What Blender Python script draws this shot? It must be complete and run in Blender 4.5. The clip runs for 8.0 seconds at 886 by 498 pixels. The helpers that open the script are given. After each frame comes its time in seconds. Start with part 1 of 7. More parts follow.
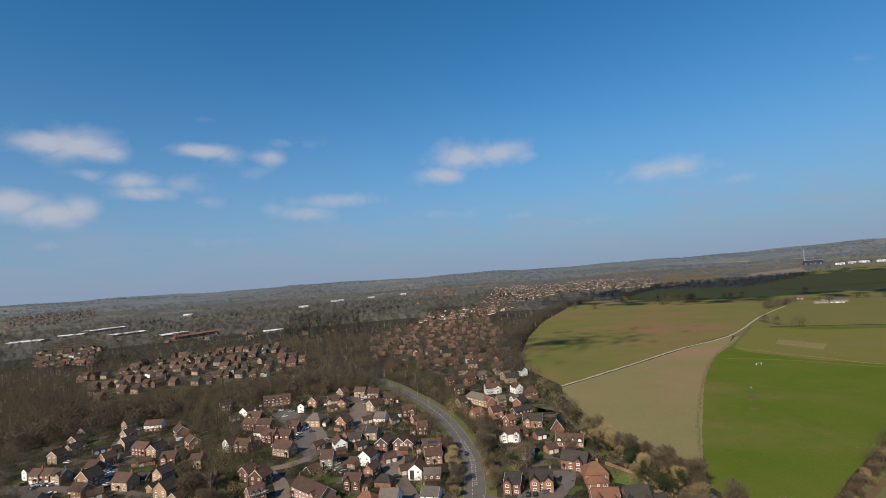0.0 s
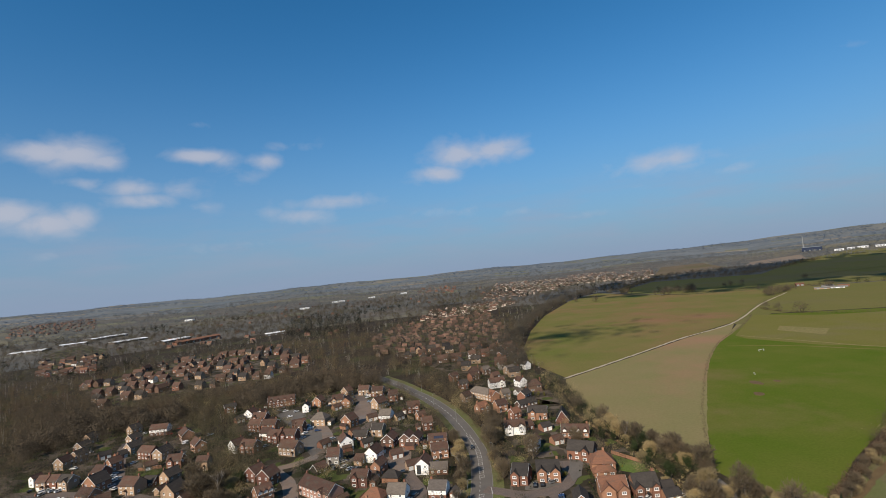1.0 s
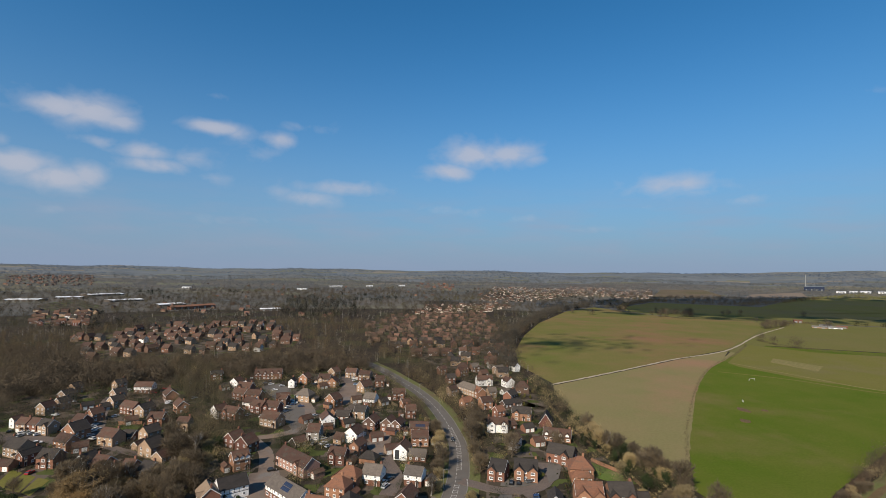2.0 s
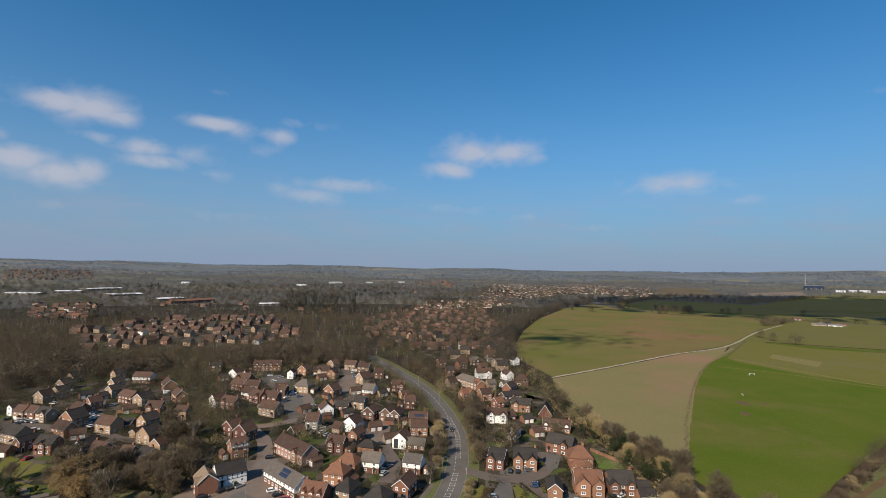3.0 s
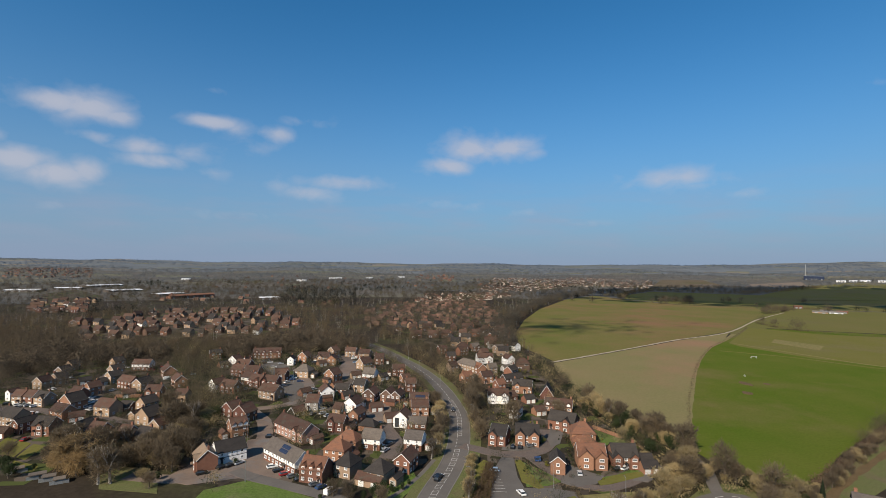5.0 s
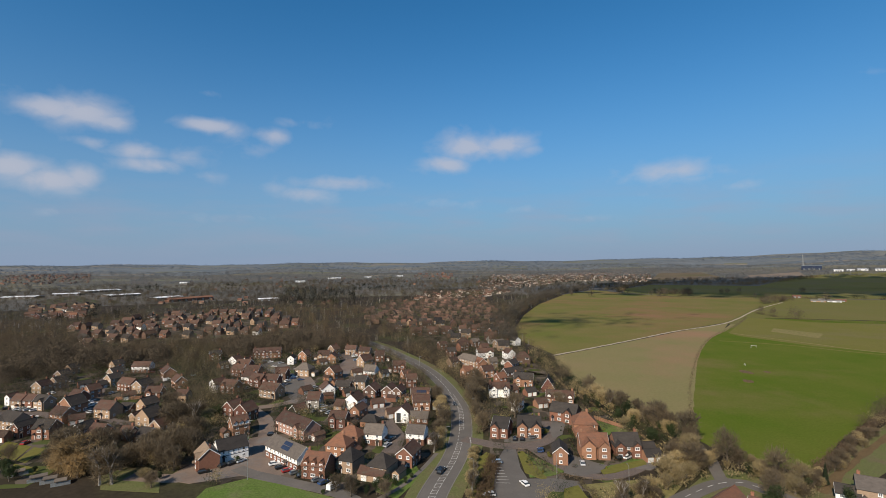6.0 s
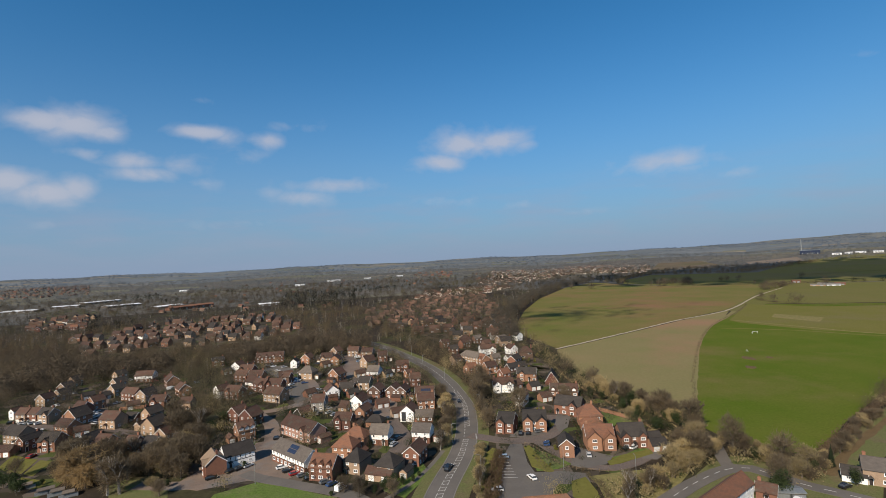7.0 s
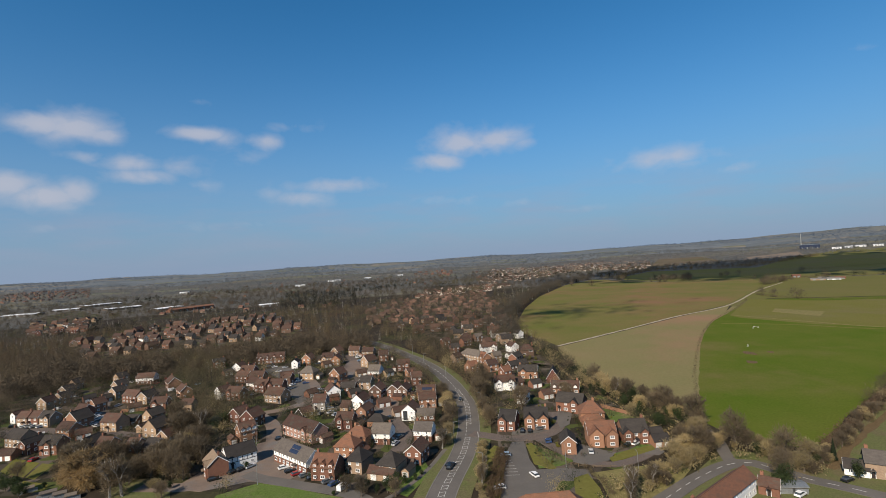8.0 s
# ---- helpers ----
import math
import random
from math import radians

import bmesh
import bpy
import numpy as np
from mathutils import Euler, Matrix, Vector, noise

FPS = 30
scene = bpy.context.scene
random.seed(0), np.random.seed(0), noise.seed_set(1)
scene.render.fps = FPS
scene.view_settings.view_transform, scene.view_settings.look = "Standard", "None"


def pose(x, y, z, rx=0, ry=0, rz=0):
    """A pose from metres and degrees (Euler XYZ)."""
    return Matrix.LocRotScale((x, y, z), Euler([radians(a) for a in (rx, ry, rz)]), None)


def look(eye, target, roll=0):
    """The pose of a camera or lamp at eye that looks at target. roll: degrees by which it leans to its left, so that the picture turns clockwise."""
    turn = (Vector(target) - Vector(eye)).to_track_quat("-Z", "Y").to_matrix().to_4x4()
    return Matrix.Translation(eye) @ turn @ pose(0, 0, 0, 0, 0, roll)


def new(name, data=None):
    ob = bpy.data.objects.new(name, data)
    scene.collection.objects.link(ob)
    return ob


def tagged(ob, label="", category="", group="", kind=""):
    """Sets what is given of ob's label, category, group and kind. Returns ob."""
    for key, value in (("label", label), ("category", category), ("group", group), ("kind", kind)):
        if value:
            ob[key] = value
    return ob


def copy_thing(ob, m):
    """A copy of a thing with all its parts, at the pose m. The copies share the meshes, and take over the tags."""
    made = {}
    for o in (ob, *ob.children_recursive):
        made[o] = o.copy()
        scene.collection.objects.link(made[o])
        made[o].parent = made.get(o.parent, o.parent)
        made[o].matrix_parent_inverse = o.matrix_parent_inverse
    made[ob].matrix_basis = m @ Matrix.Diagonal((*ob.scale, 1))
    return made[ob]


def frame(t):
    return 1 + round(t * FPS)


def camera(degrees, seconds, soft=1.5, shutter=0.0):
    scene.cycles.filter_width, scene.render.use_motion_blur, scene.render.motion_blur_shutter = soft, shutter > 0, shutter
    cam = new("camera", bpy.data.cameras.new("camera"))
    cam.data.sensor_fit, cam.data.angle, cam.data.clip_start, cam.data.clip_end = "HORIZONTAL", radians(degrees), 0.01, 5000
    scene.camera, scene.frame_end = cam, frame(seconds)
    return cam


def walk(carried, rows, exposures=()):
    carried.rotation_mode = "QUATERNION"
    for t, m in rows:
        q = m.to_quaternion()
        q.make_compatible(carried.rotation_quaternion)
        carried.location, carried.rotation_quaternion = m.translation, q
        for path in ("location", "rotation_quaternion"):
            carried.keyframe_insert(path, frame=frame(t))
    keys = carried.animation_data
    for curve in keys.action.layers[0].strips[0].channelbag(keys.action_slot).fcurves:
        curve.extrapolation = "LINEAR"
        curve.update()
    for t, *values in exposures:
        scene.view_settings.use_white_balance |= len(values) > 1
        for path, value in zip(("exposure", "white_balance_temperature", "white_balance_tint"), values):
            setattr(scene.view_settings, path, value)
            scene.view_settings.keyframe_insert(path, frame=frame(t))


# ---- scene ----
# camera: seconds, x, y, z, yaw, pitch, roll
cam = camera(84.0, 8.0, soft=0.7)
ROWS = [
    (0.0, 0.0, 0.0, 101.5, -0.32, 2.86, 4.09),
    (0.5, -0.6, -0.1, 100.9, -0.40, 2.79, 4.49),
    (1.0, -0.7, 0.2, 99.5, -0.40, 2.66, 5.81),
    (1.5, -0.7, 0.9, 97.2, -0.06, 2.57, 1.86),
    (1.7, -0.8, 1.1, 96.2, -0.05, 2.52, 0.15),
    (2.8, -1.1, 2.5, 91.1, -0.10, 2.25, -1.40),
    (3.0, -1.1, 2.8, 90.1, -0.11, 2.20, -1.15),
    (3.5, -1.1, 3.6, 87.6, 0.00, 2.08, -0.86),
    (4.0, -1.1, 4.3, 85.2, 0.08, 2.00, -1.38),
    (4.5, -0.8, 5.0, 82.8, -0.07, 1.87, -0.72),
    (4.7, -0.8, 5.2, 81.9, -0.10, 1.84, -0.80),
    (5.8, -0.7, 6.0, 78.7, -0.31, 1.62, 0.50),
    (6.0, -0.7, 6.1, 78.5, -0.35, 1.60, 0.68),
    (6.5, -0.8, 6.0, 78.3, -0.55, 1.48, 3.63),
    (7.0, -0.8, 6.1, 78.2, -0.50, 1.40, 2.84),
    (7.5, -0.8, 6.2, 78.2, -0.53, 1.32, 2.70),
    (8.0, -0.7, 6.4, 78.0, -0.51, 1.26, 3.52),
]
# roll here is the lean to the right, so the local turn about the line of sight is minus it
walk(cam, [(t, pose(x, y, z, 90 + pitch, 0, yaw) @ pose(0, 0, 0, 0, 0, -roll)) for t, x, y, z, yaw, pitch, roll in ROWS])
scene.view_settings.exposure = 0.35

# world: clear sky, low haze, fair-weather cumulus
SUN_EL, SUN_AZ = 36.0, 213.0   # degrees; azimuth clockwise from +y
world = bpy.data.worlds.new("sky")
scene.world = world
world.use_nodes = True
wt = world.node_tree
for n in list(wt.nodes):
    wt.nodes.remove(n)


def wmath(op, a, b=None, c=None, clamp=False):
    n = wt.nodes.new("ShaderNodeMath")
    n.operation, n.use_clamp = op, clamp
    for i, v in enumerate((a, b, c)):
        if v is None:
            continue
        if isinstance(v, (int, float)):
            n.inputs[i].default_value = v
        else:
            wt.links.new(v, n.inputs[i])
    return n.outputs[0]


def wmix(fac, a, b):
    n = wt.nodes.new("ShaderNodeMix")
    n.data_type = "RGBA"
    for sock, v in ((n.inputs[0], fac), (n.inputs[6], a), (n.inputs[7], b)):
        if isinstance(v, (int, float)):
            sock.default_value = v
        elif isinstance(v, tuple):
            sock.default_value = (*v, 1)
        else:
            wt.links.new(v, sock)
    return n.outputs[2]


sky = wt.nodes.new("ShaderNodeTexSky")
sky.sky_type, sky.sun_disc = "NISHITA", False
sky.sun_elevation, sky.sun_rotation = radians(SUN_EL), radians(SUN_AZ)
sky.altitude, sky.air_density, sky.dust_density, sky.ozone_density = 100, 1.0, 0.6, 2.5
tc = wt.nodes.new("ShaderNodeTexCoord")
sep = wt.nodes.new("ShaderNodeSeparateXYZ")
wt.links.new(tc.outputs["Generated"], sep.inputs[0])
SX, SY, SZ = sep.outputs
flat = wmath("SQRT", wmath("ADD", wmath("MULTIPLY", SX, SX), wmath("MULTIPLY", SY, SY)))
elev = wmath("ARCTAN2", SZ, flat)
azim = wmath("ARCTAN2", SX, SY)
# clouds: azimuth, elevation, half width, half height (degrees), weight
CLOUDS_WEST = [(-38.3, 14.3, 1.9, 0.78, 1), (-36.0, 14.3, 2.5, 1.11, 1), (-33.9, 13.8, 1.6, 0.73, 0.8), (-41.1, 8.9, 2.3, 0.97, 0.95), (-38.3, 8.0, 2.3, 0.97, 0.95), (-36.2, 8.5, 1.3, 0.94, 0.8), (-42.4, 10.7, 0.7, 0.57, 0.7), (-35.0, 11.7, 1.6, 0.52, 0.55), (-31.7, 11.3, 2.2, 0.76, 0.75), (-30.7, 10.1, 2.8, 0.61, 0.75), (-27.2, 11.0, 1.5, 0.8, 0.65), (-25.0, 9.3, 2.5, 0.47, 0.4), (-40.9, 14.7, 2.8, 1.03, 0.35)]
CLOUDS_MID = [(-25.2, 14.5, 2.3, 0.56, 0.95), (-22.7, 14.1, 1.4, 0.75, 0.65), (-20.6, 12.4, 1.9, 0.95, 0.4), (-18.6, 13.9, 1.7, 0.65, 0.7), (-15.9, 15.5, 2.2, 0.48, 0.45), (-11.7, 9.1, 4.5, 0.7, 0.65), (-14.8, 7.8, 2.6, 0.69, 0.7), (-18.4, 8.4, 1.8, 0.74, 0.4), (-23.8, 5.1, 5.7, 0.48, 0.35), (-25.2, 17.7, 1.0, 0.38, 0.4), (-38.0, 5.1, 1.0, 0.41, 0.35)]
CLOUDS_EAST = [(0.7, 11.3, 2.3, 0.77, 0.9), (3.6, 13.3, 2.8, 1.32, 0.9), (7.6, 13.3, 2.9, 0.94, 0.85), (10.5, 12.6, 1.8, 0.56, 0.65), (25.1, 9.3, 3.6, 0.88, 0.75), (27.0, 8.4, 2.8, 0.41, 0.5), (31.3, 7.4, 1.7, 0.39, 0.5), (29.0, 8.9, 2.2, 0.4, 0.4), (1.1, 6.9, 3.6, 0.52, 0.4), (8.9, 6.0, 1.9, 0.45, 0.4), (16.5, 4.9, 2.7, 0.38, 0.3), (42.0, 15.9, 1.0, 0.37, 0.35), (22.3, 7.0, 0.8, 0.36, 0.3)]
CLOUDS = CLOUDS_WEST + CLOUDS_MID + CLOUDS_EAST
cover = None
nz = wt.nodes.new("ShaderNodeTexNoise")
comb = wt.nodes.new("ShaderNodeCombineXYZ")
wt.links.new(wmath("MULTIPLY", azim, 1.0), comb.inputs[0])
wt.links.new(wmath("MULTIPLY", elev, 1.5), comb.inputs[1])
wt.links.new(comb.outputs[0], nz.inputs["Vector"])
nz.inputs["Scale"].default_value, nz.inputs["Detail"].default_value = 20.0, 6.0
nz.inputs["Roughness"].default_value, nz.inputs["Distortion"].default_value = 0.52, 0.25
NOISE = nz.outputs[0]
for az, el, sx, sz, wgt in CLOUDS:
    a = wmath("DIVIDE", wmath("SUBTRACT", azim, radians(az)), radians(sx * 1.45))
    b = wmath("DIVIDE", wmath("SUBTRACT", elev, radians(el)), radians(sz * 1.5))
    d = wmath("ADD", wmath("MULTIPLY", a, a), wmath("MULTIPLY", b, b))
    g = wmath("MULTIPLY", wmath("POWER", 2.718, wmath("MULTIPLY", d, -1.0)), wgt)
    cover = g if cover is None else wmath("MAXIMUM", cover, g)
dens = wmath("MULTIPLY", wmath("SUBTRACT", wmath("ADD", cover, wmath("MULTIPLY", wmath("SUBTRACT", NOISE, 0.5), 1.15)), 0.22), 1.7, clamp=True)
dens = wmath("MULTIPLY", wmath("MULTIPLY", dens, wmath("POWER", cover, 0.6)), 0.8, clamp=True)
haze = wmath("MULTIPLY", wmath("POWER", 2.718, wmath("MULTIPLY", wmath("POWER", wmath("MULTIPLY", wmath("ABSOLUTE", elev), 4.7), 1.45), -1.0)), 0.95)
skyc = wt.nodes.new("ShaderNodeMix")
skyc.data_type, skyc.blend_type = "RGBA", "MULTIPLY"
skyc.inputs[0].default_value = 1.0
wt.links.new(sky.outputs[0], skyc.inputs[6])
skyc.inputs[7].default_value = (0.265, 1.03, 1.42, 1)
base = wmix(haze, skyc.outputs[2], (3.2, 4.05, 5.7))
veil = wt.nodes.new("ShaderNodeTexNoise")
vco = wt.nodes.new("ShaderNodeCombineXYZ")
wt.links.new(azim, vco.inputs[0])
wt.links.new(wmath("MULTIPLY", elev, 5.0), vco.inputs[1])
wt.links.new(vco.outputs[0], veil.inputs["Vector"])
veil.inputs["Scale"].default_value, veil.inputs["Detail"].default_value = 7.0, 5.0
band = wmath("DIVIDE", wmath("SUBTRACT", elev, radians(4.5)), radians(3.5))
low = wmath("POWER", 2.718, wmath("MULTIPLY", wmath("MULTIPLY", band, band), -1.0))
streak = wmath("MULTIPLY", wmath("MULTIPLY", wmath("SUBTRACT", veil.outputs[0], 0.42), 2.2, clamp=True), low)
base = wmix(wmath("MULTIPLY", streak, 0.55), base, (4.1, 4.35, 5.8))
col = wmix(dens, base, (6.2, 6.3, 7.2))
bg = wt.nodes.new("ShaderNodeBackground")
wt.links.new(col, bg.inputs[0])
bg.inputs[1].default_value = 0.0645
wo = wt.nodes.new("ShaderNodeOutputWorld")
wt.links.new(bg.outputs[0], wo.inputs[0])

sun = new("sun", bpy.data.lights.new("sun", "SUN"))
sun.data.energy, sun.data.angle, sun.data.color = 5.0, radians(0.5), (1.0, 0.855, 0.69)
sa, se = radians(SUN_AZ), radians(SUN_EL)
sun.matrix_world = look((0, 0, 300), (-math.sin(sa) * math.cos(se), -math.cos(sa) * math.cos(se), 300 - math.sin(se)))

# ---- materials ----
def material(name, c1, c2, scale=1.0, rough=0.85, bump=0.0, fine=8.0, spec=0.25, rnd=0.0, metal=0.0, c3=None, island=False, where="Object", stretch=None, bscale=None, grain=0.24, thin=0.0):
    """A surface of two or three colours: broad mottling, fine grain, relief, and a shift of its own for each object."""
    m = bpy.data.materials.new(name)
    m.use_nodes = True
    nt = m.node_tree
    b = nt.nodes["Principled BSDF"]
    L = nt.links.new
    if where == "World":
        src = nt.nodes.new("ShaderNodeNewGeometry").outputs["Position"]
    else:
        src = nt.nodes.new("ShaderNodeTexCoord").outputs["Object"]
    if stretch:
        mp = nt.nodes.new("ShaderNodeMapping")
        mp.inputs["Scale"].default_value = stretch
        L(src, mp.inputs[0])
        src = mp.outputs[0]

    def noise_tex(s, d, r=0.6):
        n = nt.nodes.new("ShaderNodeTexNoise")
        n.inputs["Scale"].default_value, n.inputs["Detail"].default_value, n.inputs["Roughness"].default_value = s, d, r
        L(src, n.inputs["Vector"])
        return n.outputs[0]

    def ramp(v, a, z):
        r = nt.nodes.new("ShaderNodeMapRange")
        r.inputs[1].default_value, r.inputs[2].default_value = a, z
        L(v, r.inputs[0])
        return r.outputs[0]

    def mix(f, x, y, mode="MIX"):
        n = nt.nodes.new("ShaderNodeMix")
        n.data_type, n.blend_type = "RGBA", mode
        for sock, v in ((n.inputs[0], f), (n.inputs[6], x), (n.inputs[7], y)):
            if isinstance(v, (int, float)):
                sock.default_value = v
            elif isinstance(v, tuple):
                sock.default_value = (*v, 1)
            else:
                L(v, sock)
        return n.outputs[2]

    big, small = noise_tex(scale, 4), noise_tex(scale * fine, 3)
    col = mix(ramp(big, 0.32, 0.68), c1, c2)
    if c3:
        col = mix(ramp(noise_tex(scale * 0.37, 5, 0.65), 0.5, 0.66), col, c3)
    col = mix(1.0, col, mix(ramp(small, 0.3, 0.7), (1 - grain, 1 - grain, 1 - grain), (1 + grain, 1 + grain, 1 + grain)), "MULTIPLY")
    if rnd:
        if island:
            rv = nt.nodes.new("ShaderNodeNewGeometry").outputs["Random Per Island"]
        else:
            rv = nt.nodes.new("ShaderNodeObjectInfo").outputs["Random"]
        lo, hi = 1 - rnd, 1 + rnd
        col = mix(1.0, col, mix(rv, (lo, lo * 1.02, lo * 1.05), (hi, hi * 0.99, hi * 0.95)), "MULTIPLY")
    L(col, b.inputs["Base Color"])
    b.inputs["Roughness"].default_value = rough
    b.inputs["Metallic"].default_value = metal
    b.inputs["Specular IOR Level"].default_value = spec
    if bump:
        bp = nt.nodes.new("ShaderNodeBump")
        bp.inputs["Distance"].default_value = bump
        L(noise_tex(bscale, 3) if bscale else small, bp.inputs["Height"])
        L(bp.outputs[0], b.inputs["Normal"])
    if thin:
        tr, mx = nt.nodes.new("ShaderNodeBsdfTranslucent"), nt.nodes.new("ShaderNodeMixShader")
        L(col, tr.inputs["Color"])
        mx.inputs[0].default_value = thin
        L(b.outputs[0], mx.inputs[1])
        L(tr.outputs[0], mx.inputs[2])
        L(mx.outputs[0], nt.nodes["Material Output"].inputs["Surface"])
    return m


M = {}
# house walls
M["red"] = material("red_brick", (0.212, 0.101, 0.066), (0.164, 0.080, 0.055), 0.6, 0.9, 0.01, 14, 0.2, 0.22)
M["orange"] = material("orange_brick", (0.288, 0.152, 0.094), (0.240, 0.128, 0.080), 0.6, 0.9, 0.01, 14, 0.2, 0.15)
M["pink"] = material("pinkish_brick", (0.330, 0.200, 0.155), (0.280, 0.165, 0.130), 0.6, 0.9, 0.01, 14, 0.2, 0.08)
M["tan"] = material("buff_brick", (0.344, 0.240, 0.160), (0.288, 0.200, 0.136), 0.6, 0.9, 0.01, 14, 0.2, 0.12)
M["white"] = material("white_render", (0.82, 0.80, 0.76), (0.74, 0.72, 0.68), 0.5, 0.85, 0.004, 10, 0.2, 0.06)
M["stone"] = material("grey_flint", (0.240, 0.224, 0.200), (0.176, 0.160, 0.144), 1.2, 0.9, 0.02, 9, 0.2, 0.1)
M["dull"] = material("brown_brick", (0.132, 0.080, 0.059), (0.100, 0.064, 0.050), 0.6, 0.9, 0.01, 14, 0.2, 0.3)
M["hung"] = material("hung_tiles", (0.160, 0.068, 0.048), (0.120, 0.056, 0.044), 1.0, 0.85, 0.02, 9, 0.2, 0.15)
M["timber"] = material("dark_timber", (0.035, 0.028, 0.024), (0.05, 0.04, 0.032), 1.5, 0.8, 0.004)
# roofs
M["brown"] = material("brown_roof_tiles", (0.084, 0.045, 0.032), (0.059, 0.034, 0.026), 0.7, 0.85, 0.03, 9, 0.25, 0.28, c3=(0.071, 0.059, 0.047), stretch=(1, 1, 2.5))
M["rust"] = material("rust_roof_tiles", (0.182, 0.084, 0.050), (0.134, 0.067, 0.044), 0.7, 0.85, 0.03, 9, 0.25, 0.18, c3=(0.114, 0.067, 0.047), stretch=(1, 1, 2.5))
M["slate"] = material("dark_slate", (0.045, 0.039, 0.036), (0.031, 0.028, 0.026), 0.7, 0.85, 0.03, 9, 0.15, 0.2, c3=(0.048, 0.042, 0.038), stretch=(1, 1, 2.5))
M["pale"] = material("pale_brown_tiles", (0.208, 0.152, 0.108), (0.160, 0.120, 0.088), 0.7, 0.85, 0.03, 9, 0.25, 0.1, stretch=(1, 1, 2.5))
M["grey"] = material("weathered_grey_tiles", (0.124, 0.104, 0.088), (0.088, 0.074, 0.064), 0.7, 0.85, 0.03, 9, 0.25, 0.2, stretch=(1, 1, 2.5))
# openings and metal
M["pvc"] = material("white_plastic", (0.80, 0.80, 0.79), (0.72, 0.72, 0.71), 1.0, 0.45, 0, 6, 0.4)
M["glass"] = material("dark_window_glass", (0.030, 0.036, 0.042), (0.05, 0.055, 0.06), 0.5, 0.08, 0, 5, 0.7, 0.5)
M["door"] = material("painted_door", (0.040, 0.036, 0.040), (0.064, 0.040, 0.032), 0.8, 0.5, 0, 6, 0.4, 0.6)
M["garage"] = material("painted_garage_door", (0.70, 0.70, 0.68), (0.60, 0.59, 0.57), 0.8, 0.5, 0, 6, 0.4, 0.3)
M["metal"] = material("galvanised_steel", (0.34, 0.35, 0.35), (0.26, 0.27, 0.27), 1.2, 0.5, 0, 6, 0.5, 0.1, 0.6)
M["panel"] = material("solar_glass", (0.022, 0.030, 0.055), (0.030, 0.040, 0.07), 0.6, 0.15, 0, 5, 0.6)
# ground
M["earth"] = material("leaf_litter_and_rough_grass", (0.038, 0.029, 0.021), (0.029, 0.023, 0.015), 0.035, 0.95, 0.12, 14, 0.1, c3=(0.049, 0.049, 0.021), where="World")
M["grass"] = material("mown_grass", (0.078, 0.122, 0.024), (0.096, 0.128, 0.036), 0.12, 0.95, 0.05, 12, 0.1, where="World", c3=(0.120, 0.120, 0.056))
M["verge"] = material("rough_verge_grass", (0.092, 0.108, 0.036), (0.112, 0.108, 0.048), 0.15, 0.95, 0.06, 12, 0.1, where="World", c3=(0.120, 0.096, 0.056))
M["green_crop"] = material("young_green_crop", (0.066, 0.100, 0.011), (0.090, 0.106, 0.019), 0.022, 0.95, 0.06, 40, 0.02, grain=0.10, where="World", c3=(0.116, 0.107, 0.034))
M["olive_crop"] = material("sparse_olive_crop", (0.107, 0.115, 0.031), (0.152, 0.121, 0.050), 0.012, 0.95, 0.06, 40, 0.02, grain=0.09, where="World", c3=(0.181, 0.110, 0.060))
M["tan_crop"] = material("pale_brown_stubble", (0.188, 0.152, 0.078), (0.156, 0.147, 0.064), 0.016, 0.95, 0.06, 40, 0.02, grain=0.09, where="World", c3=(0.222, 0.141, 0.086))
M["pasture"] = material("dull_green_pasture", (0.112, 0.112, 0.034), (0.126, 0.114, 0.043), 0.010, 0.95, 0.06, 40, 0.02, grain=0.09, where="World", c3=(0.121, 0.108, 0.052))
M["pale_green"] = material("pale_mown_grass", (0.118, 0.116, 0.029), (0.130, 0.120, 0.038), 0.03, 0.95, 0.05, 20, 0.02, where="World", c3=(0.132, 0.118, 0.048), grain=0.1)
M["hill_crop"] = material("brown_hill_crop", (0.128, 0.100, 0.070), (0.106, 0.086, 0.058), 0.008, 0.95, 0.06, 30, 0.02, grain=0.1, where="World", c3=(0.084, 0.080, 0.040))
M["hill_pale"] = material("pale_hill_stubble", (0.190, 0.152, 0.120), (0.160, 0.130, 0.102), 0.008, 0.95, 0.06, 30, 0.02, grain=0.1, where="World")
M["pale_strip"] = material("dry_pale_grass", (0.180, 0.152, 0.068), (0.152, 0.138, 0.056), 0.03, 0.95, 0.05, 15, 0.02, where="World")
M["track"] = material("chalky_track", (0.352, 0.304, 0.232), (0.272, 0.232, 0.168), 0.15, 0.95, 0.04, 9, 0.1, where="World")
M["asphalt"] = material("worn_asphalt", (0.114, 0.104, 0.093), (0.097, 0.088, 0.079), 0.10, 0.9, 0, 16, 0.2, where="World", c3=(0.128, 0.114, 0.102), grain=0.07)
M["paving"] = material("brick_paving", (0.173, 0.130, 0.102), (0.139, 0.106, 0.086), 0.18, 0.9, 0, 12, 0.2, where="World", c3=(0.144, 0.130, 0.120), grain=0.12)
M["pave_dark"] = material("block_paving", (0.101, 0.085, 0.076), (0.126, 0.097, 0.081), 0.2, 0.9, 0, 12, 0.2, where="World")
M["paint"] = material("road_paint", (0.496, 0.488, 0.464), (0.384, 0.376, 0.360), 0.5, 0.8, 0, 5, 0.2, where="World")
M["kerb"] = material("concrete_kerb", (0.176, 0.164, 0.148), (0.144, 0.136, 0.124), 0.4, 0.9, 0, 8, 0.2, where="World")
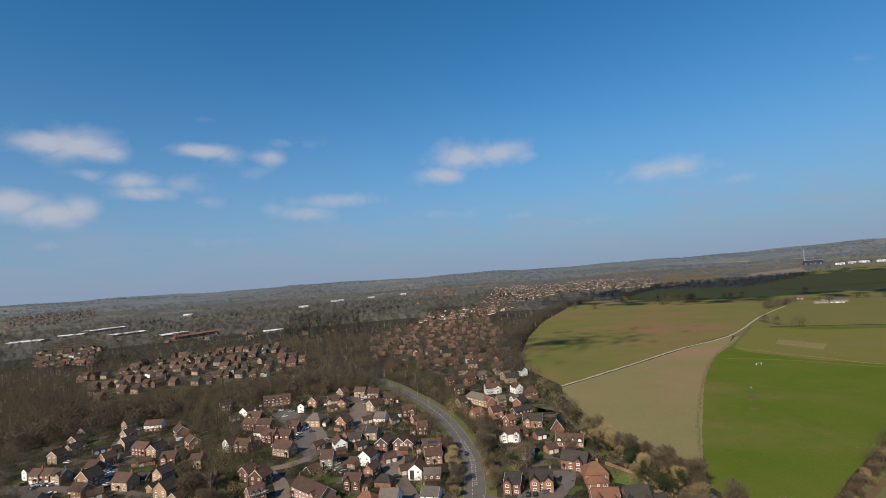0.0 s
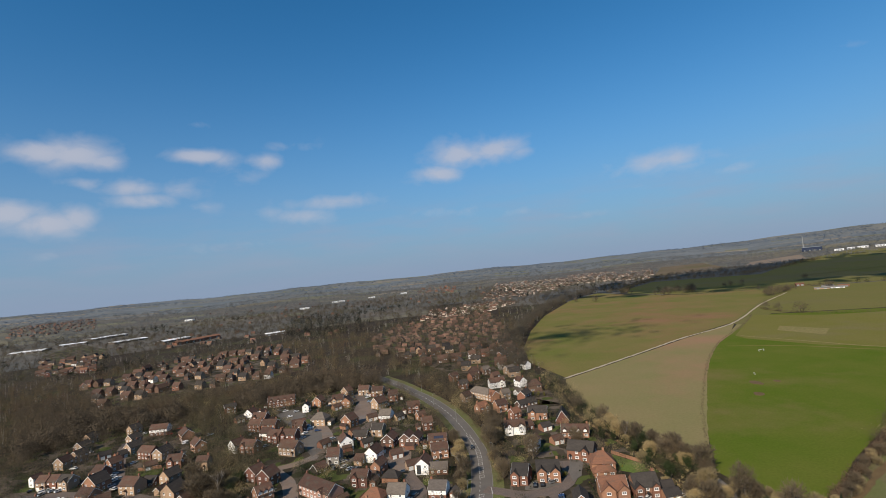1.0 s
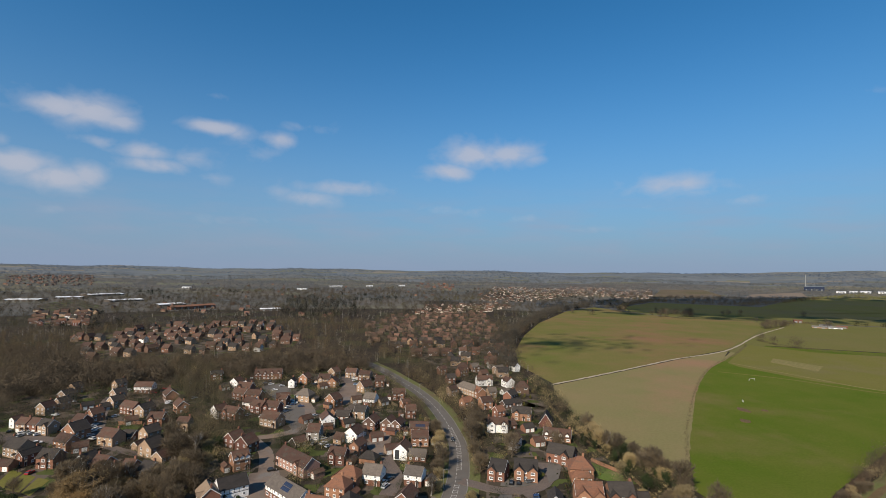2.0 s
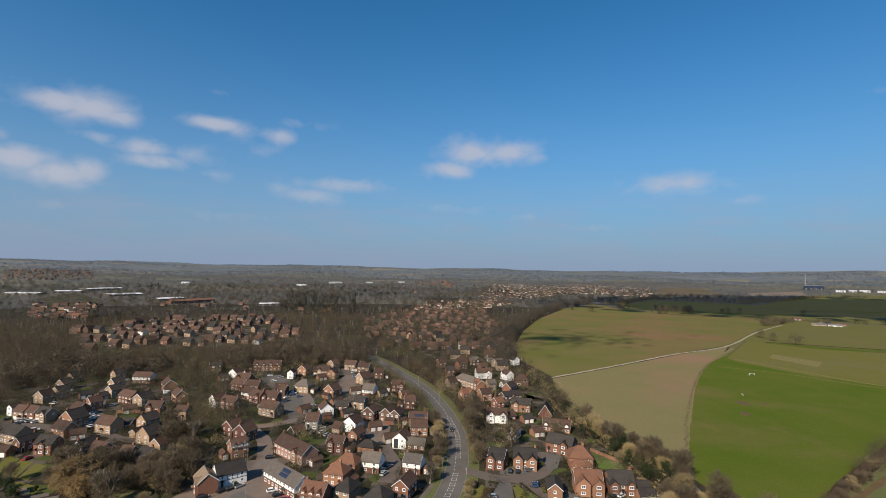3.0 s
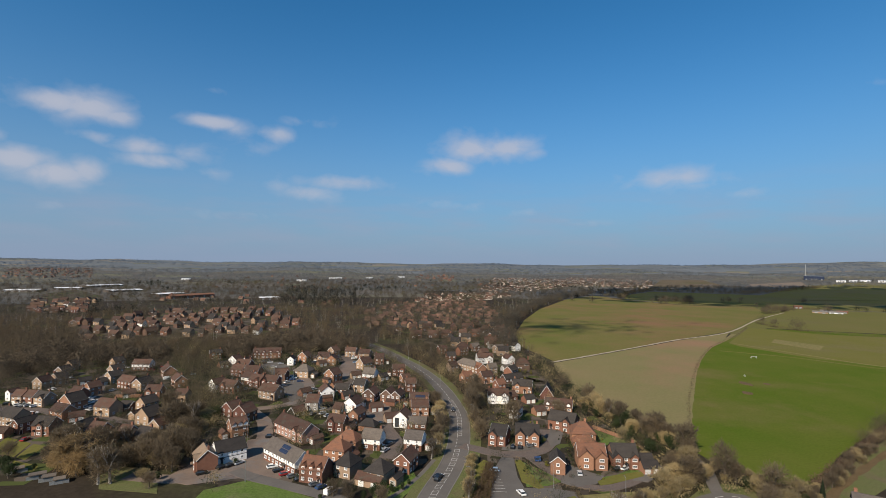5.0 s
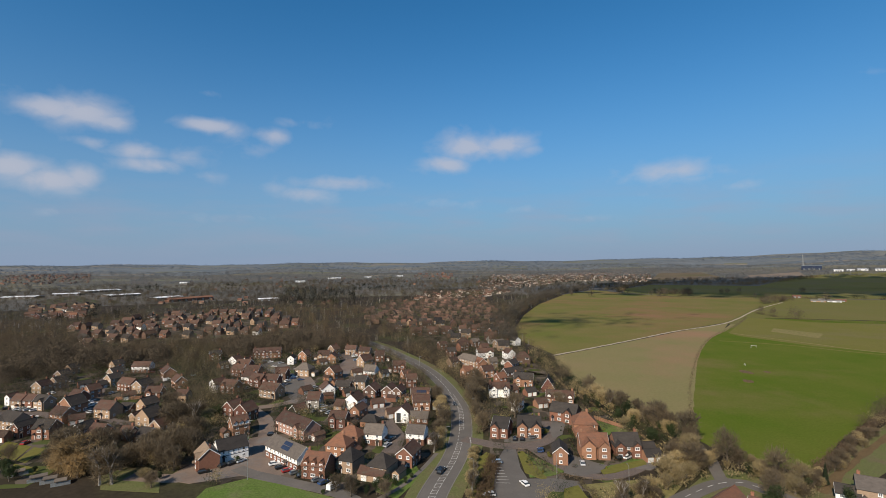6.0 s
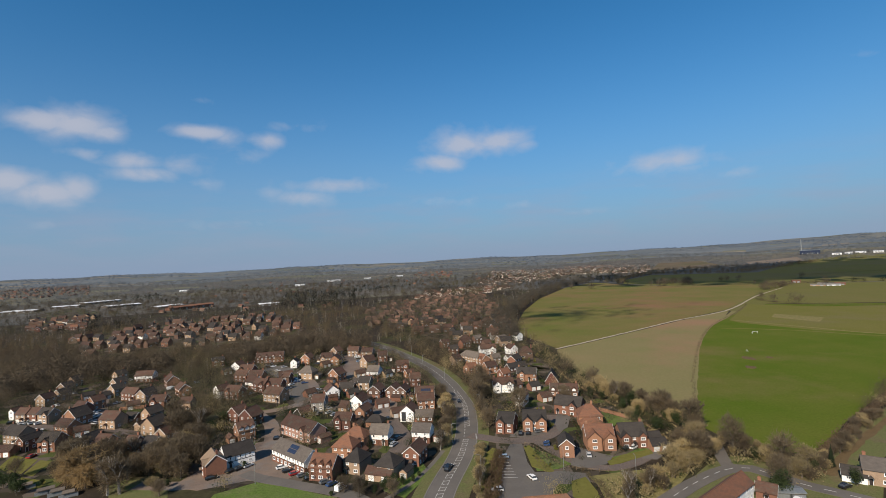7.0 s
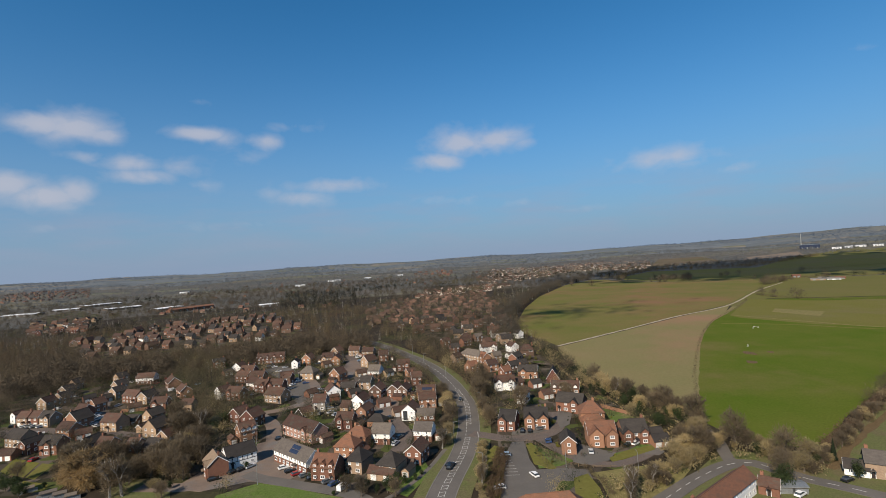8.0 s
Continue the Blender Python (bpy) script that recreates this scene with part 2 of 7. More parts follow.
M["fence"] = material("weathered_fence_boards", (0.160, 0.116, 0.076), (0.120, 0.092, 0.064), 0.8, 0.9, 0.01, 9, 0.15, 0.25)
M["far_roof"] = material("town_roofs", (0.125, 0.062, 0.045), (0.074, 0.046, 0.037), 0.01, 0.85, 0, 6, 0.2, 0.45, island=True, where="World")
M["village_roof"] = material("village_red_roofs", (0.144, 0.078, 0.056), (0.076, 0.053, 0.044), 0.012, 0.85, 0, 6, 0.2, 0.4, island=True, where="World")
M["town_white"] = material("town_white_walls", (0.62, 0.57, 0.50), (0.28, 0.19, 0.145), 0.02, 0.85, 0, 6, 0.2, 0.3, island=True, where="World")
M["far_wall"] = material("town_walls", (0.169, 0.126, 0.094), (0.099, 0.065, 0.047), 0.01, 0.85, 0, 6, 0.2, 0.4, island=True, where="World")
M["shed"] = material("pale_metal_cladding", (0.66, 0.67, 0.68), (0.58, 0.59, 0.61), 0.02, 0.6, 0, 6, 0.3, 0.12, where="World")
# plants
M["bark"] = material("grey_brown_bark", (0.092, 0.076, 0.060), (0.128, 0.108, 0.088), 1.5, 0.95, 0.02, 8, 0.1, 0.2)
M["birch"] = material("pale_birch_bark", (0.368, 0.344, 0.312), (0.240, 0.216, 0.192), 1.2, 0.9, 0.01, 8, 0.1, 0.15)
M["twig"] = material("bare_twigs", (0.184, 0.143, 0.093), (0.132, 0.104, 0.071), 0.3, 0.95, 0, 6, 0.1, 0.3, thin=0.45)
M["twig_red"] = material("russet_twigs", (0.420, 0.330, 0.172), (0.330, 0.262, 0.142), 0.3, 0.95, 0, 6, 0.1, 0.25, thin=0.45)
M["twig_olive"] = material("olive_budding_twigs", (0.398, 0.317, 0.162), (0.288, 0.232, 0.125), 0.3, 0.95, 0, 6, 0.1, 0.25, thin=0.45)
M["willow"] = material("golden_willow_twigs", (0.354, 0.246, 0.122), (0.266, 0.189, 0.097), 0.3, 0.95, 0, 6, 0.1, 0.15, thin=0.45)
M["beech"] = material("brown_beech_leaves", (0.120, 0.082, 0.052), (0.091, 0.066, 0.042), 0.4, 0.9, 0, 6, 0.1, 0.2, thin=0.45)
M["leaf"] = material("evergreen_leaves", (0.032, 0.047, 0.016), (0.048, 0.065, 0.023), 0.4, 0.7, 0, 6, 0.3, 0.35, thin=0.45)
M["yellow"] = material("yellow_green_leaves", (0.240, 0.216, 0.040), (0.176, 0.176, 0.032), 0.5, 0.7, 0, 6, 0.3, 0.15, thin=0.45)
M["conifer"] = material("dark_conifer_needles", (0.021, 0.032, 0.018), (0.032, 0.044, 0.022), 0.3, 0.85, 0, 6, 0.2, 0.3, thin=0.45)
M["wood"] = material("bare_woodland_twigs", (0.144, 0.111, 0.068), (0.089, 0.070, 0.046), 0.10, 0.95, 0, 6, 0.02, 0.10, island=True, where="World", c3=(0.126, 0.107, 0.057), thin=0.2)
# the same bare twigs in a darker, greyer tone
M["wood_grey"] = material("grey_woodland_twigs", (0.120, 0.096, 0.068), (0.078, 0.063, 0.046), 0.10, 0.95, 0, 6, 0.02, 0.10, island=True, where="World", thin=0.2)
# two paler, greyer twig colours for far trees: distance haze put into the colour
M["haze_pale_wood"] = material("haze_pale_twigs", (0.139, 0.119, 0.090), (0.102, 0.088, 0.067), 0.06, 0.95, 0, 6, 0.02, 0.10, island=True, where="World", thin=0.5)
M["haze_brown_wood"] = material("haze_brown_twigs", (0.133, 0.109, 0.082), (0.095, 0.080, 0.062), 0.06, 0.95, 0, 6, 0.02, 0.10, island=True, where="World", thin=0.5)
# the same bare twigs in a redder tone
M["wood_reddish"] = material("reddish_woodland_twigs", (0.140, 0.096, 0.063), (0.093, 0.067, 0.046), 0.10, 0.95, 0, 6, 0.02, 0.10, island=True, where="World", thin=0.2)
M["ash"] = material("bare_ash_twigs", (0.117, 0.102, 0.062), (0.081, 0.071, 0.043), 0.10, 0.95, 0, 6, 0.02, 0.10, island=True, where="World", thin=0.2)
# the two farthest woods carry distance haze as a blue-grey base colour
M["haze_grey_wood"] = material("haze_grey_hill_woods", (0.217, 0.208, 0.194), (0.142, 0.150, 0.156), 0.005, 0.95, 0, 6, 0.02, 0.12, island=True, where="World", c3=(0.140, 0.150, 0.147), thin=0.5)
M["haze_blue_wood"] = material("haze_blue_horizon_woods", (0.140, 0.170, 0.215), (0.104, 0.134, 0.182), 0.0022, 0.95, 0, 6, 0.1, 0.2, island=True, where="World", c3=(0.150, 0.142, 0.122), stretch=(0.35, 1, 1), thin=0.5)
M["needles"] = material("pine_wood_needles", (0.024, 0.028, 0.020), (0.034, 0.034, 0.026), 0.08, 0.9, 0, 6, 0.02, 0.12, island=True, where="World", thin=0.5)


def garden_ground():
    """Plots of lawn, bed and paving, each a few metres across."""
    m = material("garden_ground", (0.055, 0.058, 0.026), (0.080, 0.066, 0.040), 0.2, 0.95, 0.04, 10, 0.1, where="World")
    nt = m.node_tree
    b = nt.nodes["Principled BSDF"]
    old = b.inputs["Base Color"].links[0].from_socket
    geo = nt.nodes.new("ShaderNodeNewGeometry")
    vo = nt.nodes.new("ShaderNodeTexVoronoi")
    vo.distance, vo.inputs["Scale"].default_value = "CHEBYCHEV", 0.13
    nt.links.new(geo.outputs["Position"], vo.inputs["Vector"])
    sp = nt.nodes.new("ShaderNodeSeparateColor")
    nt.links.new(vo.outputs["Color"], sp.inputs[0])
    cr = nt.nodes.new("ShaderNodeValToRGB")
    cr.color_ramp.interpolation = "CONSTANT"
    e = cr.color_ramp.elements
    e[0].color, e[1].color, e[1].position = (0.026, 0.021, 0.015, 1), (0.054, 0.043, 0.035, 1), 0.26
    for pos, c in ((0.46, (0.106, 0.085, 0.070, 1)), (0.68, (0.061, 0.077, 0.021, 1)), (0.82, (0.027, 0.026, 0.014, 1))):
        e.new(pos).color = c
    nt.links.new(sp.outputs[0], cr.inputs[0])
    mx = nt.nodes.new("ShaderNodeMix")
    mx.data_type, mx.inputs[0].default_value = "RGBA", 0.85
    nt.links.new(old, mx.inputs[6])
    nt.links.new(cr.outputs[0], mx.inputs[7])
    nt.links.new(mx.outputs[2], b.inputs["Base Color"])
    return m


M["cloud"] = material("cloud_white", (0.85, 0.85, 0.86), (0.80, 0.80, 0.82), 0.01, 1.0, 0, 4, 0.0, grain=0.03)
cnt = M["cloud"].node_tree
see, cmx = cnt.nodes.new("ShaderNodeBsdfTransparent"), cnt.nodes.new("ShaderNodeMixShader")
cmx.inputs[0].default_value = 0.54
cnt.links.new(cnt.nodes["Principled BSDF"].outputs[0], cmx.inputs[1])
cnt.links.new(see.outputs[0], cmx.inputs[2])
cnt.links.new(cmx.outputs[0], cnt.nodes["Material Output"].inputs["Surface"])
M["mud"] = material("bare_mud", (0.120, 0.084, 0.044), (0.096, 0.068, 0.036), 0.2, 0.95, 0, 9, 0.1, where="World")
M["gardens"] = garden_ground()

# ---- building helpers ----
def mesh_of(name, verts, faces, mats, idx=None):
    me = bpy.data.meshes.new(name)
    me.from_pydata([tuple(v) for v in verts], [], [tuple(f) for f in faces])
    for m in (mats if isinstance(mats, (list, tuple)) else [mats]):
        me.materials.append(m)
    if idx is not None:
        me.polygons.foreach_set("material_index", idx)
    me.update()
    return me


def part(name, me, parent=None, label="", at=None):
    """Links a mesh as one object under a thing or a part."""
    ob = new(name, me)
    if parent is not None:
        ob.parent = parent
    if at is not None:
        ob.matrix_basis = at
    if label:
        ob["label"] = label
    return ob


class Shape:
    """Collects boxes, prisms and quads of one mesh."""

    def __init__(self):
        self.v, self.f = [], []

    def add(self, verts, faces):
        n = len(self.v)
        self.v += list(verts)
        self.f += [tuple(i + n for i in f) for f in faces]
        return self

    def box(self, x0, y0, z0, x1, y1, z1):
        return self.add([(x0, y0, z0), (x1, y0, z0), (x1, y1, z0), (x0, y1, z0), (x0, y0, z1), (x1, y0, z1), (x1, y1, z1), (x0, y1, z1)],
                        [(3, 2, 1, 0), (4, 5, 6, 7), (0, 1, 5, 4), (1, 2, 6, 5), (2, 3, 7, 6), (3, 0, 4, 7)])

    def bar(self, a, b, r0, r1, n=5):
        """A tapered tube from a to b."""
        a, b = Vector(a), Vector(b)
        q = (b - a).to_track_quat("Z", "Y")
        ring = [q @ Vector((math.cos(2 * math.pi * i / n), math.sin(2 * math.pi * i / n), 0)) for i in range(n)]
        vs = [a + r0 * c for c in ring] + [b + r1 * c for c in ring]
        return self.add([tuple(v) for v in vs], [(i, (i + 1) % n, n + (i + 1) % n, n + i) for i in range(n)] + [tuple(range(n, 2 * n))])

    def mesh(self, name, mats, idx=None):
        return mesh_of(name, self.v, self.f, mats, idx)


def area(name, outline, z, mat, label, category, thick=0.0):
    """A level piece of ground with this outline, its edge turned down."""
    n = len(outline)
    vs = [(x, y, z) for x, y in outline] + [(x, y, z - 0.4 - thick) for x, y in outline]
    me = mesh_of(name, vs, [tuple(range(n))] + [(i, i + n, (i + 1) % n + n, (i + 1) % n) for i in range(n)], mat)
    if me.polygons[0].normal.z < 0:
        me.flip_normals()
    return tagged(new(name, me), label, category, kind="structure")


def smooth(pts, step=4.0):
    """A flowing line through these points."""
    out = []
    P = [pts[0]] + list(pts) + [pts[-1]]
    for i in range(1, len(P) - 2):
        a, b, c, d = [Vector(p[:2]) for p in P[i - 1:i + 3]]
        n = max(1, int((c - b).length / step))
        for k in range(n):
            t = k / n
            out.append(0.5 * (2 * b + (c - a) * t + (2 * a - 5 * b + 4 * c - d) * t * t + (3 * b - a - 3 * c + d) * t ** 3))
    out.append(Vector(P[-1][:2]))
    return out


def sides(line):
    res = []
    for i, p in enumerate(line):
        d = line[min(i + 1, len(line) - 1)] - line[max(i - 1, 0)]
        d.normalize()
        res.append(Vector((d.y, -d.x)))
    return res


def ribbon(name, pts, width, z, mat, label, category, offset=0.0, step=4.0, wob=0.0, height=0.3):
    """A band of ground along a line; offset shifts it to the line's right."""
    line = smooth(pts, step)
    nr = sides(line)
    rg = random.Random(len(pts) * 7 + int(width * 10))
    vs, fs = [], []
    for p, n in zip(line, nr):
        w0, w1 = width / 2 + rg.uniform(-wob, wob), width / 2 + rg.uniform(-wob, wob)
        for a in (p + n * (offset - w0), p + n * (offset + w1)):
            vs.append((a.x, a.y, z))
        for a in (p + n * (offset - w0), p + n * (offset + w1)):
            vs.append((a.x, a.y, z - height))
    for i in range(len(line) - 1):
        k = 4 * i
        fs += [(k, k + 1, k + 5, k + 4), (k + 1, k + 3, k + 7, k + 5), (k + 2, k, k + 4, k + 6)]
    return tagged(new(name, mesh_of(name, vs, fs, mat)), label, category, kind="structure")


def inside(px, py, outline):
    """Which of these points lie inside the outline."""
    res = np.zeros(len(px), bool)
    n = len(outline)
    for i in range(n):
        (x0, y0), (x1, y1) = outline[i], outline[(i + 1) % n]
        if y0 == y1:
            continue
        res ^= ((y0 > py) != (y1 > py)) & (px < (x1 - x0) * (py - y0) / (y1 - y0) + x0)
    return res


def away(px, py, pts):
    """Distance of points from a line."""
    best = np.full(len(px), 1e9)
    for (x0, y0), (x1, y1) in zip(pts[:-1], pts[1:]):
        dx, dy = x1 - x0, y1 - y0
        t = np.clip(((px - x0) * dx + (py - y0) * dy) / (dx * dx + dy * dy), 0, 1)
        best = np.minimum(best, np.hypot(px - x0 - t * dx, py - y0 - t * dy))
    return best


# ---- the lie of the land ----
def step01(v, a, b):
    t = np.clip((v - a) / (b - a), 0, 1)
    return t * t * (3 - 2 * t)


def height(x, y):
    """Level near by, rising all round to a rim shaped to fit the camera's skyline."""
    x, y = np.asarray(x, float), np.asarray(y, float)
    r, az = np.hypot(x, y), np.degrees(np.arctan2(x, y))
    up = np.clip((r - 1700) / 3100, 0, 1)
    rim = 87 + 40 * step01(az, 18, 44) + 16 * step01(-az, 30, 44) + 5 * np.sin(az * 0.35) + 3 * np.sin(az * 1.1 + 1)
    roll = 7 * np.sin(x / 310 + 1.3) * np.sin(y / 260) + 5 * np.sin(x / 170 + y / 400)
    return rim * up ** 1.15 + roll * step01(r, 1900, 2600) * (1 - 0.6 * up)


radii = [0, 60, 120, 200, 300, 450, 650, 900, 1200, 1500] + [1600 + 100 * i for i in range(34)]
SECT = 180
gv, gf = [(0, 0, 0)], []
for r in radii[1:]:
    for k in range(SECT):
        a = 2 * math.pi * k / SECT
        gx, gy = r * math.sin(a), r * math.cos(a)
        gv.append((gx, gy, float(height(gx, gy))))
for k in range(SECT):
    gf.append((0, 1 + (k + 1) % SECT, 1 + k))
for i in range(len(radii) - 2):
    for k in range(SECT):
        a, b = 1 + i * SECT + k, 1 + i * SECT + (k + 1) % SECT
        gf.append((a, b, b + SECT, a + SECT))
# land colours turn paler and bluer outward, with distance haze painted in
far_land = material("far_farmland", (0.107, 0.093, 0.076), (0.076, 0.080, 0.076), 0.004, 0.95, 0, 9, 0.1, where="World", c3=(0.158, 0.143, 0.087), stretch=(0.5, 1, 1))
haze_hill_land = material("haze_horizon_farmland", (0.132, 0.142, 0.146), (0.100, 0.116, 0.126), 0.003, 0.95, 0, 9, 0.1, where="World", c3=(0.160, 0.150, 0.115), stretch=(0.4, 1, 1))
haze_olive = material("haze_olive_fields", (0.150, 0.148, 0.100), (0.130, 0.134, 0.098), 0.004, 0.95, 0, 9, 0.02, where="World", grain=0.1)
haze_tan = material("haze_tan_fields", (0.215, 0.185, 0.140), (0.185, 0.165, 0.128), 0.004, 0.95, 0, 9, 0.02, where="World", grain=0.1)
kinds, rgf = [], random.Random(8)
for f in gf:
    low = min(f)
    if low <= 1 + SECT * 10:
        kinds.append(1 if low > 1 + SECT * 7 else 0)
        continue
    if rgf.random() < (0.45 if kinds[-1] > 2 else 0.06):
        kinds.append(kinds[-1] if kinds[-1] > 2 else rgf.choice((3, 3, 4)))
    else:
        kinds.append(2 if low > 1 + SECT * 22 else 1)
ground = new("ground", mesh_of("ground", gv, gf, [M["earth"], far_land, haze_hill_land, haze_olive, haze_tan], kinds))
tagged(ground, "brown leaf litter and rough winter grass reaching haze-tinted hills", "ground", kind="structure")

# ---- plan of the land ----
ESTATE_A = [(-203, 449), (-184, 491), (-127, 496), (-72, 485), (-39, 409), (-6, 312), (-5, 252), (-6, 209), (-22, 190), (-35, 173), (-98, 188), (-114, 227), (-111, 251), (-142, 324)]
ESTATE_B = [(-293, 310), (-335, 430), (-315, 440), (-242, 432), (-181, 363), (-150, 340), (-141, 314), (-158, 293), (-133, 237), (-164, 233), (-209, 221)]
ESTATE_C = [(-465, 624), (-454, 687), (-430, 786), (-286, 830), (-187, 661), (-180, 599), (-210, 554), (-289, 526), (-347, 493)]
ESTATE_D = [(-68, 633), (-131, 865), (-95, 1015), (98, 1097), (79, 719), (75, 465), (78, 347), (55, 350), (46, 372), (24, 413), (1, 477)]
ESTATE_E = [(58, 368), (75, 344), (78, 285), (85, 259), (88, 225), (84, 198), (59, 182), (41, 162), (15, 166), (20, 224), (24, 298), (36, 356)]
ESTATE_F = [(-635, 771), (-938, 1147), (-1029, 1392), (-777, 1138), (-547, 763)]
GREEN = [(111, 221), (129, 261), (151, 306), (210, 412), (266, 495), (318, 554), (350, 586), (410, 665), (760, 520), (330, 335), (226, 260), (172, 220), (147, 198), (133, 188), (123, 195), (113, 208)]
TAN = [(88, 391), (88, 295), (92, 270), (106, 247), (111, 229), (128, 265), (148, 306), (207, 412), (262, 495), (315, 556), (352, 610), (258, 545), (186, 487), (127, 441), (93, 415)]
OLIVE = [(95, 420), (127, 446), (186, 492), (258, 550), (356, 620), (480, 768), (590, 900), (627, 997), (500, 1044), (443, 1214), (412, 1334), (295, 1177), (179, 910), (122, 733), (86, 585), (78, 499)]
PASTURE = [(414, 670), (500, 768), (620, 890), (705, 960), (1100, 800), (780, 520)]
DARK = [(600, 935), (632, 1000), (505, 1050), (450, 1220), (520, 1390), (690, 1600), (900, 1480), (1300, 1700), (1700, 1500), (1110, 815), (715, 970)]
HILL = [(765, 1794), (1026, 2311), (1194, 2255), (1051, 1809)]
HILL_PALE = [(1117, 1816), (1246, 1989), (1437, 1969), (1322, 1783)]
TRACK = [(93, 419), (127, 445), (186, 491), (258, 549), (356, 618), (489, 768), (614, 889)]
ROAD = [(-8, 150), (-5, 170), (-2, 183), (3, 201), (6, 216), (8, 233), (9, 253), (9, 273), (6, 296), (1, 324), (-8, 359), (-22, 397), (-35, 425), (-51, 459), (-74, 500), (-96, 541)]
SIDE = [(9, 227), (17, 222), (25, 218), (39, 219), (48, 229), (51, 249)]
DRIVE = [(37, 215), (43, 200), (49, 190), (58, 186), (69, 190), (80, 199)]
LANE = [(-118, 193), (-105, 191), (-95, 191), (-86, 195), (-79, 203), (-80, 228), (-90, 258), (-103, 277), (-93, 284), (-84, 296), (-85, 325), (-103, 368)]
LOOP = [(-80, 199), (-73, 194), (-58, 187), (-35, 176), (-26, 166)]
SOUTH = [(50, 150), (65, 160), (80, 171), (96, 180), (105, 180), (109, 174), (114, 166), (121, 159), (128, 151)]
SPUR = [(98, 181), (101, 191), (105, 202), (106, 214)]

BRIDLE = [(68.8, 431), (73.2, 416), (76.4, 362), (76.7, 314), (81.2, 284), (86, 254), (88.6, 233), (90, 211)]
COURT_A = [(-72.4, 276.8), (-60.9, 280.5), (-47.0, 292.8), (-33.0, 276.6), (-27.9, 252.0), (-21.1, 231.1), (-22.8, 211.7)]
COURT_B = [(-86.2, 321.8), (-70.2, 326.2), (-60.3, 351.1), (-69.4, 396.5), (-87.8, 442.0)]
STREET_W = [(-247.2, 274.0), (-216.7, 273.5), (-194.9, 264.4), (-190.1, 272.0), (-200.6, 293.1), (-224.9, 332.9), (-238.7, 361.5)]
STREET_X = [(-190.1, 272.0), (-160.9, 256.6), (-141.1, 249.1)]

COURTYARD = [(-104, 190), (-92, 186), (-76, 192), (-62, 190), (-56, 198), (-70, 222), (-76, 236), (-88, 232), (-84, 212), (-100, 203)]

FORECOURT = [(-143.7, 397.6), (-133.0, 409.0), (-117.4, 390.1), (-110.7, 364.5), (-92.2, 337.4), (-82.8, 304.3), (-86.9, 292.5), (-101.9, 320.1), (-120.8, 360.4)]
RED_COURT = [(-44.8, 287.7), (-34.1, 293.2), (-28.1, 284.0), (-27.4, 260.7), (-29.9, 251.5), (-37.1, 260.0)]
NORTH_COURT = [(-78.6, 375.3), (-80.6, 408.5), (-73.5, 415.3), (-65.0, 384.9), (-63.7, 351.9), (-70.0, 343.9)]

VILLAGE_GREEN = [(-84, 182), (-72, 190), (-58, 184), (-36, 173), (-30, 160), (-84, 165)]

CAR_PARK = [(16, 200), (20, 200), (25, 214), (30, 214), (29, 195), (30, 186), (40, 186), (48, 183), (47, 175), (36, 176), (30, 164), (12, 160)]


def far_area(name, outline, lift, mat, label, category):
    """A field that follows the slope of the land."""
    n = len(outline)
    cx, cy = sum(p[0] for p in outline) / n, sum(p[1] for p in outline) / n
    rings = 6
    vs, fs = [(cx, cy, float(height(cx, cy)) + lift)], []
    for r in range(1, rings + 1):
        for x, y in outline:
            px, py = cx + (x - cx) * r / rings, cy + (y - cy) * r / rings
            vs.append((px, py, float(height(px, py)) + lift))
    for i in range(n):
        fs.append((0, 1 + i, 1 + (i + 1) % n))
    for r in range(rings - 1):
        for i in range(n):
            a, b = 1 + r * n + i, 1 + r * n + (i + 1) % n
            fs.append((a, a + n, b + n, b))
    me = mesh_of(name, vs, fs, mat)
    if me.polygons[0].normal.z < 0:
        me.flip_normals()
    return tagged(new(name, me), label, category, kind="structure")


area("field", GREEN, 0.10, M["green_crop"], "bright green field of young crop", "field")
area("field", TAN, 0.11, M["tan_crop"], "pale brown stubble field", "field")
area("field", OLIVE, 0.10, M["olive_crop"], "olive-brown field of sparse crop", "field")
area("field", [(352, 622), (476, 770), (586, 902), (625, 1002), (720, 975), (700, 955), (612, 880), (500, 764), (410, 664)], 0.07, M["pasture"], "rough grass beside the chalky track", "field")
area("field", PASTURE, 0.09, M["pasture"], "dull green pasture beyond the track", "field")
area("field", DARK, 0.08, M["pasture"], "dull green pasture under the cloud's shade", "field")
far_area("field", HILL, 0.8, M["hill_crop"], "brown hill field among woods", "field")
far_area("field", [(885, 1222), (870, 1372), (1240, 1730), (1560, 1850), (1900, 1900), (1600, 1500), (1143, 1250)], 0.5, M["pasture"], "dark green pasture sloping up to the works", "field")
far_area("field", HILL_PALE, 0.8, M["hill_pale"], "pale brown hill field among woods", "field")
area("field", [(305, 530), (350, 588), (411, 664), (461, 605), (600, 560), (540, 430), (367, 414), (332, 447), (304, 509)], 0.14, M["pale_green"], "paler mown grass above the green crop", "field")
area("field", [(375, 562), (396, 516), (370, 489), (355, 537)], 0.18, M["pale_strip"], "dry pale cricket square", "field")
ribbon("field_margin", [(268, 482), (315, 451), (357, 403), (440, 350)], 2.2, 0.17, M["pale_green"], "pale grass strip across the green field", "field margin", wob=0.4)
ribbon("field_margin", [(309, 527), (340, 458), (365, 412), (430, 370)], 2.5, 0.19, M["pale_strip"], "pale grass strip across the green field", "field margin", wob=0.4)
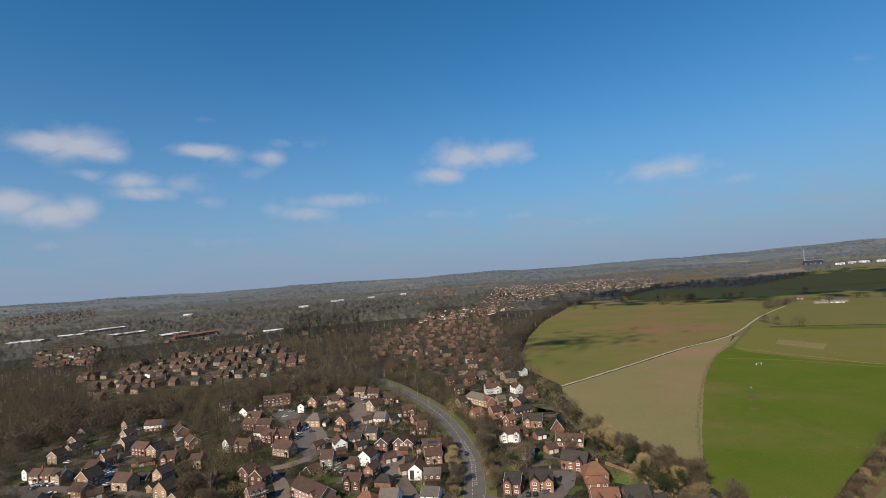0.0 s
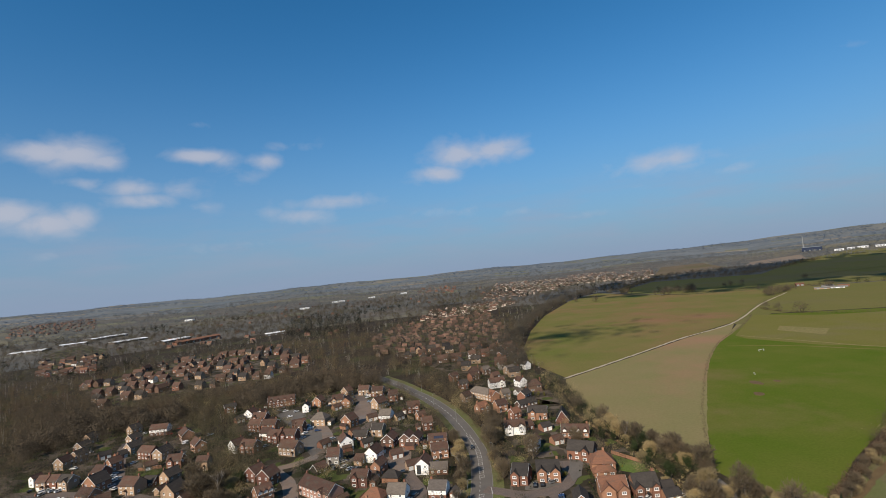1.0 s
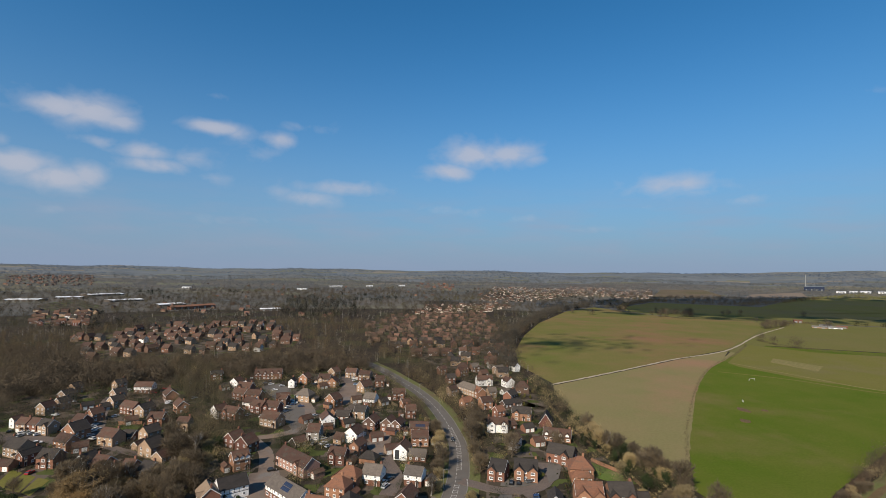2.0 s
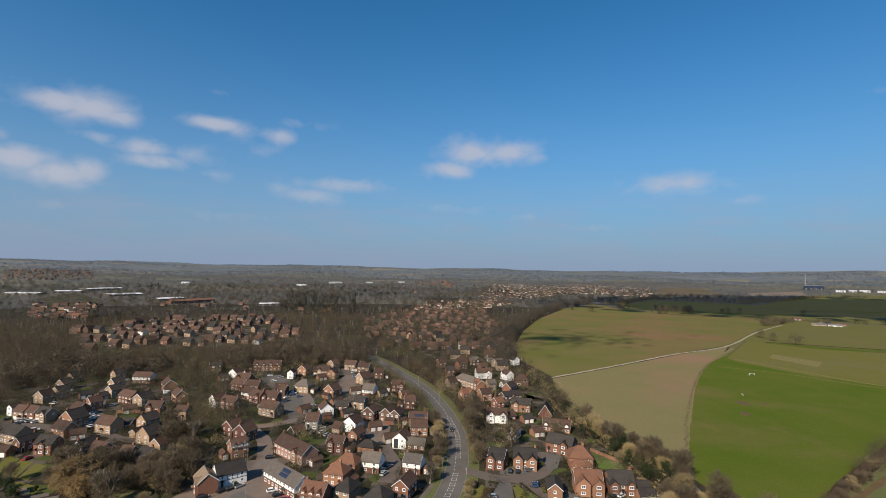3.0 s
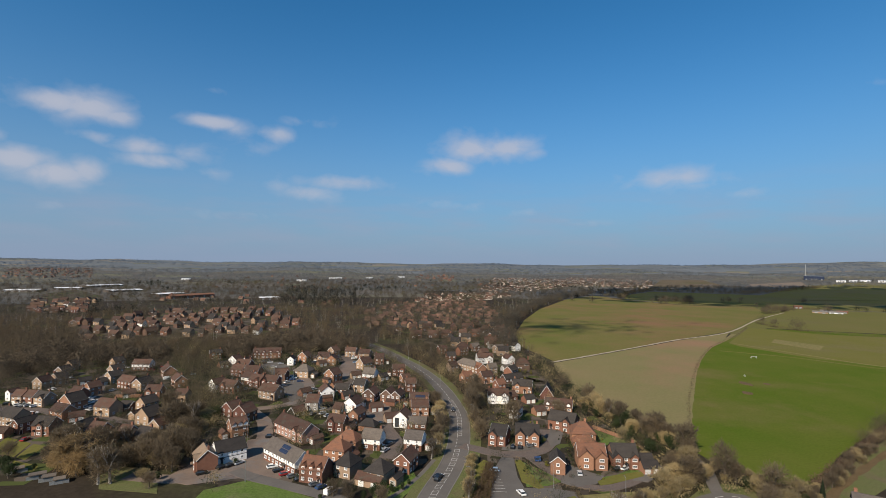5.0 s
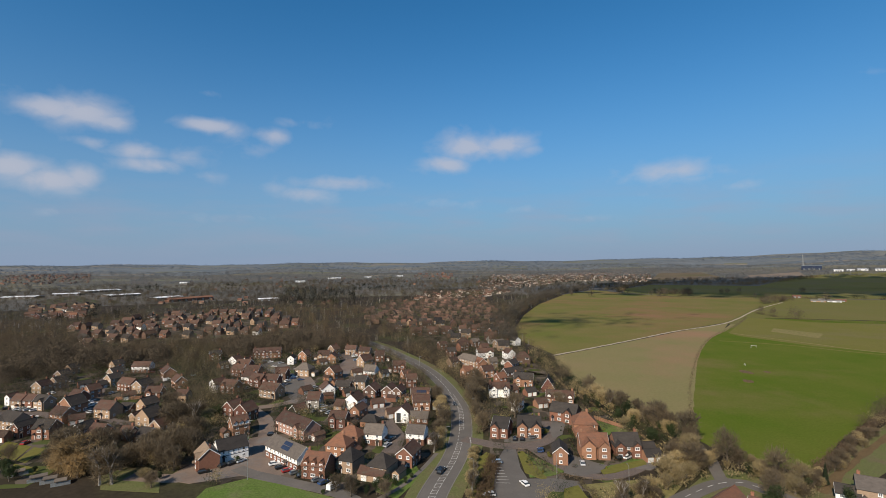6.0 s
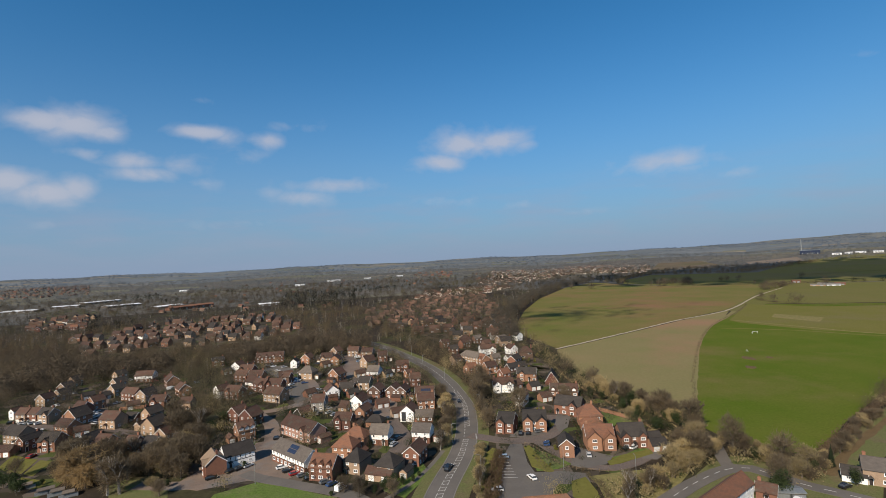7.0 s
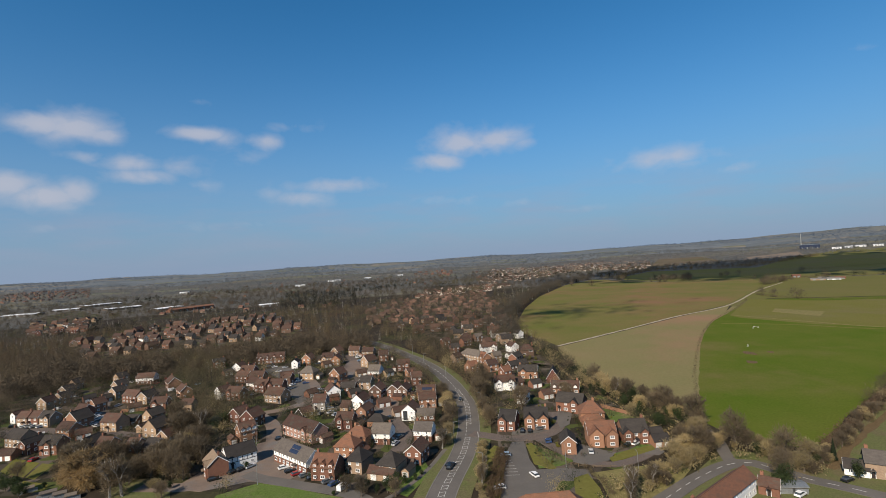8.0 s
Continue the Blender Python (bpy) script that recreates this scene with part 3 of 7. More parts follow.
area("field", [(350, 586), (352, 612), (400, 668), (489, 764), (614, 886), (645, 910), (620, 880), (505, 770), (414, 668)], 0.085, M["pasture"], "grassy corner beside the track", "field")
ribbon("track", TRACK, 2.5, 0.16, M["track"], "pale chalk farm track between two fields", "track", wob=0.6)
ribbon("field_margin", [(108, 222), (116, 240), (127, 262), (150, 306), (209, 412), (264, 495), (316, 555), (352, 600)], 5.0, 0.15, M["tan_crop"], "pale grassy margin between two fields", "field margin", wob=0.5)

# built-up ground, gardens and roads
for nm, outline in (("A", ESTATE_A), ("B", ESTATE_B), ("C", ESTATE_C), ("D", ESTATE_D), ("E", ESTATE_E), ("F", ESTATE_F)):
    area("gardens", outline, 0.05, M["gardens"], "grassy plots round detached houses" if nm == "E" else "patchwork of small lawns, beds and paving", "garden ground")
ribbon("road", ROAD, 9.4, 0.14, M["asphalt"], "worn grey asphalt main road with hatched centre", "road")
for o in (-4.9, 4.9):
    ribbon("kerb", ROAD[:15], 0.35, 0.24, M["kerb"], "pale concrete kerb along the main road", "kerb", offset=o)
ribbon("verge", ROAD[:15], 5.0, 0.20, M["verge"], "green mown verge beside the main road", "verge", offset=7.6)
ribbon("verge", ROAD[:15], 4.0, 0.20, M["verge"], "green mown verge beside the main road", "verge", offset=-7.1)
ribbon("road", SIDE, 6.5, 0.27, M["pave_dark"], "brown block-paved side road", "road")
ribbon("road", DRIVE, 4.5, 0.28, M["pave_dark"], "curving shared drive of block paving", "road")
ribbon("road", LANE, 7.0, 0.15, M["paving"], "brick-paved estate lane", "road")
ribbon("road", LOOP, 5.5, 0.17, M["asphalt"], "grey estate road round the green", "road")
ribbon("road", SOUTH, 6.0, 0.15, M["asphalt"], "bending country road with white dashes", "road")
ribbon("path", BRIDLE, 2.0, 0.21, M["mud"], "narrow earthen bridleway along the field edge", "path", wob=0.2)
ribbon("road", SPUR, 4.5, 0.17, M["asphalt"], "narrow lane off the country road", "road")
for way, wide in ((COURT_A, 7.0), (COURT_B, 7.5), (STREET_W, 7.0), (STREET_X, 5.0)):
    ribbon("road", way, wide, 0.12, M["pave_dark"], "block-paved cul-de-sac between houses", "road")
for pts, z in (([(47.7, 199.9), (51.2, 207.6), (54.0, 204.6), (58.6, 199.2), (62.4, 196.3), (57.5, 189.7), (48.7, 187.0), (44.3, 190.7)], 0.295), ([(71.7, 192.6), (77.8, 201.8), (80.2, 206.2), (86.2, 206.4), (90.6, 206.9), (85.5, 198.1), (77.3, 191.7)], 0.299), ([(27.6, 227.9), (32.3, 230.7), (44.2, 229.9), (41.9, 223.8), (32.0, 221.4), (26.0, 222.5)], 0.287), ([(49.2, 236.8), (54.5, 253.0), (60.4, 261.3), (58.1, 243.3), (53.6, 230.4), (48.3, 225.5)], 0.291)):
    area("drive", pts, z, M["asphalt"], "dark asphalt drive before detached houses", "drive")
area("forecourt", FORECOURT, 0.155, M["asphalt"], "grey asphalt forecourt before a dormered terrace", "forecourt")
area("courtyard", RED_COURT, 0.159, M["paving"], "red-brown block-paved court between houses", "courtyard")
area("courtyard", NORTH_COURT, 0.163, M["paving"], "red-brown block-paved court between houses", "courtyard")
area("courtyard", COURTYARD, 0.13, M["paving"], "brick-paved courtyard between terraces", "courtyard")
area("green", VILLAGE_GREEN, 0.18, M["grass"], "mown village green", "lawn")
area("car_park", CAR_PARK, 0.16, M["asphalt"], "grey asphalt car park", "car park")
area("lawn", [(31, 212), (38, 203), (46, 192), (39, 188), (31, 187)], 0.20, M["grass"], "lawn between the car park and the drive", "lawn")
area("lawn", [(11, 200), (15, 199), (17, 181), (11, 166), (8, 180)], 0.232, M["grass"], "lawn strip beside the car park", "lawn")
area("lawn", [(60, 195), (68, 198), (82, 208), (80, 200), (70, 193)], 0.20, M["grass"], "front lawn of a detached house", "lawn")
area("lawn", [(66, 246), (74, 252), (86, 234), (82, 224), (72, 232)], 0.20, M["grass"], "back lawn of a detached house", "lawn")
area("gardens", [(-215, 222), (-209, 240), (-170, 232), (-150, 212), (-150, 185), (-200, 180)], 0.055, M["gardens"], "patchwork of small lawns, beds and paving", "garden ground")
for pts in ([(-191.8, 218.4), (-197.9, 232.4), (-190.2, 229.3), (-184.7, 213.5)], [(-183.6, 212.8), (-188.8, 228.4), (-180.8, 225.3), (-175.2, 210.0)], [(-174.2, 209.8), (-179.1, 224.5), (-172.2, 222.2), (-168.1, 206.9)], [(-172.3, 206.5), (-158.2, 201.5), (-154.8, 194.5), (-168.3, 199.1)]):
    area("lawn", pts, 0.12, M["pale_green"], "long garden lawn behind a terrace", "lawn")
area("lawn", [(-130.2, 195.6), (-124.2, 201.4), (-108.7, 197.2), (-98.9, 179.3), (-121.3, 182.3)], 0.12, M["verge"], "rough lawn beneath bare trees", "lawn")
area("lawn", [(-22, 196), (-13, 205), (-8, 190), (-16, 172), (-24, 178)], 0.17, M["grass"], "roadside lawn", "lawn")
area("rough_grass", [(122, 172), (150, 196), (190, 226), (270, 282), (275, 262), (190, 205), (150, 180), (130, 166)], 0.06, M["verge"], "rough grass strip beside the field hedge", "grass")
area("rough_grass", [(47.8, 180.6), (59.5, 182.5), (79.0, 185.3), (83.3, 179.8), (74.8, 170.5), (65.2, 163.9), (56.8, 156.7), (47.7, 157.9), (49.1, 174.2)], 0.10, M["pale_strip"], "rough pale grass below the drive", "grass")
ribbon("path", [(-3, 211), (-9, 194), (-16, 180), (-26, 168)], 1.8, 0.23, M["asphalt"], "narrow grey footpath beside the verge", "path")
area("lawn", [(58.2, 191.7), (65.9, 196.9), (78.7, 201.1), (77.8, 196.6), (68.4, 192.2), (58.4, 188.1)], 0.31, M["pale_green"], "mown lawn beside the drive", "lawn")
area("lawn", [(14.1, 205.6), (17.4, 211.0), (20.2, 207.5), (18.6, 188.8), (14.2, 166.0), (7.9, 166.9)], 0.314, M["pale_green"], "mown lawn beside the drive", "lawn")
area("lawn", [(30.2, 210.6), (32.7, 211.5), (34.9, 197.6), (37.1, 186.0), (34.9, 185.4), (29.9, 191.1)], 0.318, M["pale_green"], "mown lawn beside the drive", "lawn")
area("lawn", [(40.9, 177.2), (46.6, 179.9), (47.3, 168.7), (46.4, 161.6), (37.8, 162.8)], 0.322, M["pale_green"], "mown lawn beside the drive", "lawn")
area("field", [(306.1, 544.2), (368.0, 626.1), (497.6, 774.1), (642.7, 919.2), (729.8, 978.0), (586.3, 822.5), (414.9, 642.7)], 0.125, M["pasture"], "grassy strip beside the chalk track", "field")
area("rough_grass", [(60.1, 154.6), (76.9, 171.0), (92.0, 184.7), (105.3, 191.4), (118.3, 185.6), (133.0, 178.2), (142.7, 169.7), (121.4, 146.6)], 0.035, M["verge"], "rough grass beside the bending country road", "grass")

# ---- houses ----
CACHE = {}


def window_meshes(w, h):
    key = ("window", w, h)
    if key not in CACHE:
        s, t = Shape(), 0.19
        s.box(-w / 2, -0.05, 0, -w / 2 + t, 0.04, h).box(w / 2 - t, -0.05, 0, w / 2, 0.04, h)
        s.box(-w / 2 + t, -0.05, h - t, w / 2 - t, 0.04, h).box(-w / 2 - 0.06, -0.1, -0.07, w / 2 + 0.06, 0.04, t)
        n = 2 if w > 1.0 else 1
        for i in range(1, n):
            x = -w / 2 + w * i / n
            s.box(x - 0.055, -0.05, t, x + 0.055, 0.04, h - t)
        CACHE[key] = (s.mesh("window", M["pvc"]), Shape().box(-w / 2 + t, -0.02, t, w / 2 - t, 0.02, h - t).mesh("pane", M["glass"]))
    return CACHE[key]


def window(parent, x, y, z, w, h, turn=0):
    f, p = window_meshes(w, h)
    ob = part("window", f, parent, "white framed window", pose(x, y, z, 0, 0, turn))
    part("pane", p, ob)
    return ob


def wall_mesh(L, D, z0, z1, mat, rise=0.0):
    """Four walls from z0 to z1, with gables of this rise at both ends."""
    key = ("wall", L, D, z0, z1, mat, rise)
    if key not in CACHE:
        a, b = L / 2, D / 2
        vs = [(-a, -b, z0), (a, -b, z0), (a, b, z0), (-a, b, z0), (-a, -b, z1), (a, -b, z1), (a, b, z1), (-a, b, z1)]
        fs = [(0, 1, 5, 4), (2, 3, 7, 6), (3, 2, 1, 0)]
        if rise:
            vs += [(-a, 0, z1 + rise), (a, 0, z1 + rise)]
            fs += [(1, 2, 6, 9, 5), (3, 0, 4, 8, 7)]
        else:
            fs += [(1, 2, 6, 5), (3, 0, 4, 7), (4, 5, 6, 7)]
        CACHE[key] = mesh_of("wall", vs, fs, M[mat])
    return CACHE[key]


def roof_mesh(L, D, ze, rise, mat, hip=0.0, over=0.4, verge=0.25):
    key = ("roof", L, D, ze, rise, mat, hip, over, verge)
    if key in CACHE:
        return CACHE[key]
    a, b, k = L / 2 + (over if hip else verge), D / 2 + over, rise / (D / 2)
    lo, top, th = ze - over * k, ze + rise, 0.2
    s = Shape()
    if hip:
        r = max(0.2, L / 2 - hip)
        vs = [(-a, -b, lo), (a, -b, lo), (a, b, lo), (-a, b, lo), (-r, 0, top), (r, 0, top)]
        n = len(vs)
        vs += [(x, y, z + th) for x, y, z in vs]
        s.add(vs, [(6, 7, 11, 10), (7, 8, 11), (8, 9, 10, 11), (9, 6, 10), (0, 1, 7, 6), (1, 2, 8, 7), (2, 3, 9, 8), (3, 0, 6, 9), (3, 2, 1, 0)])
        s.bar((-r, 0, top + th), (r, 0, top + th), 0.13, 0.13, 5)
    else:
        prof = [(-b, lo), (0, top), (b, lo), (b, lo + th), (0, top + th), (-b, lo + th)]
        vs = [(-a, y, z) for y, z in prof] + [(a, y, z) for y, z in prof]
        s.add(vs, [(0, 1, 7, 6), (1, 2, 8, 7), (2, 3, 9, 8), (3, 4, 10, 9), (4, 5, 11, 10), (5, 0, 6, 11), (0, 5, 4, 1), (1, 4, 3, 2), (6, 7, 10, 11), (7, 8, 9, 10)])
        s.bar((-a, 0, top + th), (a, 0, top + th), 0.13, 0.13, 5)
    CACHE[key] = s.mesh("roof", M[mat])
    return CACHE[key]


def barge_mesh(L, D, ze, rise, over=0.4, verge=0.25):
    """White boards under the verges at both gable ends."""
    key = ("barge", L, D, ze, rise)
    if key not in CACHE:
        k = rise / (D / 2)
        b, lo, top = D / 2 + over, ze - over * k, ze + rise
        x0, x1 = L / 2 + verge + 0.01, L / 2 + verge + 0.05
        prof = [(-b, lo - 0.12), (0, top - 0.12), (b, lo - 0.12), (b, lo + 0.14), (0, top + 0.14), (-b, lo + 0.14)]
        s = Shape().add([(x0, y, z) for y, z in prof] + [(x1, y, z) for y, z in prof],
                        [(0, 5, 4, 1), (1, 4, 3, 2), (6, 7, 10, 11), (7, 8, 9, 10)] + [(i, (i + 1) % 6, (i + 1) % 6 + 6, i + 6) for i in range(6)])
        CACHE[key] = s.mesh("bargeboard", M["pvc"])
    return CACHE[key]


def chimney_mesh(mat="red"):
    key = ("chimney", mat)
    if key not in CACHE:
        s = Shape().box(-0.45, -0.35, -1.6, 0.45, 0.35, 1.0).box(-0.52, -0.42, 1.0, 0.52, 0.42, 1.15)
        s.bar((-0.2, 0, 1.15), (-0.2, 0, 1.55), 0.13, 0.11, 6).bar((0.2, 0, 1.15), (0.2, 0, 1.55), 0.13, 0.11, 6)
        CACHE[key] = s.mesh("chimney", M[mat])
    return CACHE[key]


def simple(name, mat, *box):
    key = (name, mat, box)
    if key not in CACHE:
        CACHE[key] = Shape().box(*box).mesh(name, M[mat])
    return CACHE[key]


WORDS = {"dull": "brown brick", "red": "red brick", "orange": "orange brick", "tan": "buff brick", "pink": "pinkish brick", "white": "white rendered", "stone": "grey flint", "hung": "tile-hung", "timber": "dark boarded"}
ROOFS = {"brown": "brown tiled", "rust": "rust-red tiled", "slate": "dark slate", "grey": "weathered grey tiled", "pale": "pale brown tiled"}


def house(x, y, rot, L, D, wall, roof, form="g", eaves=5.0, upper="", wings=(), chimney=True, end_windows=True, group="", porch=True, garage=False, dormers=0, timber=False, lattice=0.0, name="house", note="", pitch=0.82, barge=False, face="", tall=False):
    """A house with its ridge along its own x; its front is its own -y."""
    rg = random.Random(int(x * 31 + y * 17))
    L, D = round(L * 2) / 2, round(D * 2) / 2
    rise = round(D / 2 * pitch, 2)
    if not wings and face != "end" and L >= 8 and eaves > 4 and not upper and not timber and not dormers and form == "g" and rg.random() < 0.4:
        wings = ((rg.choice((-1, 1)) * round(L / 4, 1), 3.4, 0.7),)
    chimney = chimney and rg.random() < 0.65
    h = new(name)
    h.matrix_basis = pose(x, y, 0, 0, 0, rot)
    text = "%s %s with %s %s roof" % (WORDS[wall] + (" and " + WORDS[upper] if upper else ""), name.replace("_", " "), ROOFS[roof], "hipped" if form == "h" else "gabled")
    tagged(h, text + (", " + note if note else ""), "house" if name == "house" else name.replace("_", " "), group)
    gable = 0.0 if form == "h" else rise
    mid = 2.6
    if upper and eaves > 4:
        part("wall", wall_mesh(L, D, 0.0, mid, wall), h, WORDS[wall] + " ground floor")
        part("upper_wall", wall_mesh(L + 0.12, D + 0.12, mid, eaves, upper, gable), h, WORDS[upper] + " upper floor")
    else:
        part("wall", wall_mesh(L, D, 0.0, eaves, wall, gable), h)
    part("roof", roof_mesh(L, D, eaves, rise, roof, D * 0.42 if form == "h" else 0.0), h, ROOFS[roof] + " roof")
    if form == "g" and (barge or rg.random() < 0.65):
        for e in (0, 180):
            part("bargeboard", barge_mesh(L, D, eaves, rise), h, "white bargeboard", pose(0, 0, 0, 0, 0, e))
    off = 0.065 if upper else 0.0
    rows = [0.95, 3.45] if eaves > 4 else [0.95]
    taken = [(wx - ww / 2 - 0.5, wx + ww / 2 + 0.5) for wx, ww, wd in wings]
    n = max(1, int(L / 2.9))
    slots = [-L / 2 + L * (i + 0.5) / n for i in range(n)]
    door_at = rg.randrange(n)
    for side in (-1, 1):
        for r, z in enumerate(rows):
            for i, sx in enumerate(slots):
                if side < 0 and any(a < sx < b for a, b in taken):
                    continue
                o = off if r else 0.0
                if side < 0 and r == 0 and i == door_at and porch:
                    d = part("door", simple("door", "door", -0.48, -0.05, 0, 0.48, 0.05, 2.05), h, "front door", pose(sx, -D / 2, 0.05))
                    part("door_frame", simple("door_frame", "pvc", -0.62, -0.035, 0, 0.62, 0.03, 2.18), d)
                    part("porch", roof_mesh(2.0, 1.2, 2.4, 0.5, roof, 0.0, 0.1, 0.05), h, "small tiled porch roof", pose(sx, -D / 2 - 0.55, 0, 0, 0, 90))
                    continue
                if garage and side < 0 and r == 0 and i == (door_at + 1) % n:
                    part("garage_door", simple("garage_door", "garage", -1.15, -0.05, 0, 1.15, 0.05, 2.1), h, "pale garage door", pose(sx, -D / 2, 0.02))
                    continue
                if rg.random() < (0.06 if side < 0 else 0.6):
                    continue
                w = rg.choice((1.2, 1.8)) if r == 0 else rg.choice((0.9, 1.2, 1.2))
                window(h, sx, side * (D / 2 + o), z, w, 1.2, 0 if side < 0 else 180)
    if end_windows and form == "g":
        for side in (-1, 1):
            for r, z in enumerate(rows):
                at = side * (L / 2 + (off if r else 0))
                if face == "end" and side < 0:
                    for u in ((-0.24, 0.24) if D > 5.5 else (0.0,)):
                        if not (tall and u > 0):
                            window(h, at, u * D, z, 1.2, 1.2, -90)
                elif rg.random() < 0.5:
                    window(h, at, rg.choice((-1.5, 0, 1.4)) * D / 9, z, 1.2, 1.2, 90 * side)
    if tall:
        st = part("stair_window", simple("stair_window", "timber", -1.1, -0.06, 0.4, 1.1, 0.04, 4.9), h, "tall black framed stair window", pose(-L / 2, D * 0.22, 0, 0, 0, -90))
        for z in (0.6, 2.1, 3.5):
            part("pane", simple("stair_pane", "glass", -0.95, -0.09, 0, 0.95, -0.05, 1.2), st, "", pose(0, 0, z))
    if timber and face == "end":
        for u in (-0.3, -0.1, 0.1, 0.3):
            part("timber", simple("timber", "timber", -0.09, -0.04, 2.65, 0.09, 0.02, round(eaves + rise * (0.8 - 2 * abs(u)), 2)), h, "dark timber post", pose(-L / 2 - off, u * D, 0, 0, 0, -90))
        part("beam", simple("beam", "timber", -D / 2, -0.05, 2.6, D / 2, 0.02, 2.8), h, "dark timber beam", pose(-L / 2 - off, 0, 0, 0, 0, -90))
    # cross gables on the front
    for wx, ww, wd in wings:
        wr = round(ww / 2 * 0.9, 2)
        long = D / 2 + wd
        part("gable_wing", wall_mesh(long, ww, 0.0, eaves, wall, wr), h, WORDS[wall] + " front gable", pose(wx, -long / 2, 0.0, 0, 0, 90))
        part("gable_roof", roof_mesh(long + 0.2, ww, eaves + 0.02, wr, roof, 0.0, 0.3, 0.2), h, ROOFS[roof] + " gable roof", pose(wx, -long / 2 - 0.05, 0.0, 0, 0, 90))
        for z in rows:
            window(h, wx, -long, z, 1.8, 1.2)
        if timber:
            for k in (-0.32, 0.0, 0.32):
                part("timber", simple("timber", "timber", -0.1, -0.03, 2.7, 0.1, 0.03, eaves + wr * 0.55), h, "dark timber post", pose(wx + k * ww, -long - 0.01, 0))
    if timber and not wings and face != "end":
        for i in range(int(L / 1.9) + 1):
            part("timber", simple("timber", "timber", -0.075, -0.03, 2.65, 0.075, 0.03, eaves - 0.05), h, "dark timber post", pose(-L / 2 + i * L / int(L / 1.9), -D / 2 - off - 0.02, 0))
        for z in (2.7, eaves - 0.2):
            part("beam", simple("beam", "timber", -L / 2, -0.03, 0, L / 2, 0.03, 0.2), h, "dark timber beam", pose(0, -D / 2 - off - 0.025, z - 0.05))
    for i in range(dormers):
        dx = -L / 2 + L * (i + 0.5) / dormers
        zc = eaves - 0.35
        yc = -D / 2 + 0.15
        dm = part("dormer", wall_mesh(2.2, 1.9, zc, zc + 1.5, wall if wall == "red" else "white", 0.85), h, "gabled dormer", pose(dx, yc + 1.0, 0, 0, 0, 90))
        part("dormer_roof", roof_mesh(2.6, 1.9, zc + 1.5, 0.82, roof, 0.0, 0.2, 0.12), dm)
        f, p = window_meshes(1.2, 1.0)
        wob = part("window", f, dm, "white framed window", pose(-1.1, 0, zc + 0.3, 0, 0, -90))
    if chimney:
        cx = rg.choice((-1, 1)) * (L / 2 - (D * 0.42 if form == "h" else 0.9))
        part("chimney", chimney_mesh("red" if wall in ("white", "stone", "tan") else wall if wall in ("red", "orange") else "red"), h, "brick chimney with two pots", pose(cx, 0.35, eaves + rise + 0.1))
    if lattice:
        k = math.degrees(math.atan2(rise, D / 2))
        for i in range(2):
            for j in range(5):
                u = lattice + j * 1.1
                part("solar_panel", simple("solar_panel", "panel", -0.5, -0.8, 0, 0.5, 0.8, 0.06), h, "dark blue solar panel",
                     pose(u, -D * 0.33 + i * 1.35, eaves + rise * (0.34 + i * 0.36) + 0.25, k, 0, 0))
    return h


def garage_block(x, y, rot, L, D, wall, roof, doors=2, end=False):
    g = new("garage")
    g.matrix_basis = pose(x, y, 0, 0, 0, rot)
    tagged(g, "%s garage with a %s roof" % (WORDS[wall], ROOFS[roof]), "garage", "garages")
    L, D = round(L * 2) / 2, round(D * 2) / 2
    rise = round(D / 2 * 0.75, 2)
    part("wall", wall_mesh(L, D, 0.0, 2.5, wall, rise), g)
    part("roof", roof_mesh(L, D, 2.5, rise, roof, 0.0, 0.25, 0.2), g)
    for i in range(doors):
        part("garage_door", simple("garage_door", "garage", -1.15, -0.05, 0, 1.15, 0.05, 2.1), g, "pale garage door", pose(-L / 2, 0, 0.02, 0, 0, -90) if end else pose(-L / 2 + L * (i + 0.5) / doors, -D / 2, 0.02))
    return g


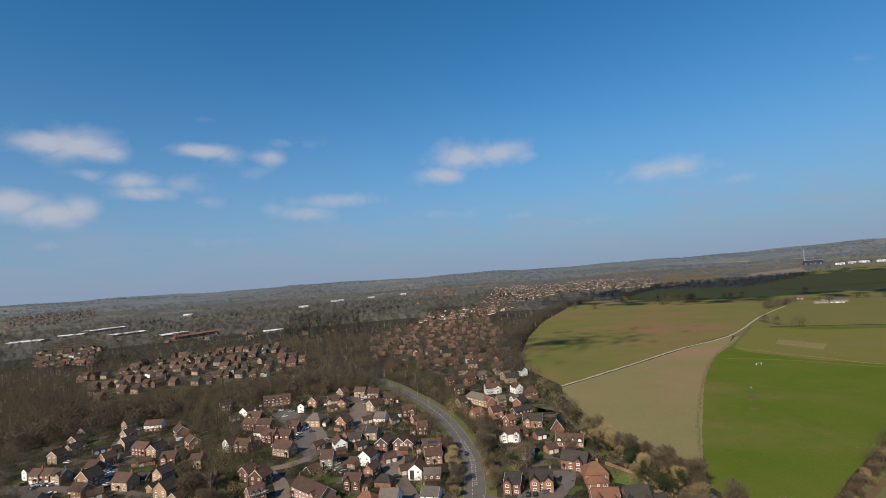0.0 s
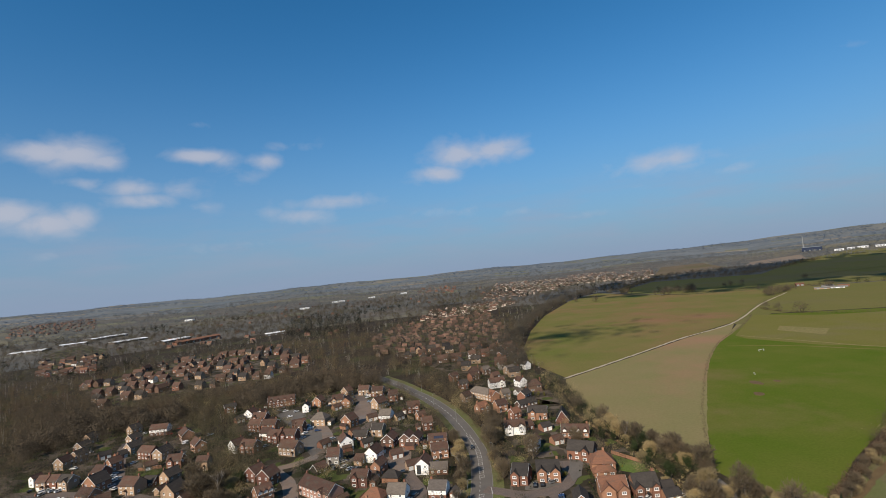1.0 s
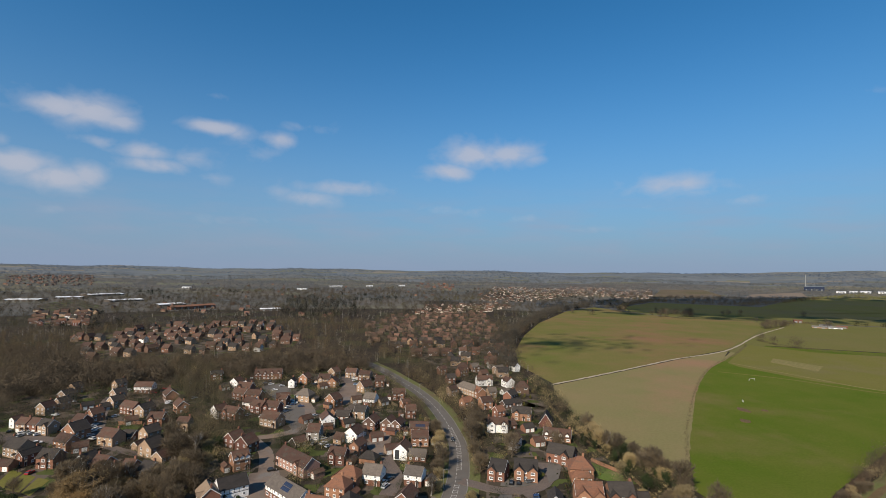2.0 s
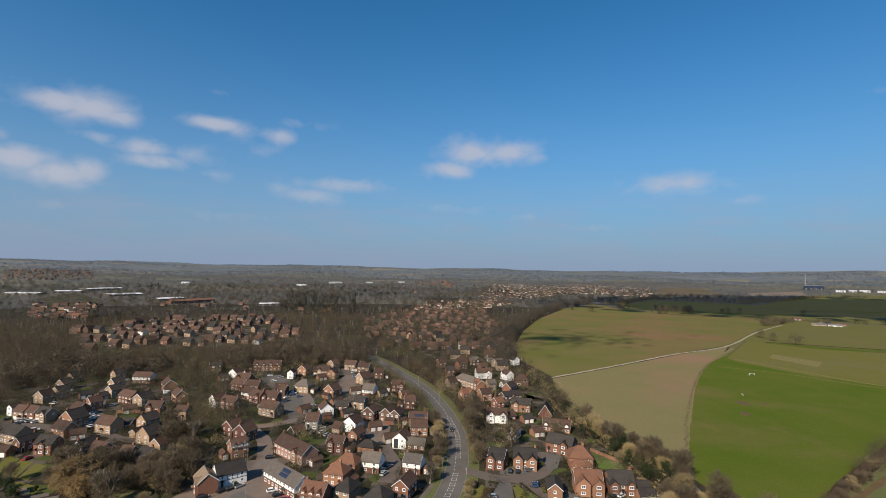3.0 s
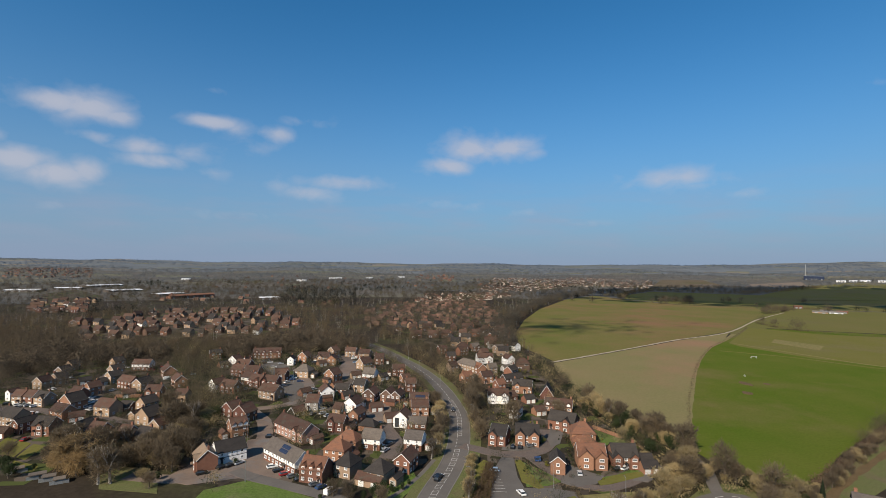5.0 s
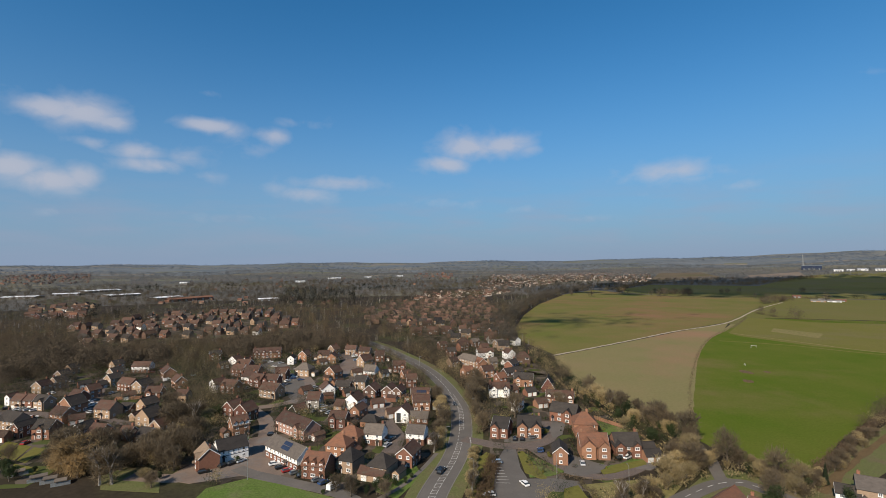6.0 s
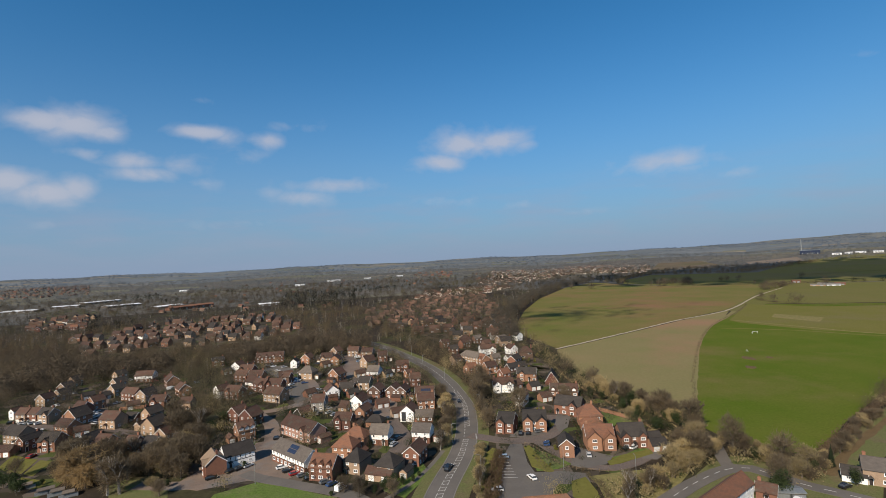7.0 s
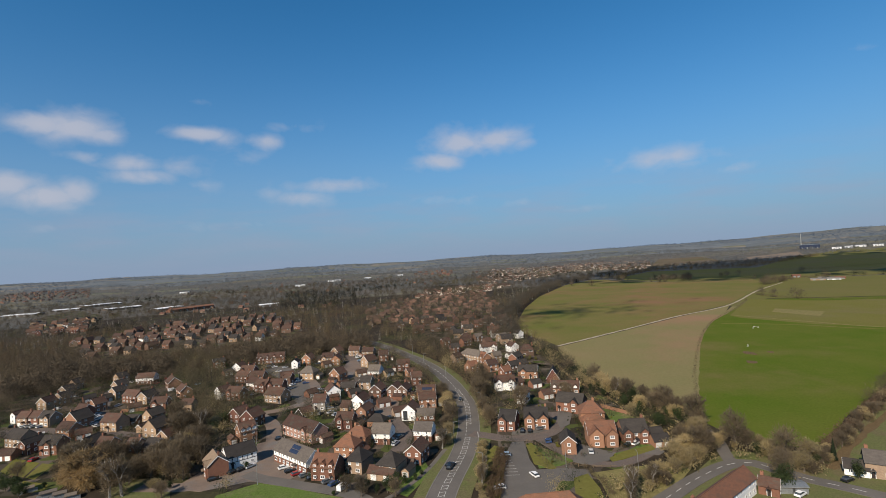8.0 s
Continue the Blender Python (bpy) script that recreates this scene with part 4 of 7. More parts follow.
# ---- plots: x, y, turn, length, depth, wall, roof, form ----
CLOSE_EAST = [
    (-19.6, 254.6, 78, 9, 7.2, 'white', 'brown', 'g', dict(tall=True, face='end')),
    (-11.8, 251.4, -8, 8.8, 6, 'red', 'grey', 'g', dict(chimney=False, porch=False, eaves=2.8)),
    (-11.7, 272.2, 5, 9.0, 7, 'orange', 'brown', 'g', dict()),
    (-12.7, 287.9, -3, 10.6, 6.5, 'red', 'brown', 'g', dict(lattice=-1.5)),
    (-41.5, 298.0, 75, 9, 7.5, 'red', 'brown', 'g', dict(barge=True, upper='dull', face='end')),
    (-31.1, 296.6, 75, 9, 7.0, 'red', 'brown', 'g', dict(barge=True, upper='dull', face='end')),
    (-25.6, 294.9, 75, 9, 5.9, 'red', 'brown', 'g', dict(barge=True, upper='dull', face='end')),
    (-20.0, 322.5, 11, 6.7, 7, 'red', 'brown', 'g', dict()),
    (-48.3, 277.4, 70, 8.5, 8.0, 'white', 'brown', 'g', dict(face='end')),
    (-43.0, 259.0, 69, 8.5, 5.6, 'orange', 'brown', 'g', dict(face='end')),
    (-55.3, 274.4, -24, 4.8, 6, 'tan', 'brown', 'g', dict(chimney=False, porch=False, eaves=2.8)),
    (-69, 303, 112, 10, 7.5, 'white', 'brown', 'g', dict(face='end')),
    (-70.5, 279.8, -4, 6.8, 8, 'stone', 'brown', 'g', dict()),
    (-74.6, 346.6, 58, 8, 8.8, 'orange', 'brown', 'g', dict(face='end')),
    (-49.4, 349.6, -16, 8.4, 8, 'red', 'grey', 'g', dict(upper='white')),
    (-51.1, 319.3, -14, 7.6, 7, 'tan', 'slate', 'g', dict()),
    (-61.9, 316.1, -8, 9.2, 6.5, 'red', 'slate', 'g', dict(chimney=False, porch=False, eaves=2.8)),
]
CLOSE_NORTH = [
    (-95.5, 409.1, -5, 9.5, 8, 'tan', 'brown', 'g', dict()),
    (-86.8, 400.2, 84, 8, 7.7, 'orange', 'brown', 'g', dict(face='end')),
    (-93.6, 435.9, 54, 7, 8.5, 'tan', 'brown', 'g', dict(face='end')),
    (-78.4, 435.7, -9, 9.7, 7, 'tan', 'brown', 'g', dict()),
    (-65.1, 426.2, -13, 10.0, 7, 'red', 'brown', 'g', dict(upper='tan')),
    (-59.3, 386.1, 46, 9, 9.0, 'tan', 'brown', 'g', dict(face='end')),
    (-50.0, 405.2, 2, 7.4, 8, 'red', 'brown', 'g', dict()),
    (-31.1, 365.0, 3, 9.1, 7, 'red', 'brown', 'g', dict()),
    (-147.7, 426.3, 12, 22, 8, 'red', 'brown', 'g', dict(dormers=4)),
    (-119.0, 398.7, 90, 7, 4.9, 'white', 'slate', 'g', dict(face='end')),
    (-112.0, 411.3, 72, 8, 8.0, 'orange', 'brown', 'g', dict(face='end')),
    (-97.5, 357.6, -15, 11, 9, 'tan', 'grey', 'h', dict()),
]
CLOSE_SOUTH = [
    (-87.0, 209.6, 39, 11.4, 8, 'white', 'slate', 'g', dict(timber=True, barge=True)),
    (-95.4, 238.3, 39, 7.5, 8, 'orange', 'brown', 'g', dict(dormers=3, barge=True)),
    (-61.6, 205.1, -42, 23.7, 8, 'red', 'grey', 'g', dict(upper='white', lattice=-1.0, timber=True, barge=True)),
    (-46.9, 192.2, -15, 9.7, 8.5, 'red', 'rust', 'g', dict(dormers=3)),
    (-67.9, 237.6, -42, 24.0, 8.5, 'pink', 'brown', 'g', dict()),
    (-35.8, 196.6, -23, 7.0, 8.5, 'tan', 'slate', 'h', dict()),
    (-22.9, 190.4, -24, 7.9, 8.5, 'tan', 'slate', 'h', dict()),
    (-13.9, 201.8, 72, 10, 6.4, 'red', 'brown', 'g', dict(barge=True, face='end')),
    (-30.0, 224.4, -13, 8.6, 7.5, 'red', 'grey', 'g', dict(upper='white')),
    (-40.0, 221.6, -18, 10.1, 8, 'orange', 'rust', 'h', dict()),
    (-42.8, 211.4, -16, 9.2, 8, 'orange', 'rust', 'h', dict()),
    (-11.7, 223.8, -16, 8.0, 6.5, 'red', 'grey', 'g', dict(upper='white')),
    (-50.2, 246.0, -13, 8.7, 6.5, 'hung', 'brown', 'g', dict()),
    (-35.3, 247.4, -17, 8.3, 6, 'orange', 'slate', 'h', dict(chimney=False, porch=False, eaves=2.8)),
    (-76.3, 268.2, 49, 7.1, 6.0, 'timber', 'brown', 'g', dict(eaves=2.6, chimney=False, porch=False, end_windows=False)),
    (-93.0, 201.8, -55, 9.7, 7.5, 'red', 'pale', 'g', dict()),
]
CLOSE_WEST = [
    (-148.1, 378.1, -12, 11, 7, 'red', 'brown', 'g', dict()),
    (-132.8, 355.8, -12, 11, 7, 'red', 'brown', 'g', dict()),
    (-110.3, 326.8, -12, 11, 7, 'hung', 'brown', 'g', dict()),
    (-108.5, 345.9, -12, 5.6, 6, 'dull', 'brown', 'g', dict()),
    (-161.4, 394.1, 74, 8, 6.9, 'white', 'brown', 'g', dict(face='end')),
    (-150.8, 390.5, 74, 7, 5.1, 'white', 'brown', 'g', dict(face='end')),
    (-144.0, 359.1, -16, 10, 7, 'red', 'brown', 'g', dict()),
    (-127.7, 335.9, -26, 8.3, 7, 'red', 'brown', 'g', dict(upper='white')),
    (-119.2, 328.4, -27, 10.0, 7, 'hung', 'brown', 'g', dict()),
    (-101.8, 301.9, -24, 12.3, 8, 'tan', 'brown', 'g', dict()),
    (-109.7, 266.4, 65, 8, 7.6, 'hung', 'brown', 'g', dict(barge=True, face='end')),
    (-100.6, 260.1, 67, 8, 8.3, 'hung', 'brown', 'g', dict(barge=True, face='end')),
    (-140.4, 317.1, 56, 8, 7.2, 'white', 'brown', 'g', dict(timber=True, face='end')),
    (-130.4, 312.9, -22, 11, 7, 'red', 'brown', 'g', dict()),
    (-189.3, 420.3, 31, 9.0, 6.0, 'red', 'slate', 'g', dict()),
    (-25.1, 344.9, 33, 6.0, 5.0, 'orange', 'brown', 'g', dict(eaves=3.5)),
    (-110.6, 349, 20, 9, 6.5, 'red', 'brown', 'g', dict()),
]
WEST_LANE = [
    (-247.5, 292.7, 78, 6, 3.7, 'white', 'brown', 'g', dict(face='end')),
    (-236.4, 285.7, -11, 7.0, 6.5, 'tan', 'brown', 'g', dict(garage=True)),
    (-229.9, 285.1, -11, 7.1, 6.5, 'red', 'brown', 'g', dict(garage=True)),
    (-221.5, 283.1, -16, 7.9, 6.5, 'tan', 'slate', 'g', dict(garage=True)),
    (-200.2, 275.8, 70, 9, 9.9, 'orange', 'slate', 'g', dict(face='end')),
    (-192.8, 258.9, -19, 9.4, 7, 'orange', 'brown', 'g', dict()),
    (-209.6, 250.2, -21, 11.9, 8, 'tan', 'slate', 'g', dict()),
    (-196.4, 240.4, 72, 9, 4.6, 'red', 'slate', 'g', dict(face='end')),
    (-183.9, 237.7, -4, 8.4, 7.5, 'red', 'slate', 'g', dict(wings=((0, 3.2, 0.7),))),
    (-165.0, 235.0, 78, 8, 5.8, 'stone', 'slate', 'g', dict(face='end')),
    (-154.7, 231.0, -15, 7.5, 7, 'red', 'brown', 'g', dict(wings=((2.5, 3.0, 0.7),))),
    (-145.4, 228.5, 80, 7, 4.8, 'white', 'brown', 'g', dict(eaves=4.2, face='end')),
    (-139.5, 226.9, -10, 5.6, 7, 'red', 'brown', 'g', dict()),
    (-130.0, 224.9, -17, 6.6, 7, 'tan', 'slate', 'g', dict()),
    (-251.0, 318.4, 80, 7.9, 7.0, 'tan', 'brown', 'g', dict(face='end')),
    (-249.8, 330.1, 78, 8.1, 6.5, 'tan', 'slate', 'g', dict(face='end')),
    (-262.1, 350.1, 78, 8.1, 6.5, 'tan', 'slate', 'g', dict(face='end')),
    (-271.4, 371.3, 78, 8.1, 6.5, 'tan', 'slate', 'g', dict(face='end')),
]
WEST_CLOSE = [
    (-175.5, 267.5, -16, 10.5, 8, 'tan', 'brown', 'g', dict()),
    (-169.6, 274.3, -11, 7.0, 6, 'red', 'slate', 'g', dict(chimney=False, porch=False, eaves=2.8)),
    (-145.5, 252.9, 68, 8, 9.6, 'tan', 'slate', 'g', dict(face='end')),
    (-159.4, 274.8, 66, 8, 7.3, 'tan', 'slate', 'g', dict(face='end')),
    (-157.0, 261.4, 75, 6, 3.7, 'tan', 'brown', 'g', dict(chimney=False, porch=False, eaves=2.8)),
    (-136.2, 245.4, 73, 6, 6.4, 'tan', 'brown', 'g', dict(chimney=False, porch=False, eaves=2.8)),
    (-217.8, 335.3, 66, 8, 7, 'tan', 'slate', 'g', dict(face='end')),
    (-229.4, 355.2, 66, 8, 7, 'tan', 'slate', 'g', dict(face='end')),
    (-246.3, 382.5, 66, 8, 7, 'tan', 'slate', 'g', dict(face='end')),
    (-222.0, 374.8, 0, 13.1, 7, 'red', 'brown', 'g', dict(upper='white')),
    (-188, 318, 78, 10, 7, 'tan', 'slate', 'g', dict(face='end')),
    (-169.2, 299.0, 3, 8.5, 7, 'red', 'brown', 'g', dict()),
    (-198.9, 321.6, -23, 12.5, 7, 'red', 'brown', 'g', dict()),
    (-211.0, 306.1, 62, 7, 7.2, 'orange', 'brown', 'g', dict(face='end')),
    (-209.8, 293.1, -20, 7.7, 7, 'red', 'brown', 'g', dict()),
    (-192.0, 354.5, -52, 12.6, 8.0, 'orange', 'brown', 'g', dict()),
    (-170.4, 327.7, -49, 10.8, 7.0, 'orange', 'brown', 'g', dict()),
    (-149.2, 291.9, -5, 7.0, 6.0, 'tan', 'brown', 'g', dict()),
]
NEW_CLOSE = [
    (26.4, 230.9, -23, 7.3, 8.5, 'red', 'slate', 'g', dict(wings=((-2.0, 3.8, 1.0),))),
    (38.9, 231.6, -11, 10.7, 8.5, 'orange', 'slate', 'g', dict(wings=((-3.0, 4.4, 1.2), (3.2, 4.2, 1.2)))),
    (45.5, 201.4, 80, 9, 5.7, 'orange', 'slate', 'g', dict(face='end')),
    (60.4, 207.8, -6, 11.0, 9, 'orange', 'rust', 'g', dict(wings=((-2.6, 5.6, 1.4), (3.4, 4.6, 1.4)))),
    (73.4, 207.6, -2, 10.0, 9, 'red', 'slate', 'g', dict(wings=((-3.6, 3.8, 1.4), (3.2, 3.2, 0.8)), upper='orange')),
    (64.7, 234.5, -7, 10.7, 9.5, 'orange', 'rust', 'h', dict()),
    (63.5, 228.4, -2, 9.6, 4.5, 'orange', 'rust', 'h', dict(chimney=False, porch=False, eaves=2.8)),
    (60.2, 251, -32, 12.8, 8.5, 'red', 'slate', 'g', dict(wings=((2.6, 4.0, 1.2),), timber=True)),
    (65.5, 283.4, -18, 15.2, 8, 'orange', 'brown', 'g', dict(dormers=4, eaves=3.0)),
]
LANE_HOUSES = [
    (64.7, 309.6, 75, 11, 7.7, 'hung', 'slate', 'g', dict(pitch=1.5, barge=True, porch=False, eaves=2.6)),
    (51.5, 320.4, -16, 12.0, 7.5, 'orange', 'slate', 'g', dict()),
    (48.9, 350.1, 28, 15.1, 6, 'dull', 'slate', 'g', dict(chimney=False, porch=False, eaves=2.8)),
    (33.1, 297.5, -2, 12.1, 7, 'white', 'brown', 'g', dict(wings=((-3.4, 3.6, 0.9), (3.4, 3.6, 0.9)), timber=True)),
    (39.6, 269.9, 64, 9, 4.6, 'white', 'brown', 'g', dict(timber=True, face='end')),
    (30.3, 345.3, 22, 7.9, 7.0, 'orange', 'brown', 'g', dict()),
    (21.0, 383.7, -53, 21.5, 8.0, 'tan', 'grey', 'h', dict()),
    (35.1, 413.4, 12, 13.2, 7.0, 'white', 'brown', 'g', dict()),
    (40.7, 301.7, 29, 7.2, 6.0, 'red', 'brown', 'g', dict(eaves=3)),
    (69.4, 472.8, -60, 7.9, 6.5, 'white', 'slate', 'g', dict()),
    (17.1, 344.7, 36, 8.1, 6.5, 'orange', 'rust', 'g', dict()),
]
SOUTH_EAST = [
    (77.6, 151.9, 37, 33, 6.5, 'white', 'rust', 'g', dict(upper='white', barge=True)),
    (96.7, 159.0, -39, 5.4, 4.5, 'red', 'brown', 'g', dict(eaves=3)),
    (138.5, 164.6, -34, 11.7, 7.0, 'tan', 'grey', 'g', dict()),
    (131.2, 167.8, -36, 6.3, 5.0, 'white', 'slate', 'g', dict(eaves=2.5, chimney=False, porch=False)),
    (26.3, 149.7, 3, 24.0, 13.0, 'red', 'rust', 'h', dict(eaves=3.6, chimney=False)),
]
GARAGES_EAST = [
    (-56.1, 302.3, 33, 7.2, 5.5, 'red', 'slate'),
    (-46.7, 287.2, 29, 7.2, 5.5, 'red', 'brown'),
    (-60.5, 355.2, 25, 7.2, 5.5, 'tan', 'brown'),
    (-36.0, 278.4, 21, 7.2, 5.5, 'red', 'brown'),
    (-41.1, 350.5, 44, 7.2, 5.5, 'tan', 'slate'),
    (-83.3, 308.3, 48, 7.2, 5.5, 'red', 'brown'),
    (-67.5, 325.3, 44, 7.2, 5.5, 'orange', 'brown'),
    (-25.8, 260.5, 20, 7.2, 5.5, 'tan', 'brown'),
    (-167.8, 386.8, 45, 7.2, 5.5, 'red', 'slate'),
    (-94.0, 394.7, 41, 7.2, 5.5, 'orange', 'brown'),
    (-25.9, 187.5, -22, 10.5, 5.0, 'tan', 'brown'),
]
GARAGES_WEST = [
    (-233.8, 330.9, 46, 7.2, 5.5, 'red', 'slate'),
    (-186.2, 301.4, 39, 7.2, 5.5, 'tan', 'brown'),
    (-184.3, 257.0, 35, 7.2, 5.5, 'red', 'brown'),
    (-147.1, 262.7, 20, 7.2, 5.5, 'tan', 'slate'),
    (-221.4, 328.0, 61, 7.2, 5.5, 'red', 'slate'),
    (-200.9, 233.1, -2, 7.2, 5.5, 'red', 'brown'),
]
GARAGES_LANE = [
    (81.4, 201.0, 3, 6.3, 5.5, 'orange', 'slate'),
    (51.2, 297.8, 21, 6.3, 5.5, 'red', 'slate'),
    (48.9, 383.2, 32, 6.3, 5.5, 'white', 'grey'),
    (52.8, 274.5, 19, 6.3, 5.5, 'orange', 'brown'),
    (81.9, 207.7, 1, 6.5, 6.0, 'orange', 'slate'),
]
OLD_VILLAGE = [
    (56.3, 541.7, 46, 12.5, 6.5, 'red', 'slate', 'g', dict()),
    (52.4, 459.9, 38, 10.0, 6.5, 'tan', 'grey', 'g', dict()),
    (36.7, 438.0, 28, 6.9, 6.5, 'dull', 'brown', 'g', dict()),
    (54.4, 408.8, -68, 9.7, 6.5, 'white', 'brown', 'g', dict()),
    (37.2, 373.4, 19, 6.3, 6.5, 'tan', 'grey', 'g', dict()),
    (7.5, 419.5, 18, 7.7, 6.5, 'red', 'slate', 'g', dict()),
    (17.9, 447.1, 39, 9.2, 6.5, 'red', 'brown', 'g', dict()),
    (30.8, 467.3, 27, 7.8, 6.5, 'dull', 'grey', 'g', dict()),
    (47.5, 484.3, 14, 5.2, 6.5, 'stone', 'brown', 'g', dict()),
    (50.4, 365.6, 53, 9.9, 6.5, 'red', 'slate', 'g', dict()),
    (7.9, 377.7, 35, 7.2, 6.5, 'tan', 'brown', 'g', dict()),
    (0.3, 452.6, 24, 7.6, 6.5, 'red', 'brown', 'g', dict()),
    (27.8, 374.4, -65, 10.7, 6.5, 'orange', 'rust', 'g', dict()),
    (36.9, 323.3, 30, 6.1, 6.5, 'red', 'rust', 'g', dict()),
]

# ---- plants ----
def bare_tree(seed, high, wide, twigs, stems=1, droop=0.0, size=1.0, up=0.8):
    """Trunk and limbs as tapered tubes; the crown as fine twigs along and past the limbs. Returns two meshes' shapes."""
    rg = random.Random(seed)
    wood, ends = Shape(), []

    def grow(a, d, length, r, level):
        b = a + d * length
        wood.bar(a, b, r, r * 0.62, 5 if level < 2 else 3)
        if level >= 3:
            ends.append((a, b, d))
            return
        if level >= 1:
            ends.append((a, b, d))
        n = rg.choice((3, 4)) if level < 2 else 3
        for i in range(n):
            ang = 2 * math.pi * (i + rg.random() * 0.7) / n
            side = Vector((math.cos(ang), math.sin(ang), 0))
            nd = (d * rg.uniform(0.55, 1.0) + side * rg.uniform(0.45, 0.85) * wide / (0.62 * high) + Vector((0, 0, 0.35 - droop))).normalized()
            at = a.lerp(b, rg.uniform(0.62, 1.0))
            grow(at, nd, length * rg.uniform(0.55, 0.8), r * 0.55, level + 1)

    for s in range(stems):
        base = Vector((rg.uniform(-0.5, 0.5), rg.uniform(-0.5, 0.5), 0)) * (stems > 1)
        grow(base - Vector((0, 0, 0.2)), Vector((rg.uniform(-0.1, 0.1), rg.uniform(-0.1, 0.1), 1)).normalized(), high * 0.20, high * 0.015 + 0.04, 0)
    tv, tf = [], []
    top = max(b.z for a, b, d in ends)
    mid, rz = Vector((0, 0, top * 0.52)), top * 0.48
    for i in range(twigs):
        if rg.random() < 0.28:
            a, b, d = ends[rg.randrange(len(ends))]
            p = a.lerp(b, rg.random() ** 0.6)
            out = Vector((rg.gauss(0, 1), rg.gauss(0, 1), rg.gauss(0.15 - droop * 2, 0.8))).normalized()
            d = d * 0.7
        else:
            d = Vector((rg.gauss(0, 1), rg.gauss(0, 1), rg.gauss(0.1, 1))).normalized()
            r = rg.uniform(0.12, 1.0) ** 0.7 * (1 + 0.25 * noise.noise(d * 2.2 + Vector((seed, 0, 0))))
            p = mid + Vector((d.x * r * wide / 2 * top / high, d.y * r * wide / 2 * top / high, d.z * r * rz))
            out = Vector((rg.gauss(0, 0.8), rg.gauss(0, 0.8), rg.gauss(up - droop * 5, 0.6)))
        v = (d + out).normalized() * rg.uniform(0.28, 0.85) * size * high / 11
        w = v.cross(Vector((rg.gauss(0, 1), rg.gauss(0, 1), rg.gauss(0, 1)))).normalized() * rg.uniform(0.018, 0.042) * size
        n = len(tv)
        tv += [tuple(p - w), tuple(p + w), tuple(p + v)]
        tf.append((n, n + 1, n + 2))
    s = high / max(top, 0.1)
    k = Matrix.Diagonal((s, s, s))
    return [k @ Vector(v) for v in wood.v], wood.f, [k @ Vector(v) for v in tv], tf


def leafy(seed, high, wide, count, leaf=0.45, lumps=9, low=0.1):
    """A crown of small leaf sprays on overlapping lumps."""
    rg = random.Random(seed)
    balls = []
    for i in range(lumps):
        a = rg.uniform(0, 2 * math.pi)
        r = rg.uniform(0, 0.55) * wide / 2
        balls.append((Vector((math.cos(a) * r, math.sin(a) * r, high * rg.uniform(low + 0.15, 0.8))), rg.uniform(0.32, 0.55) * min(wide / 2, high / 2) * 1.1))
    tv, tf = [], []
    for i in range(count):
        c, r = balls[rg.randrange(lumps)]
        d = Vector((rg.gauss(0, 1), rg.gauss(0, 1), rg.gauss(0.2, 1))).normalized()
        p = c + d * r * rg.uniform(0.7, 1.08)
        if p.z < 0.05:
            p.z = rg.uniform(0.05, 0.4)
        n = (d + Vector((rg.gauss(0, 0.6), rg.gauss(0, 0.6), rg.gauss(0, 0.6)))).normalized()
        t = n.orthogonal().normalized()
        t.rotate(Matrix.Rotation(rg.uniform(0, 6.28), 3, n))
        u = n.cross(t)
        s = leaf * rg.uniform(0.6, 1.3)
        k = len(tv)
        tv += [tuple(p - t * s * 0.5), tuple(p + u * s * 0.35), tuple(p + t * s * 0.5), tuple(p - u * s * 0.35)]
        tf.append((k, k + 1, k + 2, k + 3))
    return tv, tf


def conifer_crown(seed, high, wide, count):
    rg = random.Random(seed)
    tv, tf = [], []
    for i in range(count):
        t = rg.random() ** 1.5
        z = high * (0.1 + 0.9 * t)
        r = wide / 2 * (1 - t) * rg.uniform(0.5, 1.08) + 0.1
        a = rg.uniform(0, 2 * math.pi)
        o = Vector((math.cos(a), math.sin(a), 0))
        s = Vector((-o.y, o.x, 0)) * rg.uniform(0.2, 0.45)
        p = o * r * 0.55 + Vector((0, 0, z))
        k = len(tv)
        tv += [tuple(p - s), tuple(p + s), tuple(o * r + Vector((0, 0, z - 0.25 * r)))]
        tf.append((k, k + 1, k + 2))
    return tv, tf


TREES = {}


def tree_kind(key, wood, leaves, label, category="tree"):
    wv, wf, wm = wood
    lv, lf, lm = leaves
    TREES.setdefault(key, []).append((mesh_of("trunk", wv, wf, wm), mesh_of("crown", lv, lf, lm), label, category))


for i in range(6):
    a, b, c, d = bare_tree(10 + i, 11 + i * 0.7, 9.5 + (i % 3), 2600)
    tree_kind("bare", (a, b, M["bark"]), (c, d, M["twig"]), "leafless grey-brown deciduous tree with fine twigs")
for i in range(3):
    a, b, c, d = bare_tree(40 + i, 13 + i, 6.0, 1900)
    tree_kind("birch", (a, b, M["birch"]), (c, d, M["twig"]), "leafless birch with a pale slender trunk")
for i in range(2):
    a, b, c, d = bare_tree(50 + i, 11 + 2 * i, 10, 3400, droop=0.25)
    tree_kind("willow", (a, b, M["bark"]), (c, d, M["willow"]), "leafless willow with golden-orange hanging twigs")
for i in range(3):
    a, b, c, d = bare_tree(60 + i, 8 + i, 8.5, 3000, stems=2, up=1.7)
    tree_kind("russet", (a, b, M["bark"]), (c, d, M["twig_red"]), "bushy leafless tree with russet twigs")
for i in range(3):
    a, b, c, d = bare_tree(70 + i, 6.5 + i, 7.5, 2700, stems=3, up=1.7)
    tree_kind("olive", (a, b, M["bark"]), (c, d, M["twig_olive"]), "bushy tree with olive budding twigs")
